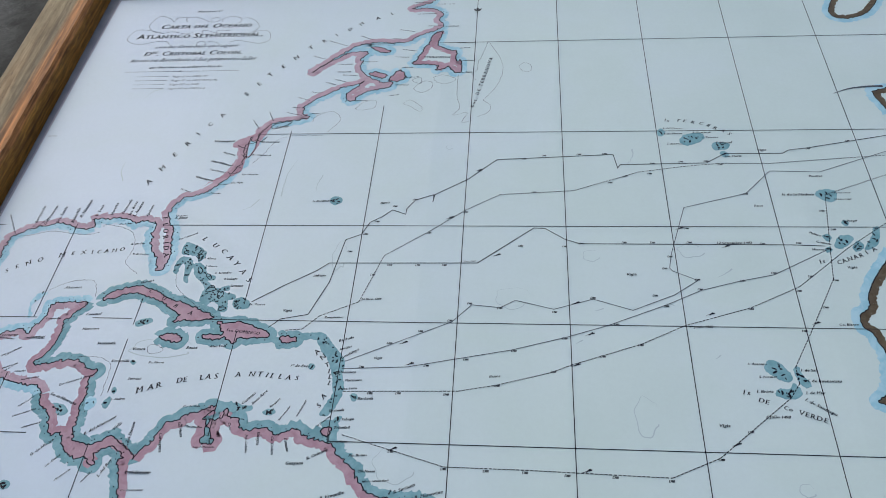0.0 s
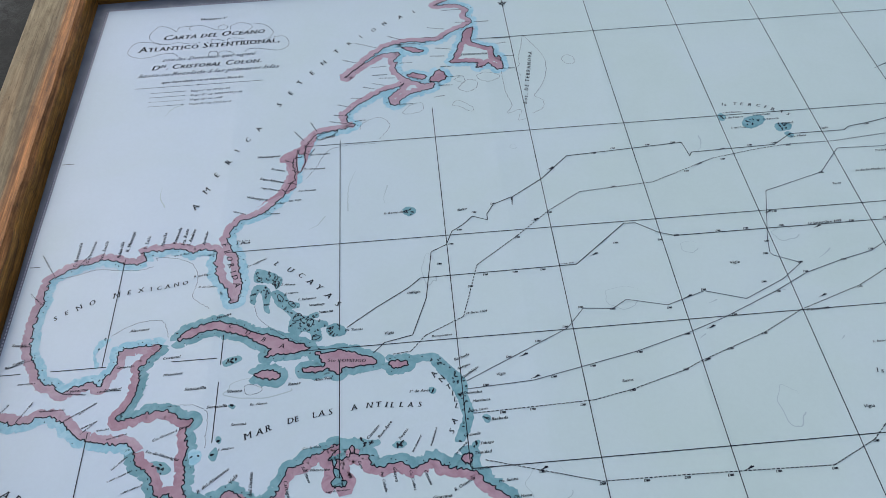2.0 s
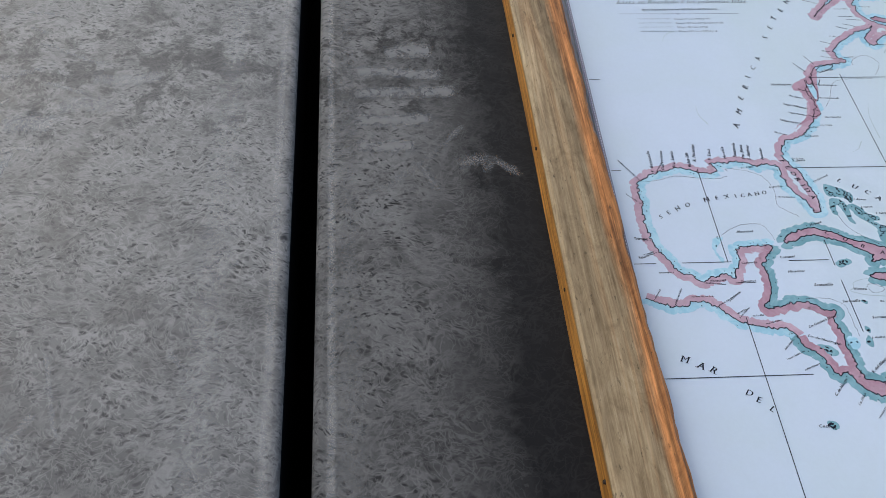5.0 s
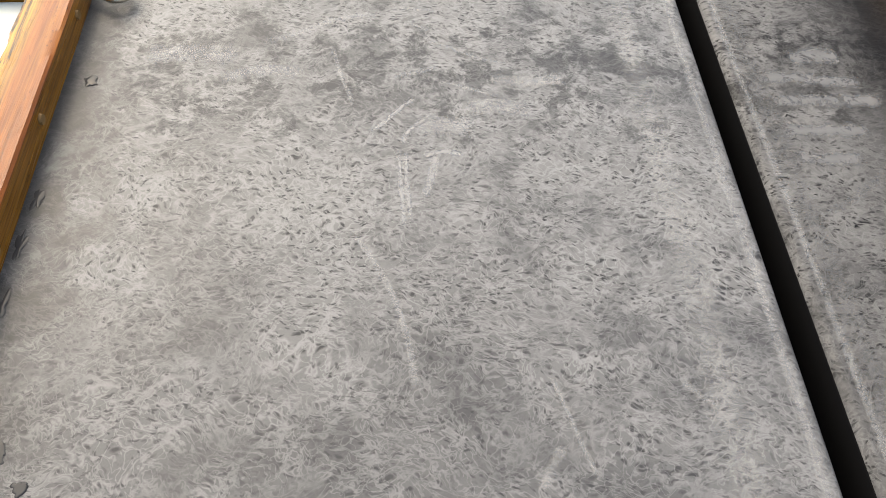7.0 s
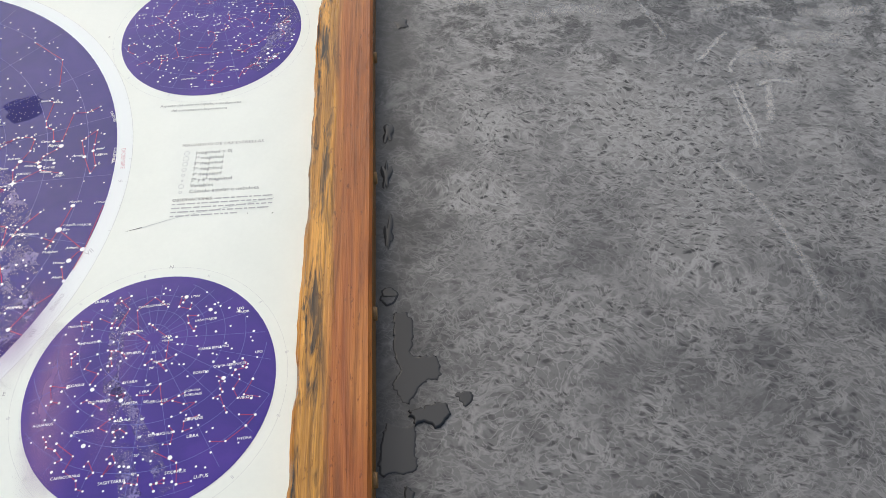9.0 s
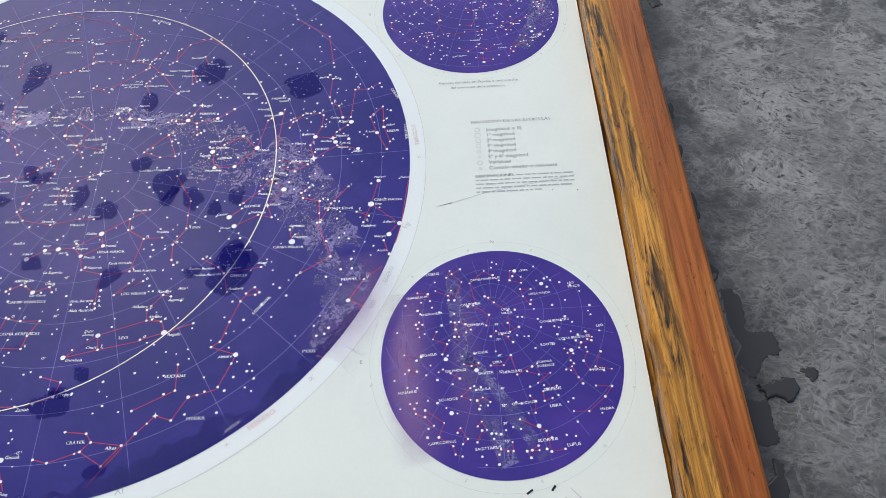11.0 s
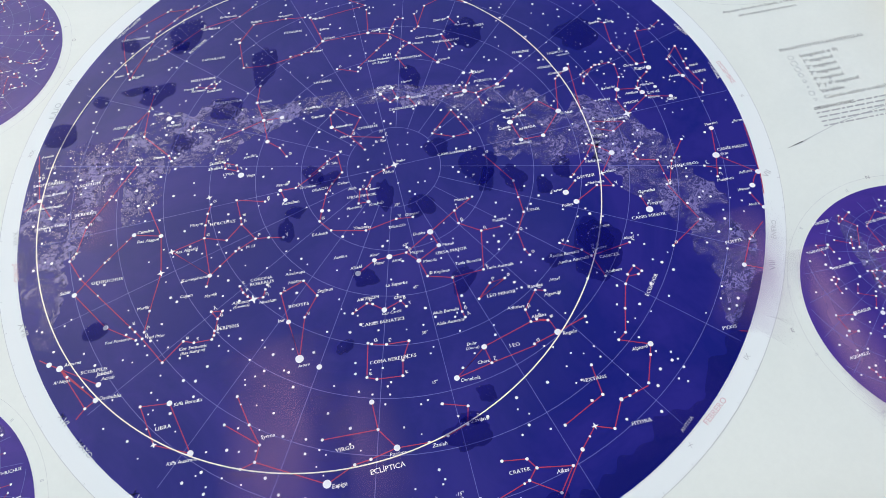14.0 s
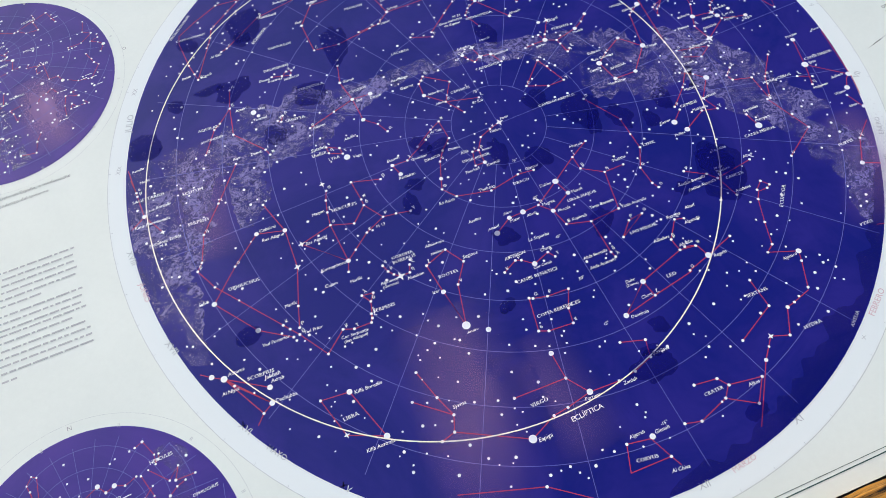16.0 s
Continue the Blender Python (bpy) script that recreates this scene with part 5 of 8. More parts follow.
# pinkish reflections on the buckled laminate, painted on as translucent strips
PINK_REFLECTION = mat("painted_pink_reflection", (0.37, 0.21, 0.45), 0.4, 0.1)
mottle = ramp(PINK_REFLECTION, noise_tex(PINK_REFLECTION, coords(PINK_REFLECTION, (1, 0.3, 1)), 60.0, 3, 0.6), ((0.3, (0.55, 0.55, 0.55)), (0.7, (1, 1, 1))))
fade = node(PINK_REFLECTION, "Attribute", attribute_name="edge_fade", attribute_type='GEOMETRY').outputs["Fac"]
wire(PINK_REFLECTION, math_node(PINK_REFLECTION, 'MULTIPLY', mottle, fade), "Alpha")
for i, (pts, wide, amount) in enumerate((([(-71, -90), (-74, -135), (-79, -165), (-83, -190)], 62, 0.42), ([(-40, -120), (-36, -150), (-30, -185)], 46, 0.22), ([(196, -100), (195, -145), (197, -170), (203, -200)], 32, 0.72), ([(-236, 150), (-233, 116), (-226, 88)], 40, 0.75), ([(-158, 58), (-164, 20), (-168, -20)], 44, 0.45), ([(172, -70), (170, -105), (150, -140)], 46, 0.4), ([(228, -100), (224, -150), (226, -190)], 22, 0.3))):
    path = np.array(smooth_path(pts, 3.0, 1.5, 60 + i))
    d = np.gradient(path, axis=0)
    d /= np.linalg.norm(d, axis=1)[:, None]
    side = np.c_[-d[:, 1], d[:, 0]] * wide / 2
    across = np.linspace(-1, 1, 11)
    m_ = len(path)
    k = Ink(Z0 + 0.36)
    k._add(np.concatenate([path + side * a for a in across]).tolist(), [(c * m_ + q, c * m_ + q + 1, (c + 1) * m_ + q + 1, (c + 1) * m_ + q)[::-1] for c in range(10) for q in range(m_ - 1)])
    strip = k.put("lifted_laminate", PINK_REFLECTION, chart)
    edge_fade = strip.data.attributes.new("edge_fade", 'FLOAT', 'POINT')
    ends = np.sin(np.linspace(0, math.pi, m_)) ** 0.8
    edge_fade.data.foreach_set("value", np.concatenate([amount * (0.5 + 0.5 * math.cos(math.pi * (abs(a) ** (0.7 if a > 0 else 1.4)))) * ends for a in across]).astype(np.float32))


# ---- water on the chart and on the table ----
# The drops' lack of sky haze is put into a navy tint.
WATER = mat("navy_tinted_water", (0.006, 0.006, 0.17), 0.03, 0.05)
bsdf(WATER).inputs["IOR"].default_value = 1.33
bsdf(WATER).inputs["Alpha"].default_value = 0.43


def blob(rx, ry, h, seed, material, rings=7, n=34, rough=0.3):
    bm = bmesh.new()
    rows = []
    for i in range(1, rings + 1):
        t = i / rings
        row = []
        for j in range(n):
            a = 2 * math.pi * j / n
            k = 1 + rough * t * (noise.noise(Vector((math.cos(a) * 1.3, math.sin(a) * 1.3, seed))) + 0.35 * noise.noise(Vector((math.cos(a) * 3.2, math.sin(a) * 3.2, seed + 4))))
            row.append(bm.verts.new((rx * t * k * math.cos(a), ry * t * k * math.sin(a), h * (1 - t ** 2.3))))
        rows.append(row)
    top = bm.verts.new((0, 0, h))
    for j in range(n):
        bm.faces.new((top, rows[0][j], rows[0][(j + 1) % n]))
    for a, b in zip(rows[:-1], rows[1:]):
        for j in range(n):
            bm.faces.new((a[j], b[j], b[(j + 1) % n], a[(j + 1) % n]))
    for f in bm.faces:
        f.smooth = len(f.verts) < 10
    return bm


for i, (x, y, rx, ry) in enumerate(DROPS):
    d = part("water_drop", blob(rx / 880, ry / 880, 0.0006 + 0.00010 * min(rx, ry), i * 2.3, WATER, 9, 48, 0.42), WATER)
    d.matrix_world = chart.matrix_basis @ pose(x / 1000, y / 1000, SHEET_Z + 0.0001, 0, 0, i * 37 % 50 - 25)
    tagged(d, "clear rain drop lying on the star chart", "water drop", "rain drops on the chart")

# a film of water standing along the rim of the large disc
FILM = mat("water_film", (0.006, 0.006, 0.15), 0.04, 0.15)
bsdf(FILM).inputs["Alpha"].default_value = 0.30
rim_water = Ink(Z0 + 1.3)
outer, inner_edge = [], []
for i in range(121):
    a = radians(-93 + 62 * i / 120)
    fade = math.sin(math.pi * i / 120) ** 0.4
    depth = fade * (9 + 9 * noise.noise(Vector((i * 0.07, 3.0, 0))) + 6 * noise.noise(Vector((i * 0.22, 8.0, 0))))
    for row, r in ((outer, R_BIG - 0.4), (inner_edge, R_BIG - 0.6 - max(0.2, depth))):
        row.append((CX + r * math.cos(a), TALL * r * math.sin(a)))
rim_water._add(inner_edge + outer, [(q, q + 121, q + 122, q + 1) for q in range(120)])
rim_water.put("water_film", FILM, chart, "thin dark film of rain water along the disc's edge")

# ---- the map ----
map_frame = picture_frame("picture_frame", -0.2140, 0.2, 0, 0.0, 0.84, -0.29, 0.449, 0.0455, 0.025, MAP_WOOD, 0.0012, "weathered grey-brown wooden frame with orange streaks", 31.0)
sea_map = tagged(new("wall_map"), "old printed Atlantic voyage map with rose and blue coasts", "map")
sea_map.location, sea_map.rotation_euler = (-0.205, 0.56, TOP), (0, 0, radians(-1.4))
backing = tagged(part("backing_board", box(-0.2135, 0.6255, -0.0895, 0.6485, TOP + 0.0003, TOP + 0.003), print_material("pale_grey_board", (0.30, 0.31, 0.35), 0.5, 0, (0.24, 0.25, 0.29), 30.0)), "pale grey backing board inside the wooden frame", "board")
part("sheet", box(0.0012, 0.80, -0.62, 0.0735, 0.0035, SHEET_Z), MAP_PAPER, sea_map)
binding = Ink(Z0 + 0.25)
binding.line([(2.6, -618), (2.6, 72)], 2.6), binding.line([(1.4, 72), (798, 72)], 2.4)
binding.put("binding_tape", print_material("lilac_grey_tape", (0.20, 0.20, 0.26), 0.5, 0), sea_map)
stitch = Ink(Z0 + 0.45)
stitch.dashes([(2.8, -616), (2.8, 71)], 0.9, 1.5, 1.3), stitch.dashes([(4, 72), (796, 72)], 0.8, 1.5, 1.3)
stitch.put("stitching", mat("white_thread", (0.6, 0.6, 0.66), 0.7), sea_map, kind="stuff")

# lines of latitude and longitude
grat = Ink(Z0 + 0.45)
for x, spans in ((69.5, ((-313, -228), (-620, -357))), (142.7, ((-318, -296), (-370, -330), (-620, -405))), (215.9, ((-300, -125), (-398, -322))), (289.1, ((-312, -95), (-398, -312))), (362.3, ((-620, 70),)), (435.5, ((-620, 70),)), (508.7, ((-620, 70),)), (581.9, ((-620, 70),)), (655.1, ((-330, 70),))):
    for y0, y1 in spans:
        grat.line([(x, y0), (x, y1)], 0.52)
for y, spans in ((-9.5, ((258, 290), (330, 790))), (-129, ((5, 14), (188, 790))), (-228.5, ((5, 12), (138, 660))), (-313, ((5, 20), (38, 72), (112, 140), (190, 655))), (-399, ((5, 100), (290, 790)))):
    for x0, x1 in spans:
        grat.line([(x0, y), (x1, y)], 0.52)
grat.put("graticule", BLACK_INK, sea_map, kind="stuff")
place_ink = Ink(Z0 + 0.6)
soft_ink = Ink(Z0 + 0.5)
serial = [0]


def islets(path, side, seed):
    """Dots of small keys strewn off the shore."""
    rr = random.Random(int(seed * 10))
    for i in range(4, len(path) - 4, 5):
        if rr.random() < 0.28:
            (x, y), (x1, y1) = path[i], path[i + 3]
            L = math.hypot(x1 - x, y1 - y) or 1.0
            off = rr.uniform(1.4, 3.8) * side
            place_ink.dot(x - (y1 - y) / L * off, y + (x1 - x) / L * off, rr.uniform(0.22, 0.5), 6)


def coast(name, pts, side):
    serial[0] += 1
    s = serial[0] * 3.1
    path = smooth_path(pts, 0.5, 2.0, s)
    line = Ink(Z0 + 0.5)
    line.line(path, 0.66)
    line.put("coast_line", BLACK_INK, sea_map)
    islets(path, -side, s)
    for sd, mat_, w, z, nm in ((side, PALE_PINK if name in ("mainland_coast", "pacific_coast") else PINK_WASH, 5.2, 0.3, "land_wash"), (-side, TEAL_WASH if name in ("caribbean_coast", "southern_coast") else BLUE_WASH, 5.0, 0.2, "sea_wash")):
        a, b = side_band(path, sd, w, 1.5, s)
        k = Ink(Z0 + z)
        for i in range(len(a) - 1):
            quad = [tuple(a[i]), tuple(a[i + 1]), tuple(b[i + 1]), tuple(b[i])]
            k._add(quad, [(0, 1, 2, 3) if area2(quad) > 0 else (3, 2, 1, 0)])
        k.put(nm, mat_, sea_map)


def island(name, pts):
    serial[0] += 1
    s = serial[0] * 3.1
    path = smooth_path(pts, 0.5, 1.4, s, True)
    sgn = 1 if area2(path) > 0 else -1
    line = Ink(Z0 + 0.5)
    line.line(path, 0.82)
    line.put("island_outline", BLACK_INK, sea_map)
    if name in ("cuba", "hispaniola", "puerto_rico"):
        islets(path, -sgn, s)
    halo = Ink(Z0 + 0.2)
    a, b = side_band(path, -sgn, 4.8, 1.2, s)
    for i in range(len(a) - 1):
        quad = [tuple(a[i]), tuple(a[i + 1]), tuple(b[i + 1]), tuple(b[i])]
        halo._add(quad, [(0, 1, 2, 3) if area2(quad) > 0 else (3, 2, 1, 0)])
    halo.put("sea_wash", TEAL_WASH if name in ("cuba", "hispaniola", "jamaica", "puerto_rico", "trinidad") else BLUE_WASH, sea_map)
    land = Ink(Z0 + 0.3)
    if name == "newfoundland":
        a, b = side_band(path, sgn, 5.0, 1.6, s)
        for i in range(len(a) - 1):
            quad = [tuple(a[i]), tuple(a[i + 1]), tuple(b[i + 1]), tuple(b[i])]
            land._add(quad, [(0, 1, 2, 3) if area2(quad) > 0 else (3, 2, 1, 0)])
    else:
        land.fill(path[:-1])
    land.put("land_wash", PINK_WASH, sea_map)


def shoal(name, pts):
    serial[0] += 1
    rr = random.Random(serial[0])
    path = smooth_path(pts, 0.9, 0.8, serial[0] * 1.9, True)
    k = Ink(Z0 + 0.25)
    k.fill(path[:-1])
    k.put("shoal_wash", TEAL_WASH if "bank" not in name else BLUE_WASH, sea_map)
    isle = Ink(Z0 + 0.5)
    xs, ys = [p[0] for p in path], [p[1] for p in path]

    def within(x, y):
        hit = False
        for (x0, y0), (x1, y1) in zip(path[:-1], path[1:]):
            if (y0 > y) != (y1 > y) and x < (x1 - x0) * (y - y0) / (y1 - y0) + x0:
                hit = not hit
        return hit
    want = max(10, int((max(xs) - min(xs)) * 1.4)) if name == "lucayas" else 44 if name == "antillas" else max(1, int((max(xs) - min(xs)) / 4))
    tries = 0
    while want and tries < 4000:
        tries += 1
        x, y = rr.uniform(min(xs), max(xs)), rr.uniform(min(ys), max(ys))
        if within(x, y) and within(x + 1, y) and within(x - 1, y):
            want -= 1
            a, L, w = rr.uniform(0, 3.14), rr.uniform(0.2, 1.0), rr.uniform(0.2, 0.45)
            ox = [(x + L * math.cos(t) * math.cos(a) - w * math.sin(t) * math.sin(a), y + L * math.cos(t) * math.sin(a) + w * math.sin(t) * math.cos(a)) for t in np.linspace(0, 6.283, 9)]
            isle.line(ox, 0.42)
    if name not in ("lucayas", "antillas") and "bank" not in name:
        for (x0, y0), (x1, y1) in ((path[0], path[len(path) // 2]), (path[len(path) // 4], path[3 * len(path) // 4]))[:1 if max(xs) - min(xs) < 7 else 2]:
            for t in ((0.5,) if max(xs) - min(xs) < 7 else (0.3, 0.68)):
                x, y = x0 + (x1 - x0) * t + rr.uniform(-0.6, 0.6), y0 + (y1 - y0) * t + rr.uniform(-0.6, 0.6)
                a, L, w = rr.uniform(0, 3.14), rr.uniform(0.9, 1.9), rr.uniform(0.45, 0.8)
                isle.fill([(x + L * math.cos(q) * math.cos(a) - w * math.sin(q) * math.sin(a) * (1 + 0.3 * math.sin(3 * q)), y + L * math.cos(q) * math.sin(a) + w * math.sin(q) * math.cos(a)) for q in np.linspace(0, 6.283, 12)[:-1]])
    isle.put("islet", BLACK_INK, sea_map, kind="stuff")


def bank(pts):
    serial[0] += 1
    soft_ink.line(smooth_path(pts, 0.8, 0.7, serial[0]), 0.22)


def africa(pts):
    serial[0] += 1
    path = smooth_path(pts, 0.8, 0.9, serial[0])
    line = Ink(Z0 + 0.5)
    line.line(path, 0.66)
    line.put("coast_line", BLACK_INK, sea_map)
    for sd, mat_, w, z, nm in ((1, BROWN_WASH, 5.0, 0.3, "land_wash"), (-1, BLUE_WASH, 5.5, 0.2, "sea_wash")):
        a, b = side_band(path, sd, w, 1.2, serial[0])
        k = Ink(Z0 + z)
        for i in range(len(a) - 1):
            quad = [tuple(a[i]), tuple(a[i + 1]), tuple(b[i + 1]), tuple(b[i])]
            k._add(quad, [(0, 1, 2, 3) if area2(quad) > 0 else (3, 2, 1, 0)])
        k.put(nm, mat_, sea_map)


def stroke(pts):
    k = Ink(Z0 + 0.6)
    k.line(smooth_path(pts, 1.0, 0.0, 1), 2.6, True)
    k.put("pen_stroke", SOFT_INK, sea_map)


def route(name, kind, pts):
    k = Ink(Z0 + 0.5)
    if kind == 1:
        k.dashes(pts, 0.56, 1.8, 0.8)
    else:
        k.chain(pts, 0.54 if kind == 0 else 0.44)
    k.put("voyage_line", BLACK_INK if kind < 2 else SOFT_INK, sea_map)


ENGRAVED = {"Carta del Oceano": 0.3, "Atlantico Setentrional,": 0.05, "D^n. Cristobal Colon.": 0.25}    # title lines in small capitals, with their slant


def title(rows):
    for text, x, y, length, angle in rows:
        k = Ink(Z0 + 0.6)
        if text in ENGRAVED:
            k.small_caps(text, x, y, length, 0.5, ENGRAVED[text], 0.76, SERIF_BOLD)
        else:
            k.fit(text, x, y, length, 0.5 if abs(angle) < 9 else angle, 0.0, 9.0, SERIF_BOLD)
        k.put("title_line", BLACK_INK, sea_map)


def script(rows):
    for text, x, y, length, angle in rows:
        k = Ink(Z0 + 0.6)
        k.fit(text, x, y, length, 0.5 if abs(angle) < 9 else angle, 0.5, 9.0, SERIF)
        k.put("subtitle_line", SOFT_INK, sea_map)


def caps(rows):
    for text, x, y, length, angle in rows:
        k = Ink(Z0 + 0.6)
        if len(text) == 1:
            near = [r[3] for r in rows if len(r[0]) == 1 and math.hypot(r[1] - x, r[2] - y) < 26]
            k.word(text, x, y, min(6.9, max(4.7, 4.7 + 0.95 * (sum(near) / len(near) - 3.3))), angle, 0.22, 0.0, SERIF_BOLD)
        else:
            k.fit(text, x, y, length, angle, 0.1, 4.6, SERIF_BOLD)
        k.put("map_letter" if len(text) == 1 else "region_name", BLACK_INK, sea_map)


named = []


def places(rows):
    for text, x, y, length, angle in rows:
        if any(text == t and math.hypot(x - a, y - b) < 12 for t, a, b in named):
            continue
        named.append((text, x, y))
        if abs(angle) > 95:
            a = radians(angle)
            x, y, angle = x + length * math.cos(a), y + length * math.sin(a), angle - 180
        k = Ink(Z0 + 0.6)
        k.fit(text, x, y, length, angle, 0.3, 3.5, SERIF_HEAVY)
        k.put("place_name", BLACK_INK, sea_map)


def marks(pts):
    for x, y in pts:
        place_ink.word("D.", x - 2.1, y - 0.7, 2.3, 3, 0.3, 0.0, SERIF_HEAVY)
        for i in range(3):
            place_ink.line([(x - 0.1 + 0.6 * i, y - 0.55), (x + 0.1 + 0.6 * i, y + 0.75)], 0.5)


def arrows(pts):
    for i, (x, y) in enumerate(pts):
        place_ink.line([(x - 3.2, y - 1.0), (x + 2.6, y + 0.9)], 0.9, True)
        place_ink.line([(x - 1.0, y - 0.6), (x + 1.6, y + 1.4)], 0.7)


def coast_names(rows):
    """Names along the shore that are too fine to read: broken bars of their length."""
    rr = random.Random(len(rows) + serial[0])
    for x0, y0, x1, y1 in rows:
        L = math.hypot(x1 - x0, y1 - y0)
        ux, uy = (x1 - x0) / L, (y1 - y0) / L
        at = 0.0
        while at < L - 0.5:
            up = rr.choice((0.42, 0.42, 0.5, 0.75))
            cx, cy = x0 + ux * at, y0 + uy * at
            place_ink.line([(cx + uy * 0.42, cy - ux * 0.42), (cx - uy * up + ux * 0.2, cy + ux * up + uy * 0.2)], 0.3)
            if rr.random() < 0.45:
                h = rr.uniform(-0.4, 0.4)
                place_ink.line([(cx - uy * h, cy + ux * h), (cx - uy * h + ux * 0.6, cy + ux * h + uy * 0.6)], 0.26)
            at += 0.62 if rr.random() > 0.13 else 1.15


coast("mainland_coast", [(104.5,-300.6),(100.8,-299.5),(93.4,-299.5),(87.5,-300.6),(81.7,-301.2),(78.7,-303.2),(78.0,-308.5),(77.3,-313.7),(75.2,-317.9),(71.6,-320.9),(71.6,-325.6),(68.8,-326.6),(66.6,-322.9),(63.1,-323.8),(58.9,-324.5),(54.7,-326.5),(49.1,-328.4),(44.8,-327.0),(44.0,-323.5),(40.4,-323.1),(35.4,-321.1),(32.3,-316.9),(29.8,-311.3),(26.6,-305.6),(23.4,-299.9),(21.1,-292.3),(19.7,-282.8),(20.1,-273.4),(20.0,-267.6),(20.9,-261.8),(21.8,-258.0),(20.8,-249.8),(21.5,-243.8),(24.0,-238.9),(27.8,-237.3),(31.6,-234.7),(37.0,-232.2),(40.8,-230.6),(47.1,-229.2),(53.3,-226.8),(61.3,-227.9),(67.7,-229.8),(72.5,-232.5),(79.6,-232.4),(83.6,-230.7)], 1)
coast("mainland_coast", [(83.6,-230.7),(82.0,-224.0),(79.6,-223.7),(85.2,-221.8),(91.6,-222.0),(101.3,-221.7),(109.3,-223.2),(114.0,-227.1),(120.5,-224.2),(128.5,-225.7),(131.5,-229.3),(131.3,-239.0),(133.7,-246.7),(137.1,-254.4),(139.1,-258.8),(142.1,-262.2),(144.6,-270.7),(148.5,-270.2),(151.0,-258.9),(149.1,-248.2),(146.2,-234.5),(141.6,-225.7),(139.2,-219.9),(139.3,-211.5),(144.6,-200.6),(153.2,-197.7),(161.8,-194.1),(171.3,-183.3),(179.2,-168.9),(182.7,-156.7),(180.6,-146.7),(182.2,-140.3),(186.6,-140.8),(189.9,-131.2),(193.3,-121.4),(200.8,-115.4),(214.9,-112.4),(222.0,-111.2),(227.1,-107.5),(221.2,-104.3),(221.1,-97.9),(219.7,-96.3),(227.0,-88.3),(238.5,-78.6),(250.4,-70.5)], 1)
coast("mainland_coast", [(250.4,-70.5),(262.9,-65.7),(268.0,-62.4),(263.4,-69.1),(256.2,-77.3),(255.9,-85.6),(260.7,-88.9),(265.2,-82.5),(273.0,-76.0),(289.8,-71.4),(293.7,-66.4),(291.1,-63.0),(284.7,-64.5),(272.9,-57.4),(266.4,-50.3),(261.9,-41.4),(264.3,-34.3),(260.7,-32.4),(264.5,-27.1),(267.3,-22.4),(263.6,-19.8),(248.0,-23.0),(231.8,-37.0),(220.2,-49.2),(225.8,-42.2),(235.5,-31.7),(247.4,-19.3),(255.7,-12.1),(271.2,-7.0),(287.5,-8.2),(301.1,-7.2),(309.6,1.3),(322.8,8.5),(330.6,14.0),(331.3,19.8),(327.4,25.9),(330.3,35.8),(323.9,42.1),(320.2,44.3),(301.0,45.1),(319.4,54.6),(321.4,60.4),(318.2,71.6)], 1)
coast("caribbean_coast", [(104.5,-300.6),(102.1,-304.3),(99.1,-307.5),(96.1,-312.5),(93.1,-316.6),(94.4,-322.9),(93.6,-329.7),(92.8,-334.7),(92.0,-339.6),(88.5,-344.1),(88.1,-344.9),(84.1,-347.9),(86.1,-350.8),(94.3,-349.2),(105.4,-346.5),(114.5,-347.3),(123.4,-352.8),(130.1,-354.5),(127.0,-360.2),(128.0,-367.6),(129.0,-374.8),(127.8,-378.4),(129.4,-387.2),(129.5,-394.1),(131.5,-401.7),(135.7,-404.0),(145.8,-405.4),(153.6,-400.1),(160.9,-402.4),(167.5,-408.0),(171.2,-409.5),(174.3,-414.2),(175.1,-409.4),(180.6,-404.3),(184.4,-395.8),(187.4,-389.8),(193.3,-387.9),(201.4,-382.5),(214.7,-377.8),(214.6,-380.4),(209.2,-387.5),(211.6,-387.4),(213.2,-396.6),(211.0,-400.0),(213.5,-403.6)], -1)
coast("caribbean_coast", [(213.5,-403.6),(218.9,-403.1),(219.8,-400.6),(216.4,-396.5),(213.9,-388.2),(221.7,-386.3),(221.8,-380.2),(224.2,-380.2),(226.6,-385.3),(231.2,-386.0),(236.7,-392.6),(249.8,-391.4),(255.1,-394.5),(261.0,-394.8),(265.7,-391.7),(271.5,-392.9),(276.6,-396.4),(280.7,-397.9),(290.3,-400.0),(294.8,-404.7),(299.2,-408.5),(307.0,-416.1),(309.1,-420.6),(313.1,-423.5),(316.8,-429.4),(323.0,-431.0),(331.1,-433.3),(347.7,-432.8),(358.6,-438.3),(363.7,-445.8),(366.5,-454.5),(371.4,-461.6),(371.1,-469.6),(369.7,-476.3),(367.5,-484.7)], -1)
coast("pacific_coast", [(7.6,-340.5),(14.5,-343.8),(22.6,-347.0),(30.5,-347.6),(36.6,-344.7),(44.5,-344.3),(50.9,-347.4),(57.4,-353.7),(65.4,-360.1),(73.2,-363.2),(76.1,-364.3),(87.2,-365.9),(95.2,-366.6),(99.1,-372.0)], 1)
coast("southern_coast", [(99.1,-372.0),(101.2,-379.2),(109.0,-386.0),(112.4,-394.6),(117.2,-400.4),(121.9,-397.7),(125.9,-406.0),(130.5,-411.6),(138.0,-414.6),(144.0,-413.6),(147.6,-419.1),(151.0,-417.4),(148.2,-411.9),(154.6,-407.6),(160.1,-407.4),(166.8,-412.9),(164.4,-415.4),(168.1,-424.0),(170.5,-433.1),(172.5,-438.2),(171.8,-445.9),(172.4,-452.9),(171.9,-467.6)], 1)
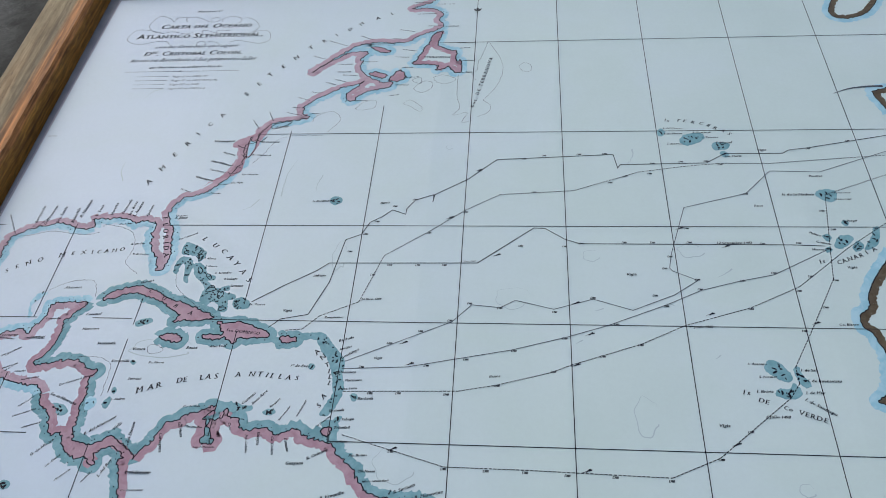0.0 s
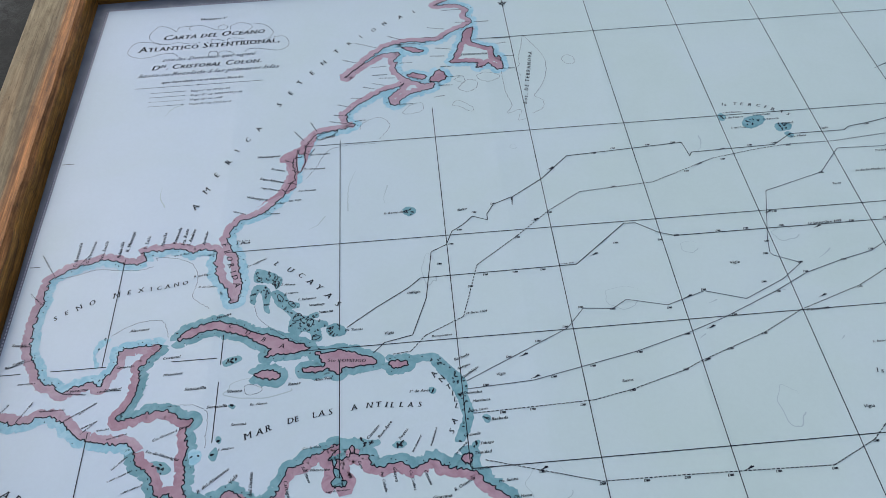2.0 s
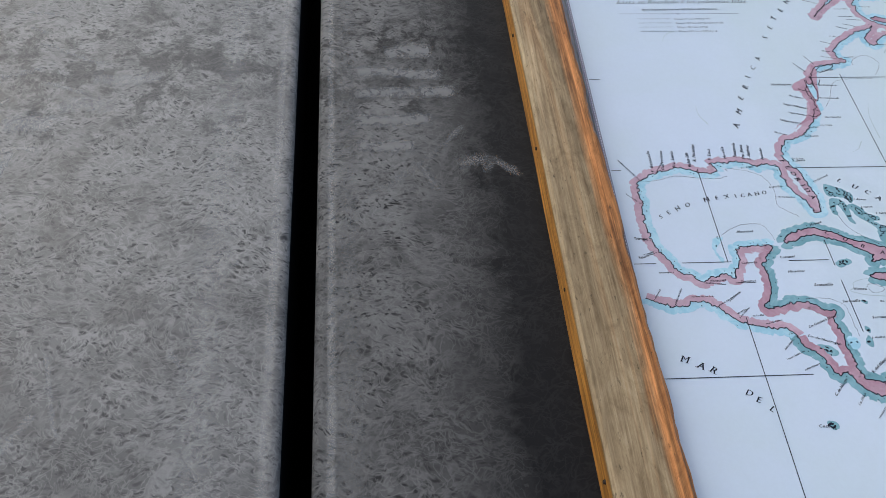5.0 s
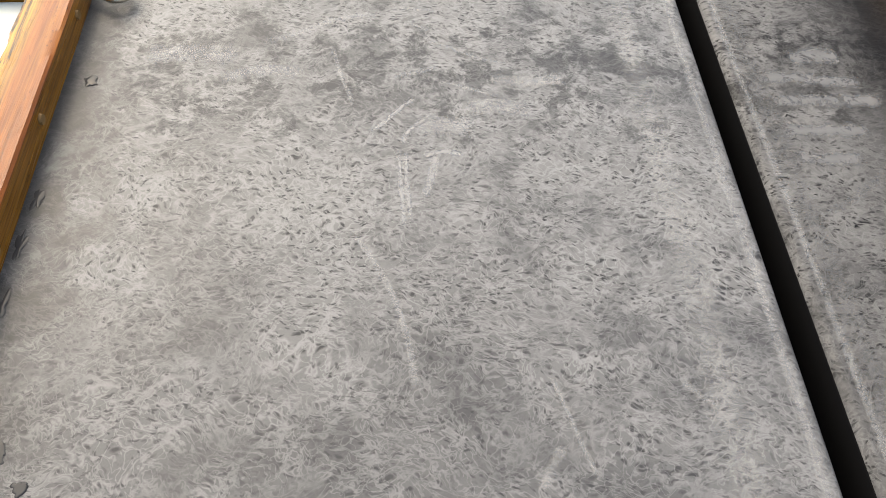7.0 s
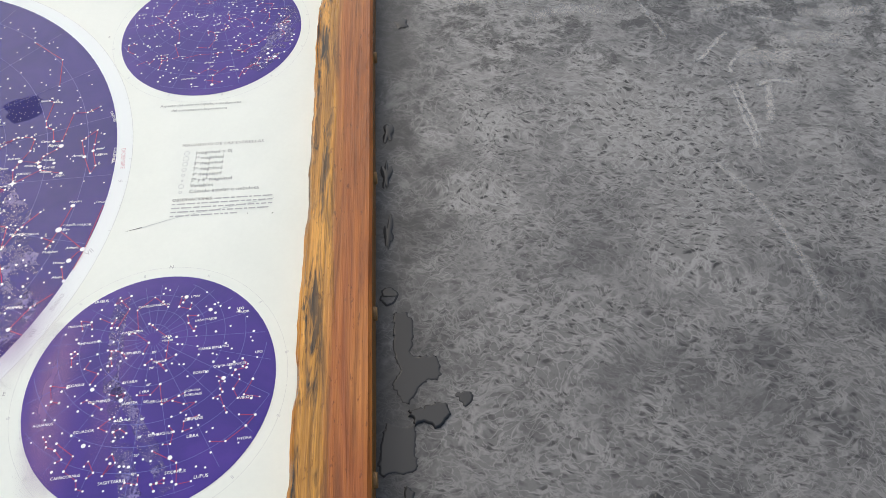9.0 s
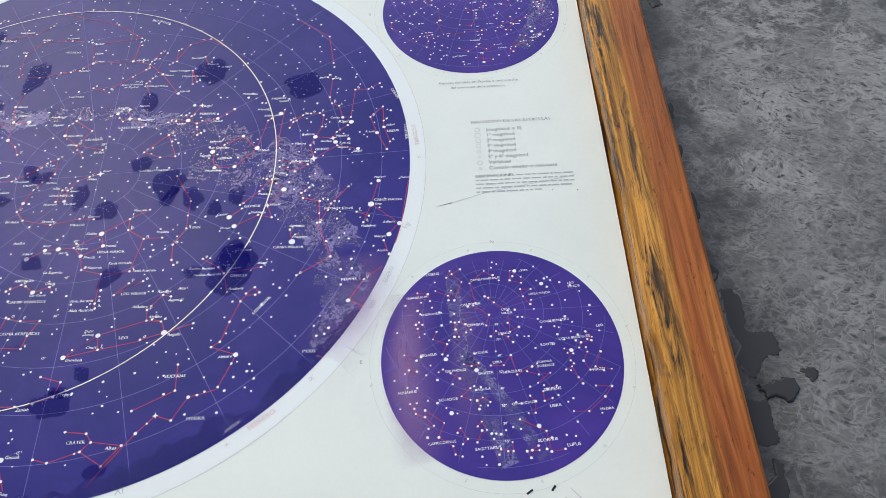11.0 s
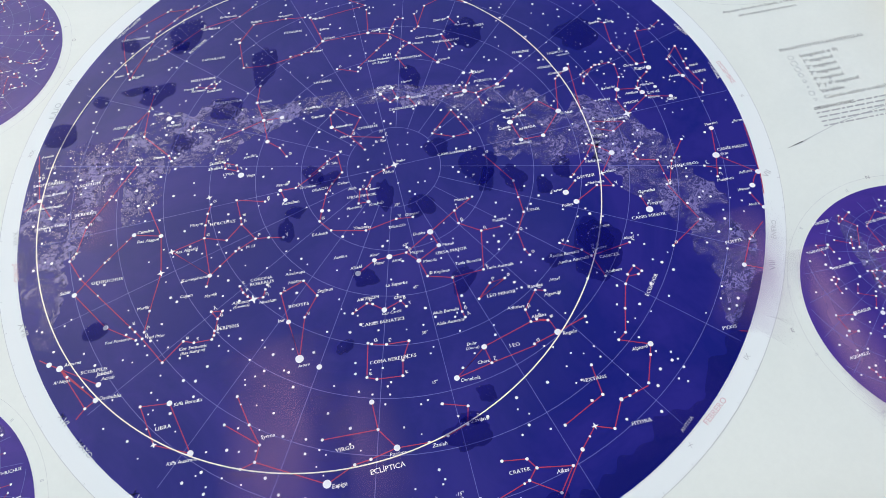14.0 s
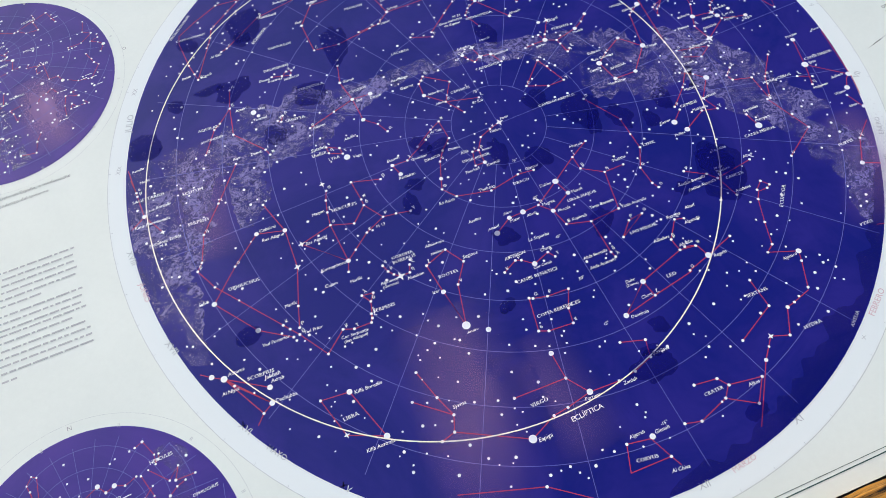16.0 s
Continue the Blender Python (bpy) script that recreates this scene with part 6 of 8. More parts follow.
island("newfoundland", [(331.4,8.2),(323.3,2.7),(320.8,-10.4),(316.7,-15.8),(315.2,-24.9),(312.1,-28.5),(311.5,-33.8),(307.5,-39.1),(317.6,-40.4),(331.0,-42.2),(329.2,-48.4),(335.7,-46.8),(339.9,-43.5),(342.3,-47.0),(347.0,-52.3),(351.2,-50.7),(350.9,-34.9),(347.2,-36.6),(345.8,-31.2),(346.4,-22.2),(340.7,-20.2),(333.7,-16.4),(328.9,-12.5),(329.5,-5.1),(332.2,6.2)])
island("cape_breton", [(298.3,-47.6),(303.7,-58.1),(297.7,-63.1),(289.8,-61.2),(292.4,-54.4)])
island("st_john", [(271.1,-52.2),(277.5,-49.9),(286.8,-54.3),(284.0,-58.4),(274.9,-55.7)])
island("anticosti", [(268.6,-14.4),(276.7,-14.6),(286.5,-20.4),(281.1,-22.8),(272.5,-18.2)])
island("cuba", [(113.9,-297.3),(117.5,-291.8),(127.0,-287.3),(137.6,-285.6),(149.7,-289.2),(160.7,-295.5),(172.7,-299.6),(184.8,-304.7),(196.9,-310.7),(189.0,-314.0),(178.5,-314.1),(170.0,-315.3),(173.0,-310.1),(167.3,-306.0),(162.6,-301.9),(154.1,-297.8),(145.9,-294.7),(137.6,-291.5),(128.9,-292.7),(122.6,-296.1)])
island("hispaniola", [(200.6,-314.8),(206.9,-315.7),(217.0,-314.5),(226.6,-318.4),(236.0,-322.2),(237.7,-326.1),(226.9,-327.3),(218.4,-327.5),(215.9,-331.5),(207.9,-326.7),(204.9,-328.3),(196.4,-328.9),(193.2,-326.6),(197.1,-324.9),(206.6,-324.7),(204.5,-319.8)])
island("jamaica", [(164.0,-327.5),(167.7,-325.1),(174.7,-325.3),(180.4,-328.2),(177.3,-331.2),(169.2,-330.4)])
island("puerto_rico", [(246.1,-326.1),(256.2,-325.9),(257.7,-329.2),(249.6,-330.7)])
island("trinidad", [(285.2,-390.8),(290.2,-389.7),(289.8,-395.1),(285.7,-395.3)])
shoal("lucayas", [(158.3,-251.7),(160.0,-245.1),(165.8,-246.7),(177.1,-253.6),(176.9,-260.2),(173.6,-263.5),(171.3,-259.1),(165.6,-257.2),(159.9,-256.5)])
shoal("lucayas", [(157.1,-272.0),(157.5,-264.0),(159.9,-259.2),(164.8,-258.7),(168.8,-261.3),(171.1,-267.7),(170.1,-275.6),(170.8,-282.6),(167.2,-280.2),(165.4,-271.0),(163.6,-264.7),(161.5,-267.5),(160.9,-274.5)])
shoal("lucayas", [(171.1,-265.7),(175.2,-264.1),(179.9,-267.7),(183.0,-273.1),(189.2,-275.9),(189.1,-279.9),(185.1,-280.4),(192.0,-286.1),(195.1,-286.5),(201.5,-284.3),(202.9,-287.8),(199.6,-289.9),(207.4,-292.2),(207.9,-295.7),(203.9,-297.1),(205.0,-304.8),(198.7,-306.9),(197.5,-301.1),(192.9,-298.7),(189.7,-301.1),(183.6,-298.5),(183.1,-292.8),(184.1,-286.1),(178.0,-279.5),(173.4,-274.0)])
shoal("lucayas", [(207.8,-296.7),(212.7,-294.0),(217.3,-295.9),(220.1,-299.1),(219.0,-303.7),(215.1,-304.1),(210.5,-304.0),(207.6,-300.4)])
bank([(160.9,-274.5),(163,-284),(170,-292),(180,-300),(190,-306),(200,-311)])
for key in ([(160.8,-254.1),(163.2,-252.7),(164.0,-254.5),(162.1,-255.9)], [(171.3,-258.5),(173.8,-256.7),(175.7,-258.0),(174.4,-262.4),(172.9,-260.1)], [(175.1,-269.2),(176.7,-268.0),(179.0,-271.7),(178.1,-274.2),(176.3,-272.3)], [(182.6,-275.1),(184.5,-274.3),(187.3,-277.7),(185.6,-279.0)], [(194.9,-291.3),(196.9,-289.0),(199.3,-291.2),(197.0,-295.4)], [(199.2,-303.2),(203.3,-302.7),(202.7,-304.5),(199.4,-305.3)], [(185.9,-288.9),(188.9,-284.2),(192.7,-287.7),(188.3,-289.9)]):
    shore = Ink(Z0 + 0.5)
    shore.line(smooth_path(key, 0.4, 0.5, key[0][0], True), 0.55)
    shore.put("island_outline", BLACK_INK, sea_map)
# the wide tidewater of the Chesapeake, its inlets and the names along the shore
tide = Ink(Z0 + 0.34)
tide.fill(smooth_path([(195.5,-113.8),(190.3,-124.4),(184.5,-129.2),(173.2,-136.0),(169.9,-142.3),(176.6,-147.1),(178.2,-157.8),(174.2,-171.4),(157.2,-187.8),(166.1,-181.6),(177.7,-176.9),(184.1,-170.1),(184.5,-158.6),(188.4,-152.6),(192.7,-137.1),(197.5,-119.7)], 0.8, 0.9, 8.0, True)[:-1])
tide.put("land_wash", PINK_WASH, sea_map)
for inlet in ([(188.9,-127.0),(189.4,-134.0),(185.2,-137.5),(184.6,-132.0),(183.1,-134.5),(183.1,-145.3),(184.6,-155.5),(186.8,-155.8),(189.7,-146.2),(189.3,-136.7),(192.6,-137.9),(196.6,-132.1)], [(174.9,-141.6),(175.8,-143.8),(183.1,-145.8)], [(197.5,-121.1),(200.1,-117.2),(212.7,-112.6),(212.5,-116.6),(201.7,-122.5),(197.5,-121.1)], [(177.9,-166.8),(184.2,-168.4)], [(173.3,-172.6),(177.2,-175.0),(184.1,-171.4)], [(180.1,-152.9),(184.6,-156.1)]):
    shore = Ink(Z0 + 0.52)
    shore.line(smooth_path(inlet, 0.5, 0.8, inlet[0][1]), 0.6)
    shore.put("coast_line", BLACK_INK, sea_map)
sound = Ink(Z0 + 0.4)
sound.fill([(183.9,-136.5),(188.6,-138),(189.0,-146),(186.4,-154.5),(184.9,-154.5),(183.8,-145)])
sound.put("sea_wash", BLUE_WASH, sea_map)
shoal("antillas", [(257.4,-323.3),(269.1,-322.1),(275.9,-322.9),(283.1,-331.6),(288.1,-337.2),(292.5,-344.6),(292.2,-353.8),(294.1,-361.0),(293.6,-368.1),(290.9,-376.8),(287.1,-382.0),(281.6,-382.2),(283.1,-377.0),(287.2,-368.2),(286.9,-361.2),(284.7,-352.2),(280.8,-343.0),(275.7,-336.5),(270.1,-327.9),(261.7,-328.1)])
shoal("curazao", [(223.7,-374.1),(232.4,-376.5),(238.9,-377.2),(238.1,-380.7),(231.0,-380.9),(225.0,-379.3)])
shoal("roques", [(246.1,-380.4),(249.7,-378.6),(253.9,-379.9),(253.6,-382.3),(248.2,-382.9)])
shoal("tobago", [(291.0,-385.1),(293.7,-382.2),(296.2,-383.3),(293.0,-387.9)])
shoal("barbada", [(298.6,-367.7),(302.4,-366.7),(304.1,-369.8),(300.9,-372.3)])
shoal("aves", [(269.1,-346.6),(271.8,-346.0),(273.5,-348.4),(272.0,-350.6),(269.5,-349.6)])
shoal("bermuda", [(260.3,-201.4),(266.5,-199.0),(269.8,-203.7),(266.1,-207.8),(262.0,-206.6)])
shoal("isla_pinos", [(143.6,-315.8),(151.5,-312.5),(156.0,-314.5),(153.0,-317.2),(146.2,-319.4)])
shoal("terceras_w", [(509.6,-129.3),(512.1,-126.1),(515.3,-129.4),(513.3,-134.7),(509.7,-134.7)])
shoal("terceras_c", [(525.5,-138.0),(531.4,-132.7),(541.9,-131.9),(544.4,-136.7),(538.4,-142.8),(529.7,-145.8),(525.6,-142.7)])
shoal("terceras_m", [(549.1,-144.5),(551.9,-142.3),(561.0,-143.1),(560.1,-149.2),(551.5,-151.5),(548.8,-149.1)])
shoal("terceras_s", [(553.3,-153.7),(556.5,-152.2),(560.0,-155.8),(556.4,-159.4)])
shoal("madera", [(613.1,-197.0),(616.9,-192.9),(627.2,-193.4),(627.3,-201.0),(622.5,-205.3),(615.0,-201.0)])
shoal("salvage", [(624.4,-224.6),(626.9,-222.1),(629.9,-224.6),(627.0,-227.7)])
shoal("palma", [(609.1,-237.3),(613.0,-234.3),(614.8,-238.5),(612.2,-241.7)])
shoal("hierro", [(608.4,-248.3),(611.5,-246.4),(613.5,-249.5),(609.1,-251.5)])
shoal("tenerife", [(615.1,-244.6),(619.6,-237.2),(627.1,-235.9),(628.9,-239.7),(620.8,-247.0),(616.2,-247.6)])
shoal("canaria", [(626.9,-245.8),(631.3,-240.9),(634.3,-244.5),(631.8,-249.4),(627.3,-249.9)])
shoal("lanzarote", [(633.9,-248.2),(641.3,-237.1),(644.0,-230.1),(648.1,-228.3),(646.0,-239.6),(640.5,-246.9)])
shoal("verde_n", [(553.1,-338.4),(556.2,-336.7),(561.2,-339.1),(566.4,-347.1),(565.6,-351.1),(561.4,-352.0),(551.9,-345.0)])
shoal("verde_e", [(568.8,-342.2),(571.7,-341.3),(573.2,-346.9),(576.5,-353.2),(573.8,-356.4),(570.5,-353.4),(568.4,-347.0)])
shoal("verde_s", [(554.4,-360.1),(557.7,-356.8),(563.1,-356.7),(566.6,-352.7),(569.8,-356.5),(569.4,-361.5),(563.0,-363.7),(556.7,-362.3)])
shoal("lake", [(107.3,-379.5),(112.3,-378.4),(118.3,-380.2),(121.4,-384.1),(118.5,-387.2),(113.4,-385.3),(108.4,-383.5)])
shoal("andres", [(141.6,-378.9),(144.1,-372.6),(146.5,-374.7),(145.5,-381.5)])
shoal("serranilla", [(150.0,-347.4),(151.1,-345.5),(154.3,-347.3),(152.8,-349.3)])
shoal("providencia", [(144.5,-368.1),(146.1,-366.2),(148.5,-368.5),(146.8,-370.8)])
shoal("coco", [(97.1,-431.1),(99.6,-429.5),(103.5,-431.2),(103.5,-434.8),(99.8,-435.4)])
shoal("malpelo", [(141.1,-443.8),(144.3,-442.6),(145.9,-446.0),(142.6,-447.8)])
shoal("yucatan_bank", [(62.6,-297.5),(65.5,-292.3),(71.4,-292.1),(68.5,-296.4),(64.9,-301.4),(64.2,-305.0),(67.2,-310.7),(65.8,-314.1),(62.5,-304.7)])
shoal("honduras_bank", [(129.8,-374.8),(133.3,-372.9),(137.9,-376.4),(135.7,-381.8),(131.6,-381.9)])
bank([(373.8,-8.4),(379.8,-21.4),(385.6,-35.9),(387.6,-49.9),(384.1,-66.8),(378.0,-79.8),(372.1,-89.4),(378.1,-95.9),(375.7,-105.2),(367.6,-109.7)])
bank([(373.8,-8.4),(369.9,-24.7),(366.0,-38.9),(365.3,-49.3),(361.2,-54.4),(364.7,-63.0)])
bank([(349.3,-55.8),(349.7,-82.5),(352.7,-98.6),(347.6,-107.9),(359.2,-104.9),(355.6,-116.6),(363.7,-114.3)])
bank([(401.3,-45.1),(406.3,-40.0),(411.7,-44.3),(410.6,-52.2),(404.2,-51.0),(401.3,-45.1)])
bank([(309.5,-61.7),(316.9,-58.4),(318.0,-65.9),(313.1,-65.1),(309.5,-61.7)])
bank([(311.7,-73.5),(319.5,-63.6),(327.2,-65.5),(326.8,-73.8),(318.6,-78.6),(311.7,-73.5)])
bank([(305.0,-93.0),(310.9,-88.2),(321.3,-98.0),(319.6,-102.7),(311.6,-96.3),(305.0,-93.0)])
bank([(265.2,-98.6),(270.6,-90.7),(280.9,-87.7),(281.0,-97.3),(269.7,-100.3),(265.2,-98.6)])
bank([(231.4,-113.9),(233.5,-107.6),(246.4,-101.5),(254.7,-111.1),(249.6,-121.8),(246.1,-126.3)])
bank([(327.8,-58.7),(336.3,-55.5),(347.4,-60.9),(339.2,-67.4),(330.3,-63.9),(327.8,-58.7)])
bank([(91.6,-231.1),(91.7,-228.6),(102.0,-229.8),(115.9,-236.0),(121.2,-249.4),(119.3,-261.2),(120.5,-265.9),(131.4,-274.9)])
bank([(71.4,-290.2),(78.0,-285.7),(89.4,-281.1),(101.8,-281.6),(105.9,-288.6),(107.7,-295.2)])
bank([(24.1,-240.0),(38.0,-238.6),(52.0,-234.8),(69.3,-237.4),(81.9,-238.0),(89.9,-235.8)])
bank([(113.4,-344.4),(127.2,-344.1),(137.5,-349.6),(138.6,-361.8),(139.1,-372.8)])
bank([(191.0,-163.1),(197.3,-154.0),(209.7,-133.5),(242.7,-130.8)])
bank([(158.3,-335.6),(162.0,-333.6),(169.7,-337.3),(165.8,-340.3),(160.7,-340.4),(158.3,-335.6)])
africa([(651.3,-248.2),(643.5,-260.3),(634.5,-272.0),(626.5,-286.3),(624.5,-296.4),(617.2,-302.8),(617.3,-310.8),(621.5,-315.9),(623.3,-324.4),(625.2,-329.4),(623.8,-342.5),(619.8,-356.8),(612.3,-363.2),(614.2,-365.4),(618.2,-367.5)])
africa([(708.5,-76.4),(685.1,-83.0),(681.7,-87.8),(684.8,-100.2),(688.3,-110.3)])
africa([(687.9,56.6),(675.0,30.5),(676.3,17.5),(687.5,14.6),(703.2,20.8),(714.1,33.2),(727.9,59.3)])
stroke([(651.8,-86.5),(664.0,-81.1),(677.6,-78.6),(691.6,-78.2)])
route("outward_1492", 0, [(608.9,-245.7),(586.9,-244.8),(444.5,-244.7),(434.5,-240.7),(420.8,-230.7),(412.8,-230.2),(373.7,-262.6),(269.3,-263.6),(261.2,-270.7),(239.6,-284.4),(220.5,-298.1)])
route("return_1493", 0, [(236.7,-318.7),(243.8,-311.7),(261.7,-307.8),(272.0,-280.5),(272.4,-278.1),(277.9,-242.1),(288.8,-236.7),(293.6,-225.2),(301.4,-220.2),(309.0,-212.9),(319.2,-217.3),(319.5,-211.7),(325.0,-203.1),(338.6,-197.4),(338.3,-204.9),(339.4,-197.4),(363.3,-181.5),(385.1,-160.2),(473.6,-155.2),(476.0,-170.0),(478.3,-166.3),(541.8,-164.9),(557.0,-154.7),(599.1,-155.0),(603.9,-151.4),(618.7,-149.1),(678.4,-136.0)])
route("return_1504", 1, [(248.7,-320.7),(259.9,-319.6),(269.6,-309.0),(294.8,-297.0),(307.6,-256.6),(338.0,-233.7),(362.7,-213.4),(388.0,-197.4),(442.2,-193.5),(491.1,-174.3),(524.8,-168.5),(550.0,-165.6),(586.8,-165.8),(672.5,-157.5)])
route("second_1493", 2, [(290.9,-349.1),(332.3,-346.9),(360.6,-340.9),(397.9,-333.0),(431.9,-323.0),(459.2,-313.4),(498.4,-296.3),(521.5,-284.5),(548.1,-276.3),(570.8,-270.8),(612.1,-247.6)])
route("return_1496", 2, [(292.0,-343.7),(323.2,-329.0),(358.9,-312.0),(371.3,-298.2),(390.1,-300.2),(400.1,-294.1),(425.3,-301.0),(451.3,-292.4),(476.3,-301.1),(504.7,-288.0),(520.8,-276.1),(505.2,-268.2),(503.6,-265.8),(506.1,-253.4),(519.7,-210.4),(565.2,-196.5),(586.1,-173.6),(621.1,-174.9),(673.7,-153.3)])
route("fourth_1502", 1, [(294.1,-365.3),(365.4,-363.4),(389.5,-358.5),(422.5,-348.9),(434.8,-343.4),(479.3,-327.1),(507.1,-312.9),(551.6,-297.7),(585.0,-280.5),(623.1,-247.6),(654.2,-224.6)])
route("third_1498", 1, [(297.7,-394.6),(359.9,-412.9),(406.8,-413.3),(488.4,-415.2),(516.3,-402.5),(562.9,-362.9),(569.7,-353.2),(569.9,-341.5),(584.2,-316.6),(607.7,-274.1),(611.0,-252.6),(619.9,-197.7),(666.9,-178.0)])
title([('Numero 1º',90.2,46.4,24.0,0),('Carta del Oceano',59.2,20.4,89.8,-1),('Atlantico Setentrional,',41.1,5.1,122.1,-1),('D^n. Cristobal Colon.',55.6,-21.2,93.5,-1),('que descubrio en el Nuevo Mundo.',67.0,-39.9,69.3,-1)])
script([('con las Derrotas que siguió',63.0,-10.0,79.7,0),('hasta su Recalada á las primeras Islas',45.7,-30.2,118.5,-1),('Viage Iº en 1492 y 93.',92.2,-53.1,32.9,0),('Viage IIº en 1493,94,95 y 96.',92.4,-58.8,43.4,0),('Viage IIIº en 1498.',92.4,-64.3,27.6,0),('Viage IVº en 1502,3 y 4.',92.5,-69.9,34.7,0)])
caps([('A',112.2,-186.9,6.0,58),('M',118.5,-171.9,6.0,58)])
caps([('A',153.0,-108.0,4.9,66),('C',145.2,-119.8,4.9,62),('I',138.7,-129.6,4.5,72),('R',132.1,-143.1,5.9,60),('E',124.7,-155.7,6.3,56),('S',167.7,-80.5,7.7,59),('E',175.9,-67.2,6.1,56),('T',183.4,-54.6,6.2,64),('E',192.3,-43.2,6.4,46),('N',201.1,-31.5,6.9,46),('T',212.7,-16.4,4.8,50),('R',223.4,-6.2,5.9,48),('I',234.4,3.0,2.5,50),('O',244.4,10.4,4.9,44),('N',254.6,18.7,6.3,53),('A',268.2,27.3,4.7,35),('L',281.7,34.8,4.0,35),('S',32.0,-274.9,2.9,35),('E',38.2,-271.3,3.3,35),('N',45.0,-268.5,4.0,37),('O',52.8,-265.4,3.6,34),('M',66.7,-260.5,6.5,15)])
caps([('E',75.6,-258.1,3.5,13),('X',82.9,-257.3,3.6,16),('I',90.6,-256.8,1.7,17),('C',94.8,-256.7,3.6,14),('A',100.2,-255.7,4.0,13),('N',105.8,-255.2,3.6,16),('O',111.3,-254.2,3.1,13),('L',170.8,-242.3,3.9,-38),('U',179.6,-248.3,4.3,-36),('C',187.4,-253.2,4.1,-43),('A',193.6,-259.4,4.7,-40),('Y',199.5,-264.7,4.8,-41),('A',205.7,-271.9,4.9,-43),('S',212.2,-279.6,4.0,-40),('F',134.3,-220.9,4.2,-63),('L',136.2,-227.2,4.2,-63),('O',137.9,-232.7,4.9,-64),('R',139.8,-239.1,4.6,-64),('I',142.1,-245.6,2.6,-65),('D',143.2,-249.2,4.7,-67),('A',145.2,-255.9,5.1,-63),('C',144.7,-290.8,2.5,-18)])
caps([('U',155.6,-296.7,3.3,-21),('B',166.1,-302.9,3.0,-23),('A',178.0,-309.0,3.3,-14),('Sto DOMINGO',208.5,-322.3,23.8,-6),('M',161.2,-370.4,6.8,21),('A',168.1,-368.0,4.3,16),('R',173.3,-366.4,4.0,22),('D',185.5,-362.5,3.9,15),('E',189.8,-361.5,3.3,18),('L',200.2,-359.9,2.9,16),('A',203.7,-359.1,4.5,10),('S',209.5,-358.6,3.5,13),('A',223.0,-357.0,5.3,12),('N',231.3,-356.2,4.7,1),('T',237.0,-356.1,3.6,2),('I',242.4,-356.5,1.6,-7),('L',245.4,-357.0,3.7,-5),('L',250.7,-357.2,3.7,-5),('A',255.7,-357.8,4.6,-4),('S',261.8,-358.1,3.0,-4),('A',273.2,-339.6,3.6,58),('N',277.1,-343.6,3.1,48)])
caps([('T',280.4,-348.8,2.8,32),('I',282.4,-352.8,2.2,10),('L',283.0,-356.8,2.6,2),('L',283.2,-361.0,2.8,-8),('A',282.6,-371.6,3.3,55),('S',281.1,-377.4,3.2,60),('Is',515.8,-117.7,4.6,-14),('T',524.7,-117.9,2.6,-16),('E',529.9,-118.6,3.3,-18),('R',535.7,-120.0,3.6,-21),('C',541.7,-121.4,3.3,-23),('E',547.3,-123.4,2.8,-35),('R',551.7,-126.6,3.4,-30),('A',557.0,-128.9,3.1,-48),('S',561.5,-133.1,3.1,-45),('Is',602.4,-261.0,4.4,12),('C',613.7,-261.9,2.7,22),('A',617.2,-260.7,2.7,27),('N',620.9,-259.0,3.4,21),('A',625.4,-257.3,3.0,27),('R',629.3,-255.8,3.5,27),('I',634.5,-252.9,2.1,35)])
caps([('A',639.2,-250.5,3.0,34),('Is',535.5,-361.0,5.6,-10),('DE',543.4,-365.8,6.5,-19),('Co',557.0,-370.4,5.3,-19),('VERDE',564.9,-373.5,16.4,-20),('TERRANOVA',317.3,-31.1,23.6,-2),('Bos. DE TERRANOVA',364.5,-98.8,68.8,78),('M',18.7,-387.3,7.2,-17),('A',28.0,-391.7,5.6,-27),('R',35.1,-394.5,5.3,-36),('D',53.1,-410.8,4.7,-25),('E',58.3,-415.8,4.8,-24),('L',64.7,-421.4,4.2,-40),('M',263.3,-464.3,7.2,8),('E',274.7,-464.4,4.8,7),('R',283.2,-464.8,5.5,6),('I',292.8,-464.1,2.2,3),('D',297.9,-464.7,7.0,3),('I',310.3,-464.9,1.9,3),('O',316.4,-465.3,5.8,6),('N',325.7,-465.5,6.5,4),('A',334.3,-465.9,5.9,6)])
caps([('L',342.7,-466.2,4.9,8)])
places([('Lago Albemar',156.4,-160.5,19.5,-18),('Lago Pamlico',157.6,-170.1,14.8,-16),('Wilmington',148.0,-178.6,16,-15),('Charleston',139.4,-191.4,10,-20),('Co. Hateras',185.4,-176.3,13.2,1),('Co. Vigia',178.7,-185.4,9.5,3),('Co. Fear',168.6,-186.8,8,0),('Co. Roman',162.0,-196.6,11.2,1),('Co. Cañaveral',153.4,-243.5,14.4,27),('S. Juan',143.9,-222.1,10,1),('I. Abaco',177.2,-260.7,9,-4)])
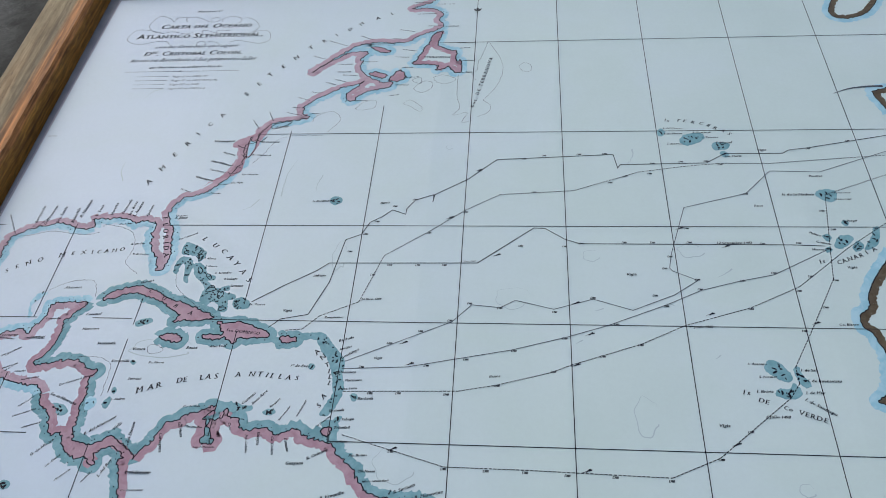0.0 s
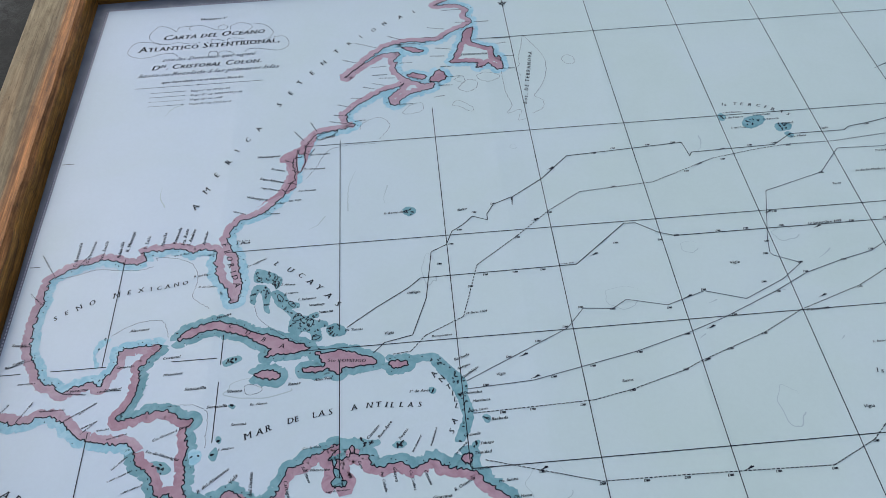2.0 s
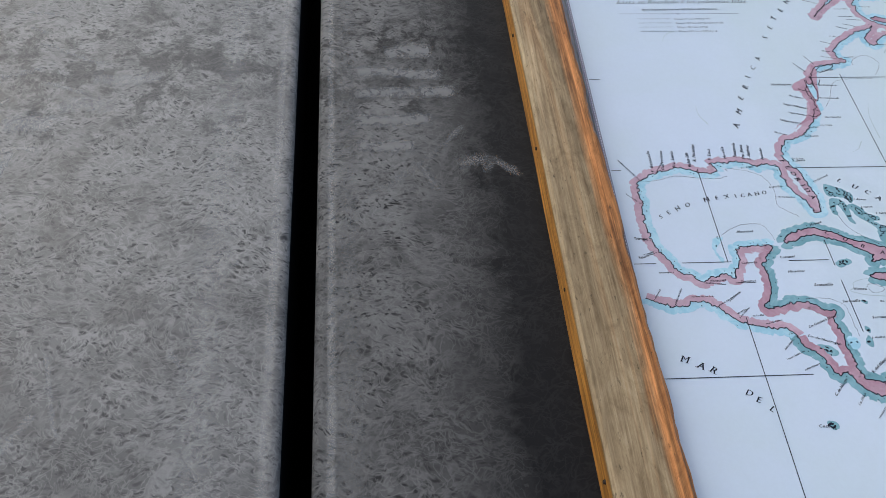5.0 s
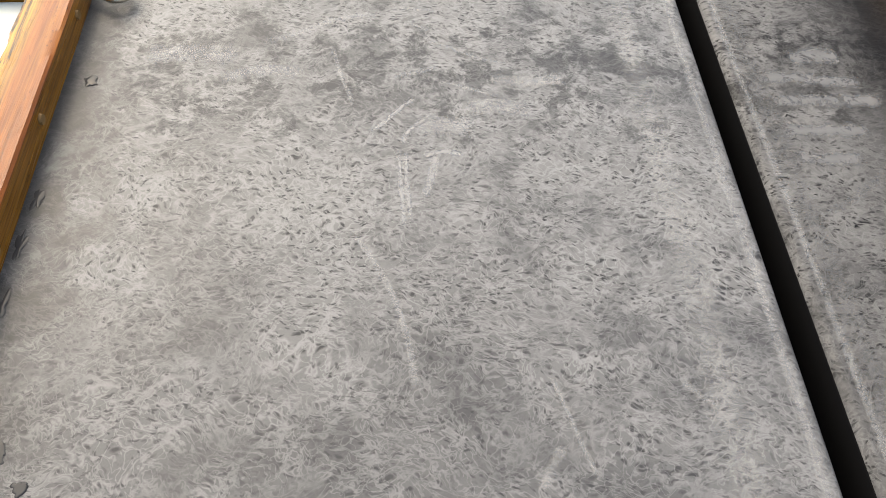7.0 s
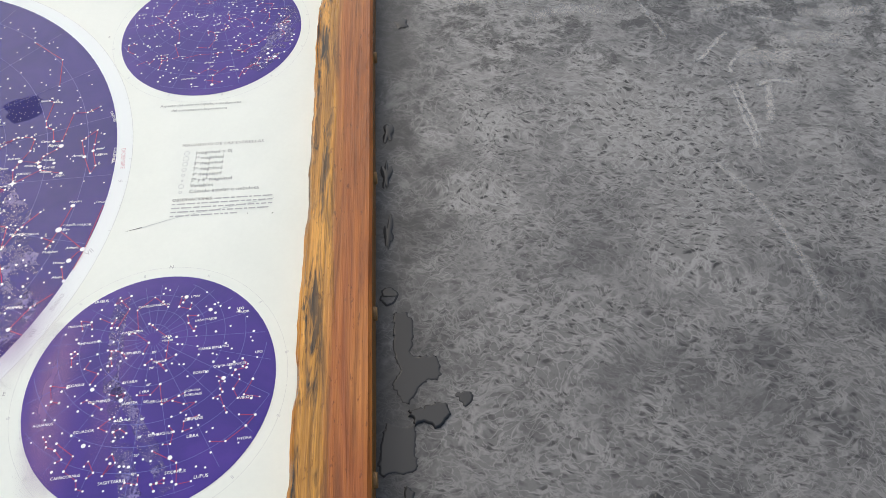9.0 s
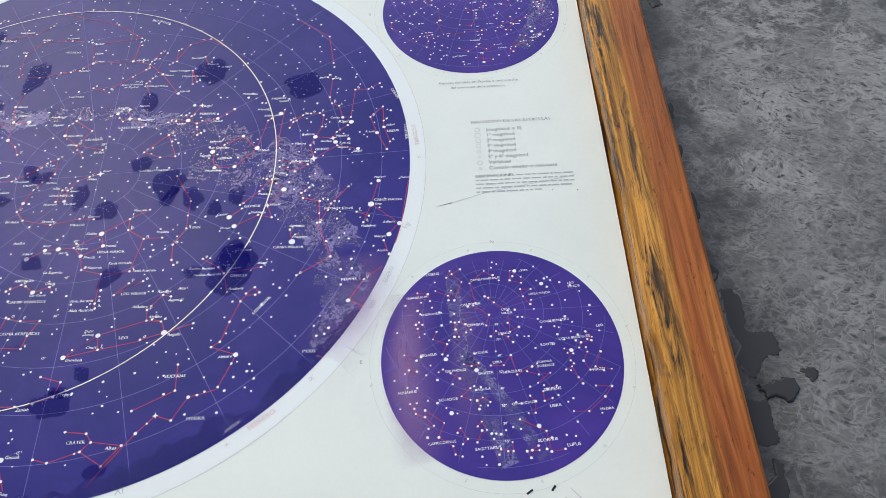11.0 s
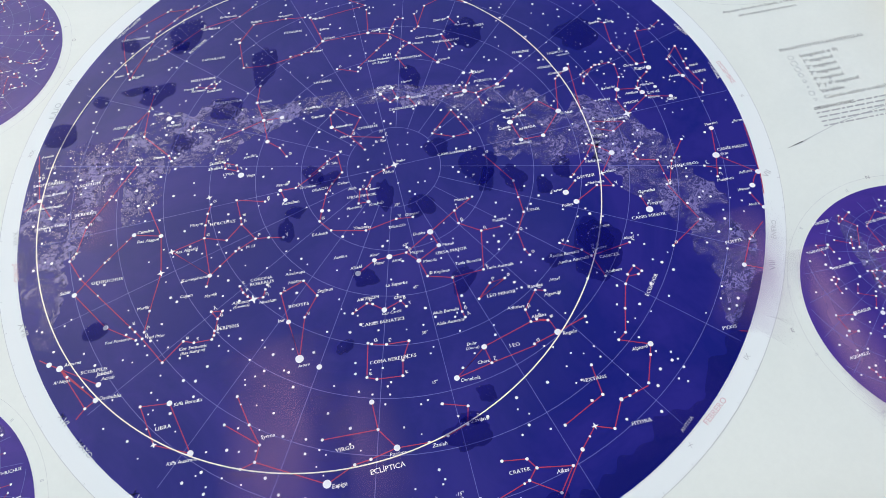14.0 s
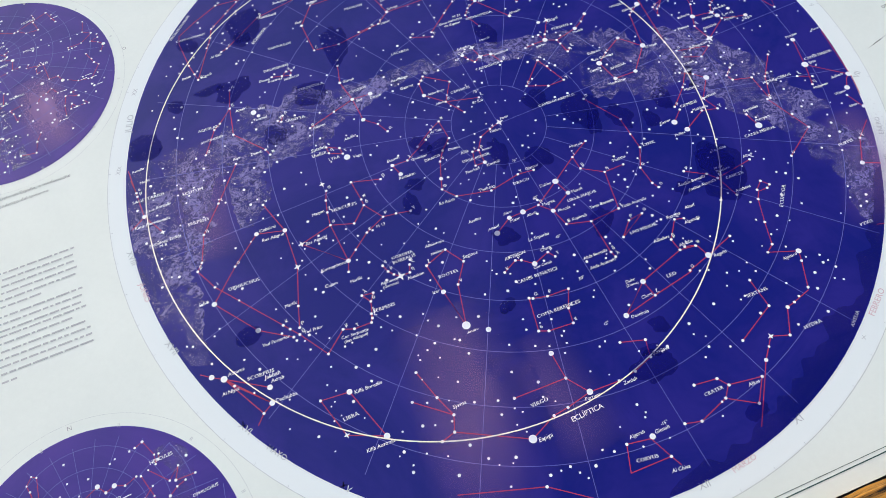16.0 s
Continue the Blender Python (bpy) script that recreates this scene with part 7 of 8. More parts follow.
places([('Washington',153.1,-138.2,17.5,1),('Ro. James',164.3,-150.8,10.9,-19),('Rl. Delaware',193.1,-139.3,15.3,0),('Bo. Chesapeak',188.6,-153.9,16.0,-3),('I. Larga',202.1,-121.8,10.4,9),('Co. Raso',350.3,-53.1,10.8,2),('Co. Frank',348.5,-18.6,9.5,5),('Alacranes',82.5,-288.5,12.3,3),('Misteriosa',108.3,-323.0,11.8,3),('Santanilla',122.6,-334.3,13.0,1),('Havana',137.0,-283.8,9.7,17),('I. Abaco',177.2,-259.1,8.7,1),('I. Hatera',180.1,-268.1,8.6,1),('S. Salvador',188.5,-274.3,12.1,3),('Watlings',195.9,-279.6,10.2,3),('Samana',202.2,-285.6,9.4,3),('Ps. Turcas',219.2,-301.0,11.4,1),('Veracruz',64.2,-328.5,11.4,-177),('Ranas',184.8,-336.6,7.6,2),('Alto Vela',200.6,-335.1,10.9,3),('Vigia',243.8,-305.8,6.4,1),('Co. S. Juan',144.2,-219.6,9.4,0)])
places([('Vigia',262.5,-275.6,6.1,1),('Vigia',243.4,-305.5,6.4,1),('Rompientes',273.4,-310.8,12.9,2),('1º Ote. 1492',362.1,-261.9,10.1,1),('24 Sbre. 1504',296.2,-295.6,13.7,3),('Barbuda',286.1,-329.2,10.1,19),('Antigua',287.4,-335.7,8.5,20),('Guadalupe',289.7,-342.2,13.0,34),('Dominica',289.3,-352.4,11.2,1),('Vigia',310.3,-341.8,5.8,5),('Baxos',384.3,-353.4,7.0,4),('I. del Cuervo',514.1,-126.8,14.8,-1),('I. de Flores',514.1,-133.2,14.1,1),('I. del Pico',515.3,-144.7,11.5,0),('I. Graciosa',536.0,-132.2,13.8,1),('I. Tercera',542.6,-137.9,12.1,2),('S. Miguel',551.6,-143.9,12.4,1),('Sta. Maria',556.1,-158.8,12.6,2),('Vigia',580.8,-152.4,7.2,4),('Piedras',612.6,-180.0,9.5,1),('Is de la Madera',589.9,-198.6,22.3,0),('Porto Santo',626.4,-196.7,11.4,2)])
places([('Desiertas',625.0,-202.9,11.8,0),('Roca',568.7,-209.6,6.2,3),('Vigia',474.3,-272.5,7.0,2),('12 Setiembre 1492',537.4,-244.4,23.8,1),('Salvage',625.5,-223.9,9.9,3),('Palma',600.6,-234.3,7.8,-23),('Gomera',603.6,-242.3,10.0,-16),('Hierro',599.6,-249.6,8.1,-1),('Vigia',618.6,-265.1,6.7,3),('Co. Gracias á Dios',108.3,-366.3,20.8,22),('Lo. de Nicaragua',105.2,-372.4,20.8,-20),('Serranilla',137.2,-347.7,12.3,1),('Bo. Nuevo',162.7,-348.1,10.5,1),('Serrana',152.6,-360.5,9.2,2),('S. Andres',146.4,-375.4,9.3,4),('Vivora',148.2,-338.4,9.2,1),('Co. la Vela',194.8,-379.2,10.8,3),('Cartagena',184.9,-396.7,13.4,-75),('Lago de Maracaibo',208.6,-405.8,13.2,2),('S. Francisco',171.2,-423.8,15.6,2),('Co. Corrientes',172.4,-434.3,13.5,4),('Coro',226.3,-388.7,5.3,-71)])
places([('Martinica',294.1,-358.3,10.8,3),('Sta. Lucia',293.3,-364.3,9.5,5),('Barbada',303.8,-370.9,9.9,2),('Granada',287.0,-379.6,9.8,4),('Tabago',295.7,-385.3,8.0,4),('Trinidad',291.9,-390.9,9.9,3),('Pta. Basa',292.6,-400.3,9.0,5),('Guayana',266.7,-414.6,10.8,3),('Pta. Barima',303.6,-408.4,10.9,4),('Co. Nasau',310.2,-418.0,10.3,3),('Curazao',232.4,-376.5,10.8,50),('Buen Ayre',238.8,-376.3,12.6,52),('Roques',250.7,-378.1,8.1,51),('S. Antonio',541.7,-340.8,11.4,1),('S. Nicolas',546.9,-349.8,10.6,2),('I. Brava',543.8,-360.0,9.8,2),('I. de Sal',572.3,-344.7,9.3,2),('I. de Buenavista',574.8,-352.0,19.7,1),('I. de May',572.0,-360.2,11.0,2),('I. de Santiago',570.2,-364.3,18.8,-32),('Co. Blanco',602.6,-310.9,12.0,2),('Vigia',617.3,-264.9,7.6,-2)])
places([('Vigia',518.5,-383.1,6.6,1),('6 Julio 1498',546.1,-376.5,13.7,0),('1º Junio 1502',510.4,-314.1,14.7,1),('Tampico',9.0,-292.1,9.5,-2),('Ro. Tuxpan',9.3,-308.8,12.6,25),('Campeche',78.5,-314.8,11.1,1),('Terminos',73.8,-330.1,10.6,4),('Cozumel',106.3,-311.1,11.0,4),('1º de Aves',257.1,-348.4,12.9,-1),('Malpelo',130.3,-445.4,10.1,1),('Coco',91.4,-433.7,7.1,-2),('Is Bermudas',247.0,-204.9,15.1,2),('Baxo',299.0,-207.2,7.2,10),('Vigia',474.2,-272.4,7.5,5),('Baxos',384.5,-353.8,7.7,4)])
places([('S. Bernardo',36.7,-231.2,22.0,89.0),('Galveston',44.6,-229.0,20.2,83.0),('Sta. Lucia',53.6,-226.8,17.1,85.0),('Bahia Isla',65.6,-226.5,15.0,88.0),('R. Missisipi',70.4,-221.3,18.2,82.0),('S. Luis',82.4,-220.1,12.2,82.0),('Movila',94.4,-218.8,13.0,87.0),('Panzacola',102.3,-217.6,15.3,80.0),('Sta. Rosa',108.4,-219.4,15.1,84.0),('S. Andres',112.4,-220.3,15.3,80.0),('Apalache',122.4,-220.1,12.2,82.0),('B. del Esp.',118.1,-248.2,11.0,7.0),('B. de Carlos',122.3,-257.1,12.0,-3.0),('Co. S. Blas',102.6,-228.6,10.0,7.0),('G. de Nicoya',109.2,-414.5,15.6,46.0),('Co. Dulce',121.3,-421.2,10.6,50.0),('I. del Rey',156.5,-426.3,12.1,67.0),('Pta. S. Francisco',171.4,-422.9,16.0,1.0)])
places([('B. del Almirante',137.8,-399.8,20.8,37.0),('Vela',155.7,-396.3,6.4,53.0),('G. del Darien',168.0,-408.0,18.0,91.0),('Cartagena',182.7,-396.7,13.6,-71.0),('Sta. Marta',194.6,-389.4,10.8,-67.0),('R. Maracaibo',196.6,-392.3,14.0,-3.0),('Coro',224.5,-387.6,6.1,-79.0),('Pto. Cabello',238.8,-396.3,12.2,-79.0),('Guayra',245.7,-394.1,9.1,-82.0),('Co. Codera',254.8,-396.9,12.2,-79.0),('Cumana',262.8,-397.7,9.5,-70.0),('R. Orinoco',279.1,-411.3,13.4,28.0),('R. Esequibo',290.7,-435.0,14.6,17.0),('Paramaribo',322.0,-447.3,14.9,49.0),('R. Surinam',332.6,-430.0,13.0,24.0),('R. Marowina',344.7,-432.7,16.5,15.0),('Cayena',355.8,-438.4,10.0,7.0),('Co. Orange',364.0,-446.2,13.0,6.0),('S. Luis',352.1,-451.5,8.5,22.0),('R. Mayo',353.4,-460.5,11.0,1.0),('Co. Norte',371.4,-463.1,10.0,1.0)])
marks([(261.9,-275.2),(282.8,-253.1),(292.1,-236.7),(299.0,-224.6),(310.8,-209.4),(325.0,-202.6),(353.5,-220.1),(372.4,-172.4),(406.0,-159.7),(421.2,-156.1),(447.9,-155.0),(467.3,-154.6),(519.2,-230.3),(542.1,-163.1),(502.3,-165.3),(523.4,-163.6),(446.1,-244.7),(475.3,-243.5),(494.6,-243.4),(519.5,-243.2),(568.4,-243.9),(592.4,-243.3),(301.7,-273.8),(332.5,-265.0),(351.0,-264.8),(312.6,-265.2),(403.7,-247.1),(434.3,-247.4),(319.6,-329.5),(339.0,-319.9),(357.7,-311.2),(370.1,-297.3),(390.1,-300.7),(426.0,-303.3),(451.4,-291.5),(491.9,-289.1),(498.2,-297.6),(465.3,-312.4),(431.9,-323.8),(399.7,-333.8),(369.5,-340.7),(344.8,-345.8),(303.5,-347.6),(311.3,-366.4),(328.9,-366.0)])
marks([(358.6,-366.0),(389.5,-359.3),(424.2,-348.5),(455.2,-336.8),(479.2,-327.9),(551.3,-299.0),(584.2,-284.1),(593.9,-272.0),(571.0,-269.4),(549.9,-276.2),(521.6,-283.6),(520.8,-275.6),(500.5,-266.3),(505.1,-255.9),(328.4,-404.5),(360.0,-414.3),(384.4,-414.8),(406.8,-415.0),(430.6,-415.9),(457.3,-416.0),(488.1,-417.2),(517.1,-403.5),(536.2,-385.9),(597.9,-297.0),(581.0,-315.4),(609.3,-275.1),(614.3,-213.6),(617.9,-230.9),(565.2,-197.1),(551.9,-166.8),(618.5,-150.3),(649.0,-141.9),(499.2,-176.1),(469.5,-185.4),(413.1,-195.1),(363.6,-215.0),(338.1,-235.4)])
arrows([(371.5,-171.8),(352.7,-220.6),(387.2,-255.4),(328.8,-328.9),(333.9,-344.8),(438.2,-343.3),(525.3,-303.4),(448.1,-320.1),(440.1,-295.8),(480.3,-179.0),(514.5,-230.3),(589.2,-309.3),(441.8,-412.8),(329.3,-402.7),(543.6,-246.6),(527.0,-393.9)])
coast_names([(37.7,-231.2,44.4,-221.4),(24.0,-237.9,11.6,-218.2),(20.8,-260.8,10.9,-250.6),(20.7,-293.2,9.7,-292.1),(23.6,-303.5,9.6,-308.8),(30.4,-320.5,19.8,-320.5),(49.1,-329.6,63.2,-331.3),(70.3,-330.2,84.4,-330.2),(12.7,-341.7,19.2,-333.1),(25.6,-346.1,32.8,-333.4),(37.9,-340.2,53.1,-340.5),(54.1,-347.8,71.4,-337.6),(65.3,-357.4,73.1,-350.1)])
coast_names([(87.7,-381.3,95.7,-373.9),(86.6,-388.4,100.1,-382.7),(95.6,-396.0,107.1,-391.7),(130.2,-429.2,137.6,-421.8),(146.7,-429.4,151.6,-421.4),(62.3,-344.5,70.8,-337.4),(64.7,-354.2,74.2,-349.7),(74.4,-356.2,82.0,-355.7),(81.4,-362.3,93.2,-359.6),(180.6,-111.6,188.0,-122.5),(192.7,-102.2,198.2,-113.4),(217.3,-25.8,229.7,-30.9),(228.8,-3.7,246.4,-11.8)])
coast_names([(257.1,3.0,268.4,-3.1),(214.0,-83.1,224.6,-87.3),(224.4,-76.0,233.9,-77.5),(234.9,-63.4,244.4,-67.0),(242.1,-59.4,252.6,-63.1),(207.9,-102.5,221.6,-106.5),(210.9,-95.5,218.7,-96.9),(242.2,-38.4,254.7,-38.4),(242.7,-49.0,255.1,-49.3),(247.9,-53.3,261.4,-54.4),(302.6,54.5,319.5,53.8),(324.0,51.1,341.2,50.8),(306.6,35.5,324.4,36.0),(317.6,16.4,330.4,16.3),(334.4,15.4,347.8,15.3),(292.4,11.5,306.7,7.9),(286.8,-1.8,298.5,-3.3),(297.6,-18.2,310.4,-21.2),(292.4,-29.0,304.4,-30.1),(346.9,-10.1,363.8,-10.6),(351.6,-35.7,363.7,-36.0),(299.7,-44.2,309.1,-44.4),(302.6,-58.1,315.7,-57.7),(296.0,-68.1,308.0,-68.4)])
coast_names([(262.7,-88.0,274.6,-88.2),(265.6,-35.4,276.9,-35.8),(292.1,-82.3,300.6,-80.9),(227.6,-104.4,236.1,-103.6),(330.0,-430.4,331.1,-427.4),(313.9,-423.5,329.1,-422.2),(257.5,-386.1,262.8,-376.5),(268.0,-383.2,272.3,-371.9),(281.6,-389.6,289.1,-382.6)])

# damp rings, wrinkles and folds in the plastic cover, their shading drawn in grey
ring_ink = Ink(Z0 + 0.15)
for i, (x, y, rx, ry) in enumerate(((276, -258, 5, 13), (398, -292, 12, 9), (478, -377, 7, 14), (331, -412, 13, 11), (168, -336, 22, 7), (347, -146, 2.5, 2.5), (560, -420, 4, 4), (452, -255, 6, 5), (520, -250, 9, 6))):
    ringp = [(x + rx * math.cos(a) * (1 + 0.35 * noise.noise(Vector((math.cos(a) * 1.5, math.sin(a) * 1.5, i * 3.3)))), y + ry * math.sin(a) * (1 + 0.35 * noise.noise(Vector((math.cos(a) * 1.5, math.sin(a) * 1.5, i * 3.3 + 9))))) for a in np.linspace(0.4, 5.9, 60)]
    ring_ink.line(ringp, 0.55 if i % 2 else 0.8, True)
ring_ink.put("damp_ring", DAMP_AND_WRINKLE, sea_map, kind="stuff")

# title scrollwork, rules and the key of the four voyages
for curl in ([(70.2, 31.7), (63.1, 38.6), (54.0, 41.3), (48.2, 33.2), (47.4, 25.2), (53.6, 17.3), (63.7, 13.6), (73.6, 15.8), (86.7, 12.1), (93.7, 14.3)],
             [(70.2, 31.7), (72.1, 37.8), (78.1, 38.9), (86.1, 39.1), (93.1, 38.3), (101.2, 33.5), (106.3, 30.6), (113.3, 30.8), (115.2, 34.8), (111.1, 37.7), (107.2, 35.6), (107.2, 32.6)],
             [(83.2, 32.0), (81.1, 36.0), (84.1, 39.1)],
             [(118.3, 29.9), (118.2, 34.9), (126.1, 39.1), (134.2, 36.3), (137.3, 31.4), (134.4, 27.3)],
             [(137.2, 35.4), (144.2, 35.5), (151.3, 30.7), (156.5, 21.8), (153.7, 14.8), (147.8, 10.6), (137.8, 11.4), (125.7, 12.1), (118.8, 10.9), (116.7, 14.9), (120.6, 17.0), (130.7, 15.2)]):
    soft_ink.line(smooth_path(curl, 0.6, 0.0, 1), 0.34)
for curl in ([(65.7, 13.6), (46.5, 19.1), (36.5, 18.9), (31.8, 9.8), (32.9, 2.8), (40.1, -2.0), (50.1, -2.8), (61.0, 0.5), (71.0, 0.7), (76.1, -4.1)],
             [(155.8, 8.8), (153.7, 12.8), (159.7, 14.9), (166.7, 14.1), (170.9, 6.2), (170.1, -0.8), (163.2, -5.0), (154.1, -3.2), (144.1, -0.5), (136.1, -0.7), (133.2, -4.7)],
             [(106.2, -8.4), (102.2, -5.5), (104.0, -0.5), (109.1, -1.3), (110.2, -6.3), (107.2, -8.4)],
             [(111.2, -6.3), (112.1, -1.3), (120.1, -2.1), (125.2, -6.9)], [(103.7, 11.5), (102.6, 16.5), (107.6, 16.6), (115.7, 12.8)]):
    soft_ink.line(smooth_path(curl, 0.6, 0.0, 1), 0.34)
soft_ink.line([(46, -44.5), (152, -44.5)], 0.35), soft_ink.dot(98, -44.5, 0.9, 8)
for i, y in enumerate((-51.6, -57.2, -62.8, -68.4)):
    (soft_ink.dashes if i == 2 else soft_ink.chain)([(60, y), (89, y)], 0.36, *((1.6, 0.8) if i == 2 else ()))

DENTS = [[(85.4, -161.0), (84.8, -171.3), (89.9, -181.5)], [(227.2, -159.3), (222.2, -175.4), (221.4, -198.8)], [(193.9, -213.0), (200.4, -209.5), (205.4, -202.1)], [(248.0, -193.7), (247.8, -186.0), (250.7, -176.2)], [(75.5, -82.0), (81.2, -72.5), (89.3, -68.8)], [(534.1, -273.5), (540.5, -269.3), (544.6, -266.0)], [(497.9, -295.2), (503.2, -296.6)], [(451.9, -301.8), (457.7, -300.0)], [(438.5, -327.6), (443.0, -324.6)], [(522.5, -244.7), (525.1, -246.9)], [(523.4, -336.5), (527.0, -334.1)], [(483.4, -165.9), (488.4, -156.8), (488.1, -149.3)]]
# a lily at the head of the middle meridian
for a, w in ((90, 1.1), (140, 0.9), (40, 0.9), (-90, 0.6)):
    ca, sa = math.cos(radians(a)), math.sin(radians(a))
    petal = [(t * ca - k * sa, t * sa + k * ca) for t, k in ((0.3, 0), (2.0, w * 0.8), (3.6, w), (5.2, 0), (3.6, -w), (2.0, -w * 0.8))]
    place_ink.fill([(362.3 + x, 38.9 + y) for x, y in petal])
place_ink.line([(359.6, 38.9), (365.0, 38.9)], 1.0)
# dents as tapered grey strokes, their shading put into the colour
for dent in DENTS:
    crease = Ink(Z0 + 0.16)
    crease.line(smooth_path(dent, 0.8, 0.6, dent[0][0]), 1.0, True)
    crease.put("dent_mark", DAMP_AND_WRINKLE, sea_map)

place_ink.put("route_mark", BLACK_INK, sea_map, kind="stuff")
soft_ink.put("fine_line", SOFT_INK, sea_map, kind="stuff")

# ---- small things on the frames and the table ----
BRASS = mat("worn_nickel_plated_steel", (0.72, 0.66, 0.56), 0.22, metal=1.0)


def screw_eye():
    bm = bmesh.new()
    pts = []
    for i in range(34):
        a = radians(200 + 318 * i / 33)
        pts.append(Vector((0.0165 + 0.0105 * math.cos(a), 0.0088 * math.sin(a), 0)))
    pts = [Vector((-0.012, -0.001, 0)), Vector((-0.004, -0.001, 0)), Vector((0.002, -0.0015, 0))] + pts
    rows = []
    for i, p in enumerate(pts):
        d = (pts[min(i + 1, len(pts) - 1)] - pts[max(i - 1, 0)]).normalized()
        s = Vector((-d.y, d.x, 0))
        r = 0.0030 * (0.75 if i > len(pts) - 3 else 1)
        rows.append([bm.verts.new(p + s * r * math.cos(2 * math.pi * j / 12) + Vector((0, 0, r * math.sin(2 * math.pi * j / 12)))) for j in range(12)])
    for a, b in zip(rows[:-1], rows[1:]):
        for j in range(12):
            bm.faces.new((a[j], a[(j + 1) % 12], b[(j + 1) % 12], b[j]))
    bm.faces.new(rows[0]), bm.faces.new(rows[-1][::-1])
    bmesh.ops.recalc_face_normals(bm, faces=bm.faces)
    for f in bm.faces:
        f.smooth = True
    ob = part("screw_eye", bm, BRASS)
    return tagged(ob, "bright plated screw eye in the side of the wooden frame", "screw eye")


eye = screw_eye()
eye.matrix_world = pose(-0.9085, 0.5475, TOP + 0.0095, 0, 0, -4)

PLUG = wood_material("pale_wood_plug", (0.20, 0.10, 0.035), (0.33, 0.18, 0.07), (0.42, 0.25, 0.10), (0.4, 0.2, 0.06), 0.4, 0.2)
for y in (0.452, 0.214, 0.1, -0.012, -0.109, -0.2):
    bm = bmesh.new()
    bmesh.ops.create_cone(bm, cap_ends=True, segments=20, radius1=0.0042, radius2=0.0036, depth=0.003, matrix=Matrix.Rotation(radians(90), 4, 'Y'))
    plug = part("wood_plug", bm, PLUG, star_frame.children[0])
    plug.matrix_local = pose(0.0198, y, 0.0125)
# Screw holes shown as dark spots, the shade inside put into their colour.
HOLE = mat("dark_screw_hole", (0.03, 0.018, 0.01), 0.8)
for y in (0.182, 0.055, -0.07, -0.2):
    bm = bmesh.new()
    bmesh.ops.create_cone(bm, cap_ends=True, segments=14, radius1=0.0016, radius2=0.0011, depth=0.0016, matrix=Matrix.Rotation(radians(90), 4, 'Y'))
    hole_spot = part("nail_head", bm, HOLE, map_frame.children[1])
    hole_spot.matrix_local = pose(0.0229, y, 0.013)

# puddles left by rain beside the star chart's frame
PUDDLE = mat("wet_dark_coating", (0.046, 0.046, 0.047), 0.1, 0.2)


def puddle(thing, h):
    return tagged(thing, "thin dark rain puddle on the scuffed table" if h < 0.001 else "raised clear drop of rain on the scuffed table", "puddle", "puddles by the frame")


def pooled(pts, h, seed):
    """Standing water of a given outline: a sloping rim and a level top."""
    path = smooth_path([(x * 1000, y * 1000) for x, y in pts], 0.7, 1.7, seed, True)[:-1]
    if area2(path) < 0:
        path = path[::-1]
    p = np.array(path)
    d = np.roll(p, -2, axis=0) - np.roll(p, 2, axis=0)
    d /= np.maximum(np.linalg.norm(d, axis=1), 1e-9)[:, None]
    n = np.c_[-d[:, 1], d[:, 0]]
    m = len(p)
    v = [(x / 1000, y / 1000, TOP + 0.0001) for x, y in p] + [(x / 1000, y / 1000, TOP + 0.0001 + h * 0.7) for x, y in p + n * 0.35] + [(x / 1000, y / 1000, TOP + 0.0001 + h) for x, y in p + n * 1.1]
    f = [(r * m + q, r * m + (q + 1) % m, (r + 1) * m + (q + 1) % m, (r + 1) * m + q) for r in (0, 1) for q in range(m)]
    top = [tuple(q) for q in p + n * 1.1]
    f += [tuple(2 * m + q for q in (t if area2([top[i] for i in t]) > 0 else t[::-1])) for t in tessellate_polygon([[Vector((x, y, 0)) for x, y in top]])]
    water = part("puddle", (v, [], f), PUDDLE)
    for q in water.data.polygons:
        q.use_smooth = len(q.vertices) == 4
    return puddle(water, h)


pooled([(-0.896, 0.199), (-0.888, 0.198), (-0.885, 0.186), (-0.886, 0.173), (-0.873, 0.171), (-0.872, 0.159), (-0.88, 0.156), (-0.884, 0.15), (-0.888, 0.144), (-0.892, 0.148), (-0.896, 0.156), (-0.892, 0.163), (-0.896, 0.175), (-0.896, 0.187)], 0.00022, 60.0)
pooled([(-0.888, 0.14), (-0.882, 0.142), (-0.871, 0.144), (-0.867, 0.14), (-0.868, 0.135), (-0.873, 0.131), (-0.88, 0.134), (-0.884, 0.132), (-0.886, 0.136)], 0.0016, 63.0)
pooled([(-0.864, 0.149), (-0.857, 0.151), (-0.855, 0.147), (-0.858, 0.142), (-0.861, 0.144)], 0.0004, 66.0)
pooled([(-0.899, 0.133), (-0.891, 0.131), (-0.885, 0.132), (-0.884, 0.12), (-0.884, 0.109), (-0.894, 0.108), (-0.902, 0.109)], 0.00022, 69.0)
pooled([(-0.902, 0.216), (-0.896, 0.215), (-0.893, 0.21), (-0.899, 0.204), (-0.904, 0.208)], 0.0004, 72.0)
pooled([(-0.789, 0.092), (-0.785, 0.091), (-0.782, 0.092), (-0.780, 0.089), (-0.777, 0.085), (-0.776, 0.079), (-0.779, 0.078), (-0.782, 0.080), (-0.786, 0.083), (-0.788, 0.087)], 0.0012, 75.0)
pooled([(-0.889, 0.101), (-0.885, 0.100), (-0.885, 0.095), (-0.885, 0.088), (-0.887, 0.077), (-0.893, 0.076), (-0.901, 0.077), (-0.899, 0.084), (-0.895, 0.088), (-0.890, 0.093)], 0.0007, 78.0)
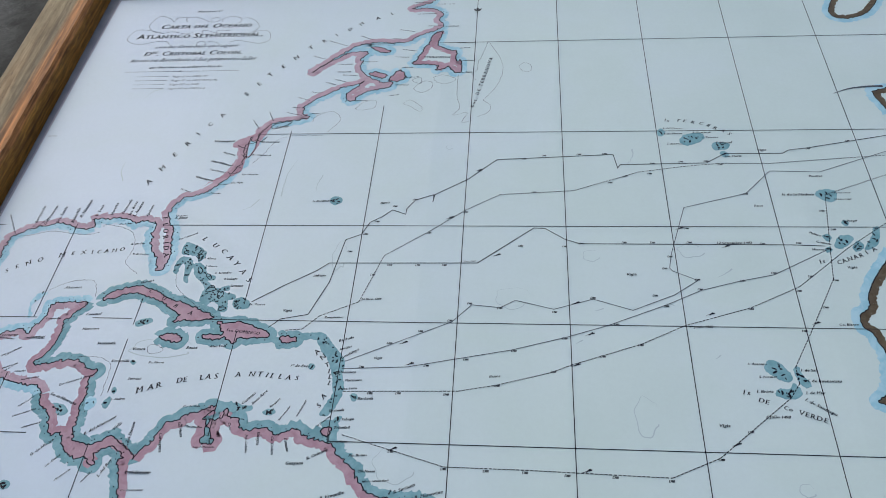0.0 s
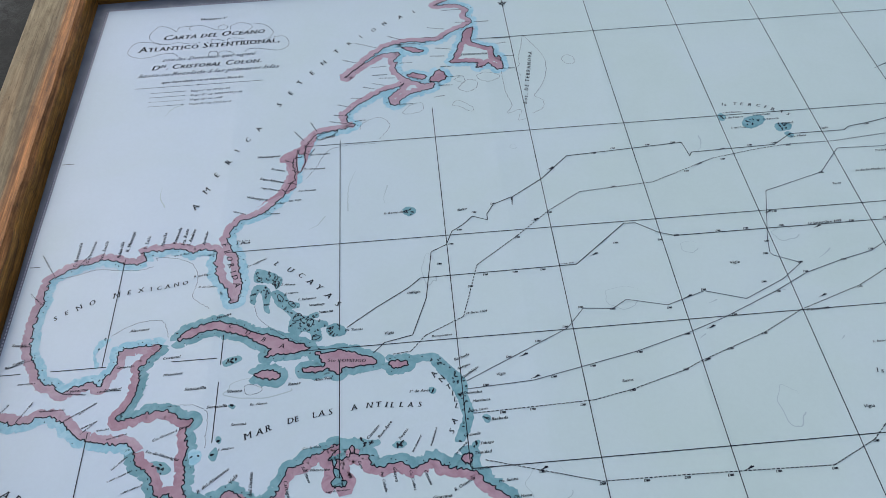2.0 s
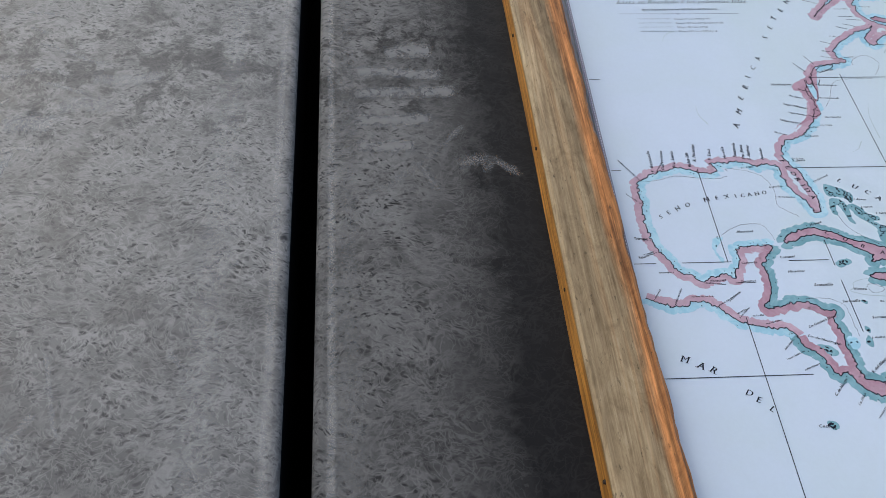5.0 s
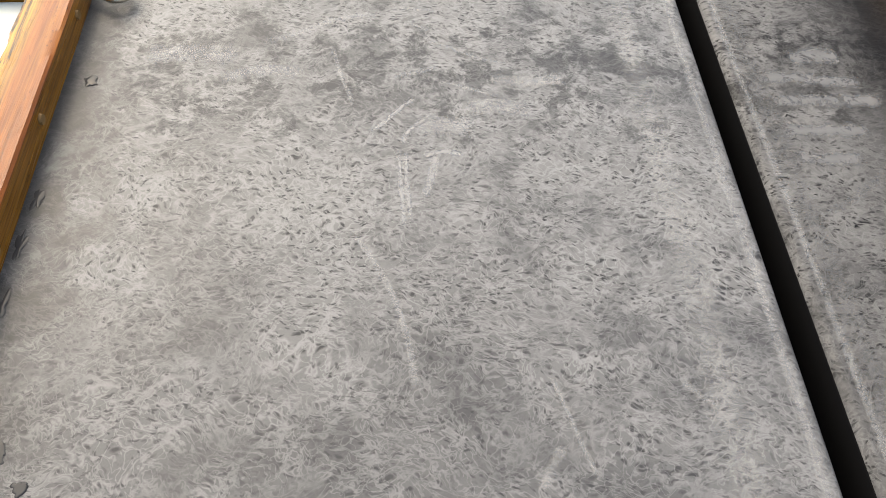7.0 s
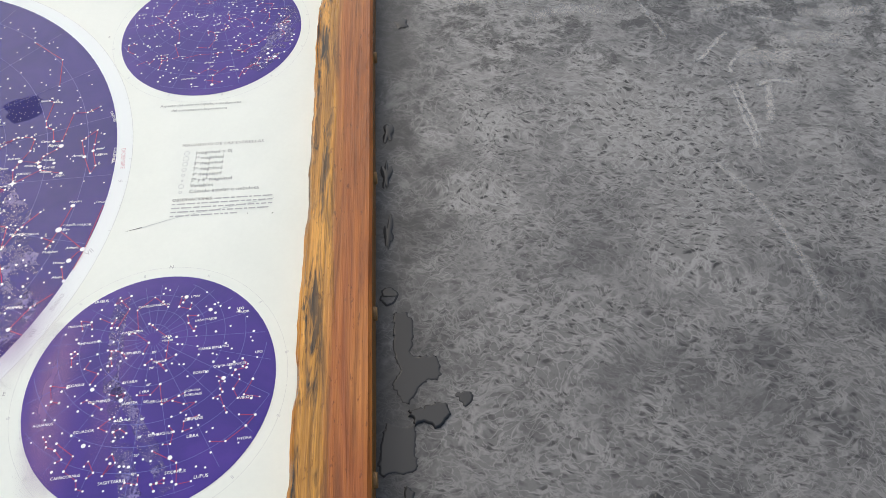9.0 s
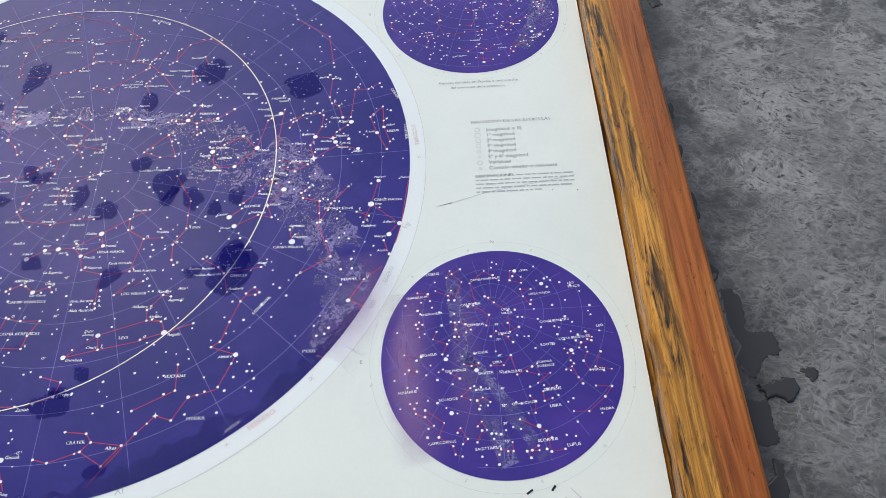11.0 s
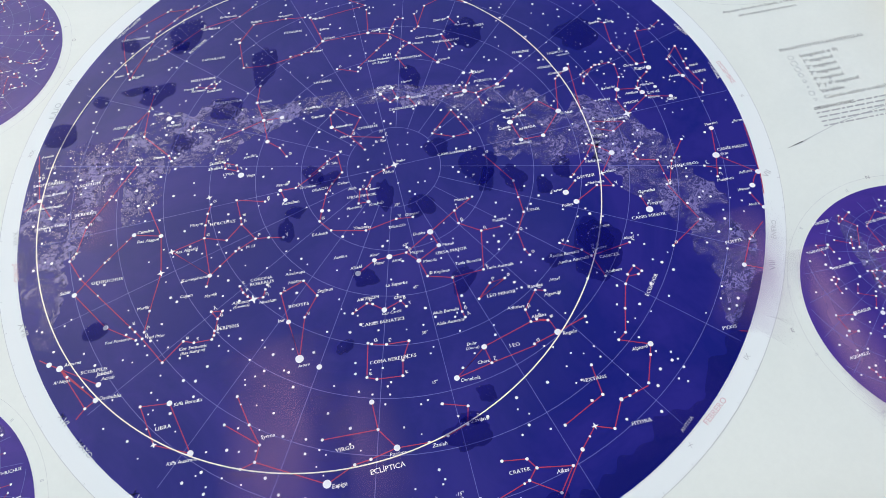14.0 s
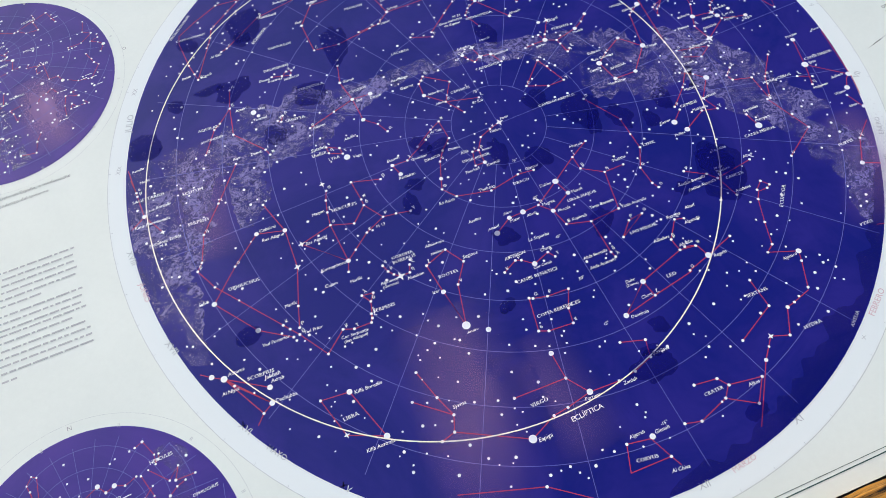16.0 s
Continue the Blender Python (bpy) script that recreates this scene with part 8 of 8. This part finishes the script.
pooled([(-0.773, 0.093), (-0.770, 0.094), (-0.767, 0.091), (-0.769, 0.089), (-0.772, 0.088)], 0.0003, 81.0)
for i, (x, y, rx, ry, h) in enumerate(((-0.902, 0.30, 0.003, 0.012, 0.0005), (-0.902, 0.34, 0.003, 0.008, 0.0005), (-0.9, 0.255, 0.003, 0.010, 0.0005), (-0.893, 0.452, 0.005, 0.006, 0.0004))):
    p = part("puddle", blob(rx, ry, h, 55 + i * 1.7, PUDDLE, 6, 40, 0.75), PUDDLE)
    p.matrix_world = pose(x, y, TOP + 0.0004 + i * 0.00003)
    puddle(p, h)

# long scratches and wiped smears in the coating
def rubbed(name, colour, scale, lo, hi, most):
    m = mat(name, colour, 0.55, 0.3)
    fade = node(m, "Attribute", attribute_name="edge_fade", attribute_type='GEOMETRY').outputs["Fac"]
    wire(m, math_node(m, 'MULTIPLY', fade, ramp(m, noise_tex(m, coords(m), scale, 5, 0.7, 0.6), ((lo, (0.1, 0.1, 0.1)), (hi, (most,) * 3)))), "Alpha")
    return m


SCUFF = rubbed("pale_scuff", (0.50, 0.49, 0.475), 240.0, 0.32, 0.5, 0.95)
SMEAR = rubbed("faint_pale_smear", (0.215, 0.211, 0.207), 90.0, 0.34, 0.5, 0.9)


def scuff(pts, width, material, host, seed, amount=0.9):
    """A rubbed mark along the points, fading to its edges and ends."""
    k = Ink(Z0)
    k.z = TOP + 0.0002
    p = np.array(smooth_path([(x * 1000, y * 1000) for x, y in pts], 1.5, 1.2, seed))
    d = np.gradient(p, axis=0)
    d /= np.maximum(np.linalg.norm(d, axis=1), 1e-9)[:, None]
    n = np.c_[-d[:, 1], d[:, 0]]
    w = np.array([width * 620 * (1 + 0.6 * noise.noise(Vector((x * 0.2, y * 0.2, seed)))) for x, y in p])[:, None]
    m, across = len(p), np.linspace(-1, 1, 7)
    k._add(np.concatenate([p + n * w * a for a in across]).tolist(), [(c * m + q, c * m + q + 1, (c + 1) * m + q + 1, (c + 1) * m + q)[::-1] for c in range(6) for q in range(m - 1)])
    ob = k.put("scuff_mark", material, host)
    ob.matrix_parent_inverse = host.matrix_basis.inverted()
    ends = np.minimum(1.0, np.sin(np.linspace(0.02, math.pi - 0.02, m)) * 2.5)
    edge_fade = ob.data.attributes.new("edge_fade", 'FLOAT', 'POINT')
    edge_fade.data.foreach_set("value", np.concatenate([amount * (1 - abs(a) ** 2.2) * ends for a in across]).astype(np.float32))


for i, (width, pts) in enumerate((
        (0.0034, ((-0.669, 0.381), (-0.667, 0.352), (-0.665, 0.313))), (0.003, ((-0.664, 0.379), (-0.663, 0.352), (-0.661, 0.318))), (0.006, ((-0.643, 0.377), (-0.645, 0.362), (-0.649, 0.346), (-0.652, 0.338))), (0.004, ((-0.666, 0.386), (-0.662, 0.399), (-0.65, 0.41), (-0.638, 0.414))),
        (0.004, ((-0.652, 0.375), (-0.635, 0.379), (-0.625, 0.374))), (0.0038, ((-0.689, 0.399), (-0.678, 0.409), (-0.668, 0.422), (-0.657, 0.433))), (0.005, ((-0.672, 0.457), (-0.655, 0.461), (-0.639, 0.468))), (0.004, ((-0.637, 0.451), (-0.62, 0.444), (-0.596, 0.434))),
        (0.004, ((-0.65, 0.498), (-0.632, 0.491), (-0.611, 0.478), (-0.587, 0.47))), (0.007, ((-0.773, 0.496), (-0.753, 0.505), (-0.729, 0.519), (-0.703, 0.529), (-0.681, 0.531))), (0.004, ((-0.668, 0.539), (-0.64, 0.536))), (0.004, ((-0.72, 0.493), (-0.712, 0.46), (-0.701, 0.426))),
        (0.004, ((-0.661, 0.52), (-0.645, 0.511))), (0.018, ((-0.655, 0.402), (-0.635, 0.405), (-0.618, 0.402))), (0.0045, ((-0.699, 0.312), (-0.681, 0.281), (-0.669, 0.252), (-0.662, 0.224), (-0.659, 0.196))), (0.003, ((-0.583, 0.205), (-0.573, 0.171), (-0.565, 0.145))),
        (0.006, ((-0.595, 0.140), (-0.588, 0.152), (-0.581, 0.164))), (0.008, ((-0.491, 0.159), (-0.487, 0.143))), (0.004, ((-0.51, 0.2), (-0.493, 0.184))), (0.004, ((-0.486, 0.253), (-0.471, 0.269))), (0.014, ((-0.62, 0.42), (-0.60, 0.425), (-0.575, 0.42))), (0.012, ((-0.60, 0.455), (-0.57, 0.45), (-0.545, 0.455))),
        (0.02, ((-0.86, 0.48), (-0.83, 0.485), (-0.79, 0.48))), (0.012, ((-0.80, 0.455), (-0.77, 0.465), (-0.74, 0.46))))):
    scuff(pts, width, SCUFF, left_table, 3.0 + i, 0.4 if width > 0.009 else 0.55 if i < 6 else 0.3)
for i, (width, pts) in enumerate((
        (0.012, ((-0.404, 0.452), (-0.375, 0.454), (-0.349, 0.45), (-0.32, 0.448))), (0.012, ((-0.399, 0.427), (-0.37, 0.429), (-0.344, 0.427), (-0.309, 0.429))), (0.012, ((-0.405, 0.4), (-0.384, 0.397), (-0.359, 0.397), (-0.331, 0.397))), (0.011, ((-0.404, 0.376), (-0.385, 0.37), (-0.364, 0.369), (-0.346, 0.369))),
        (0.018, ((-0.367, 0.473), (-0.347, 0.479), (-0.327, 0.476))), (0.006, ((-0.39, 0.32), (-0.368, 0.331), (-0.346, 0.349), (-0.325, 0.37), (-0.308, 0.392))), (0.014, ((-0.318, 0.348), (-0.302, 0.353), (-0.29, 0.345))), (0.006, ((-0.343, 0.346), (-0.334, 0.323))), (0.006, ((-0.303, 0.359), (-0.285, 0.348), (-0.272, 0.335))))):
    scuff(pts, width, SMEAR, right_table, 40.0 + i, 0.9 if i < 5 else 0.5)

# rubbed lips on both sides of the gap between the tables
LIP = (-0.15, 0.0, 0.15, 0.3, 0.45, 0.6, 0.75)
for i, (x, width) in enumerate(((GAP_L - 0.011, 0.006), (GAP_L - 0.05, 0.02))):
    scuff([(x + 0.001 * math.sin(y * 9 + i), y) for y in LIP], width, SCUFF, left_table, 70.0 + i, 0.32 - 0.12 * i)
for i, (x, width) in enumerate(((GAP_R + 0.011, 0.006), (GAP_R + 0.022, 0.016))):
    scuff([(x + 0.001 * math.sin(y * 8 + i), y) for y in LIP], width, SMEAR if i else SCUFF, right_table, 80.0 + i, 0.32)
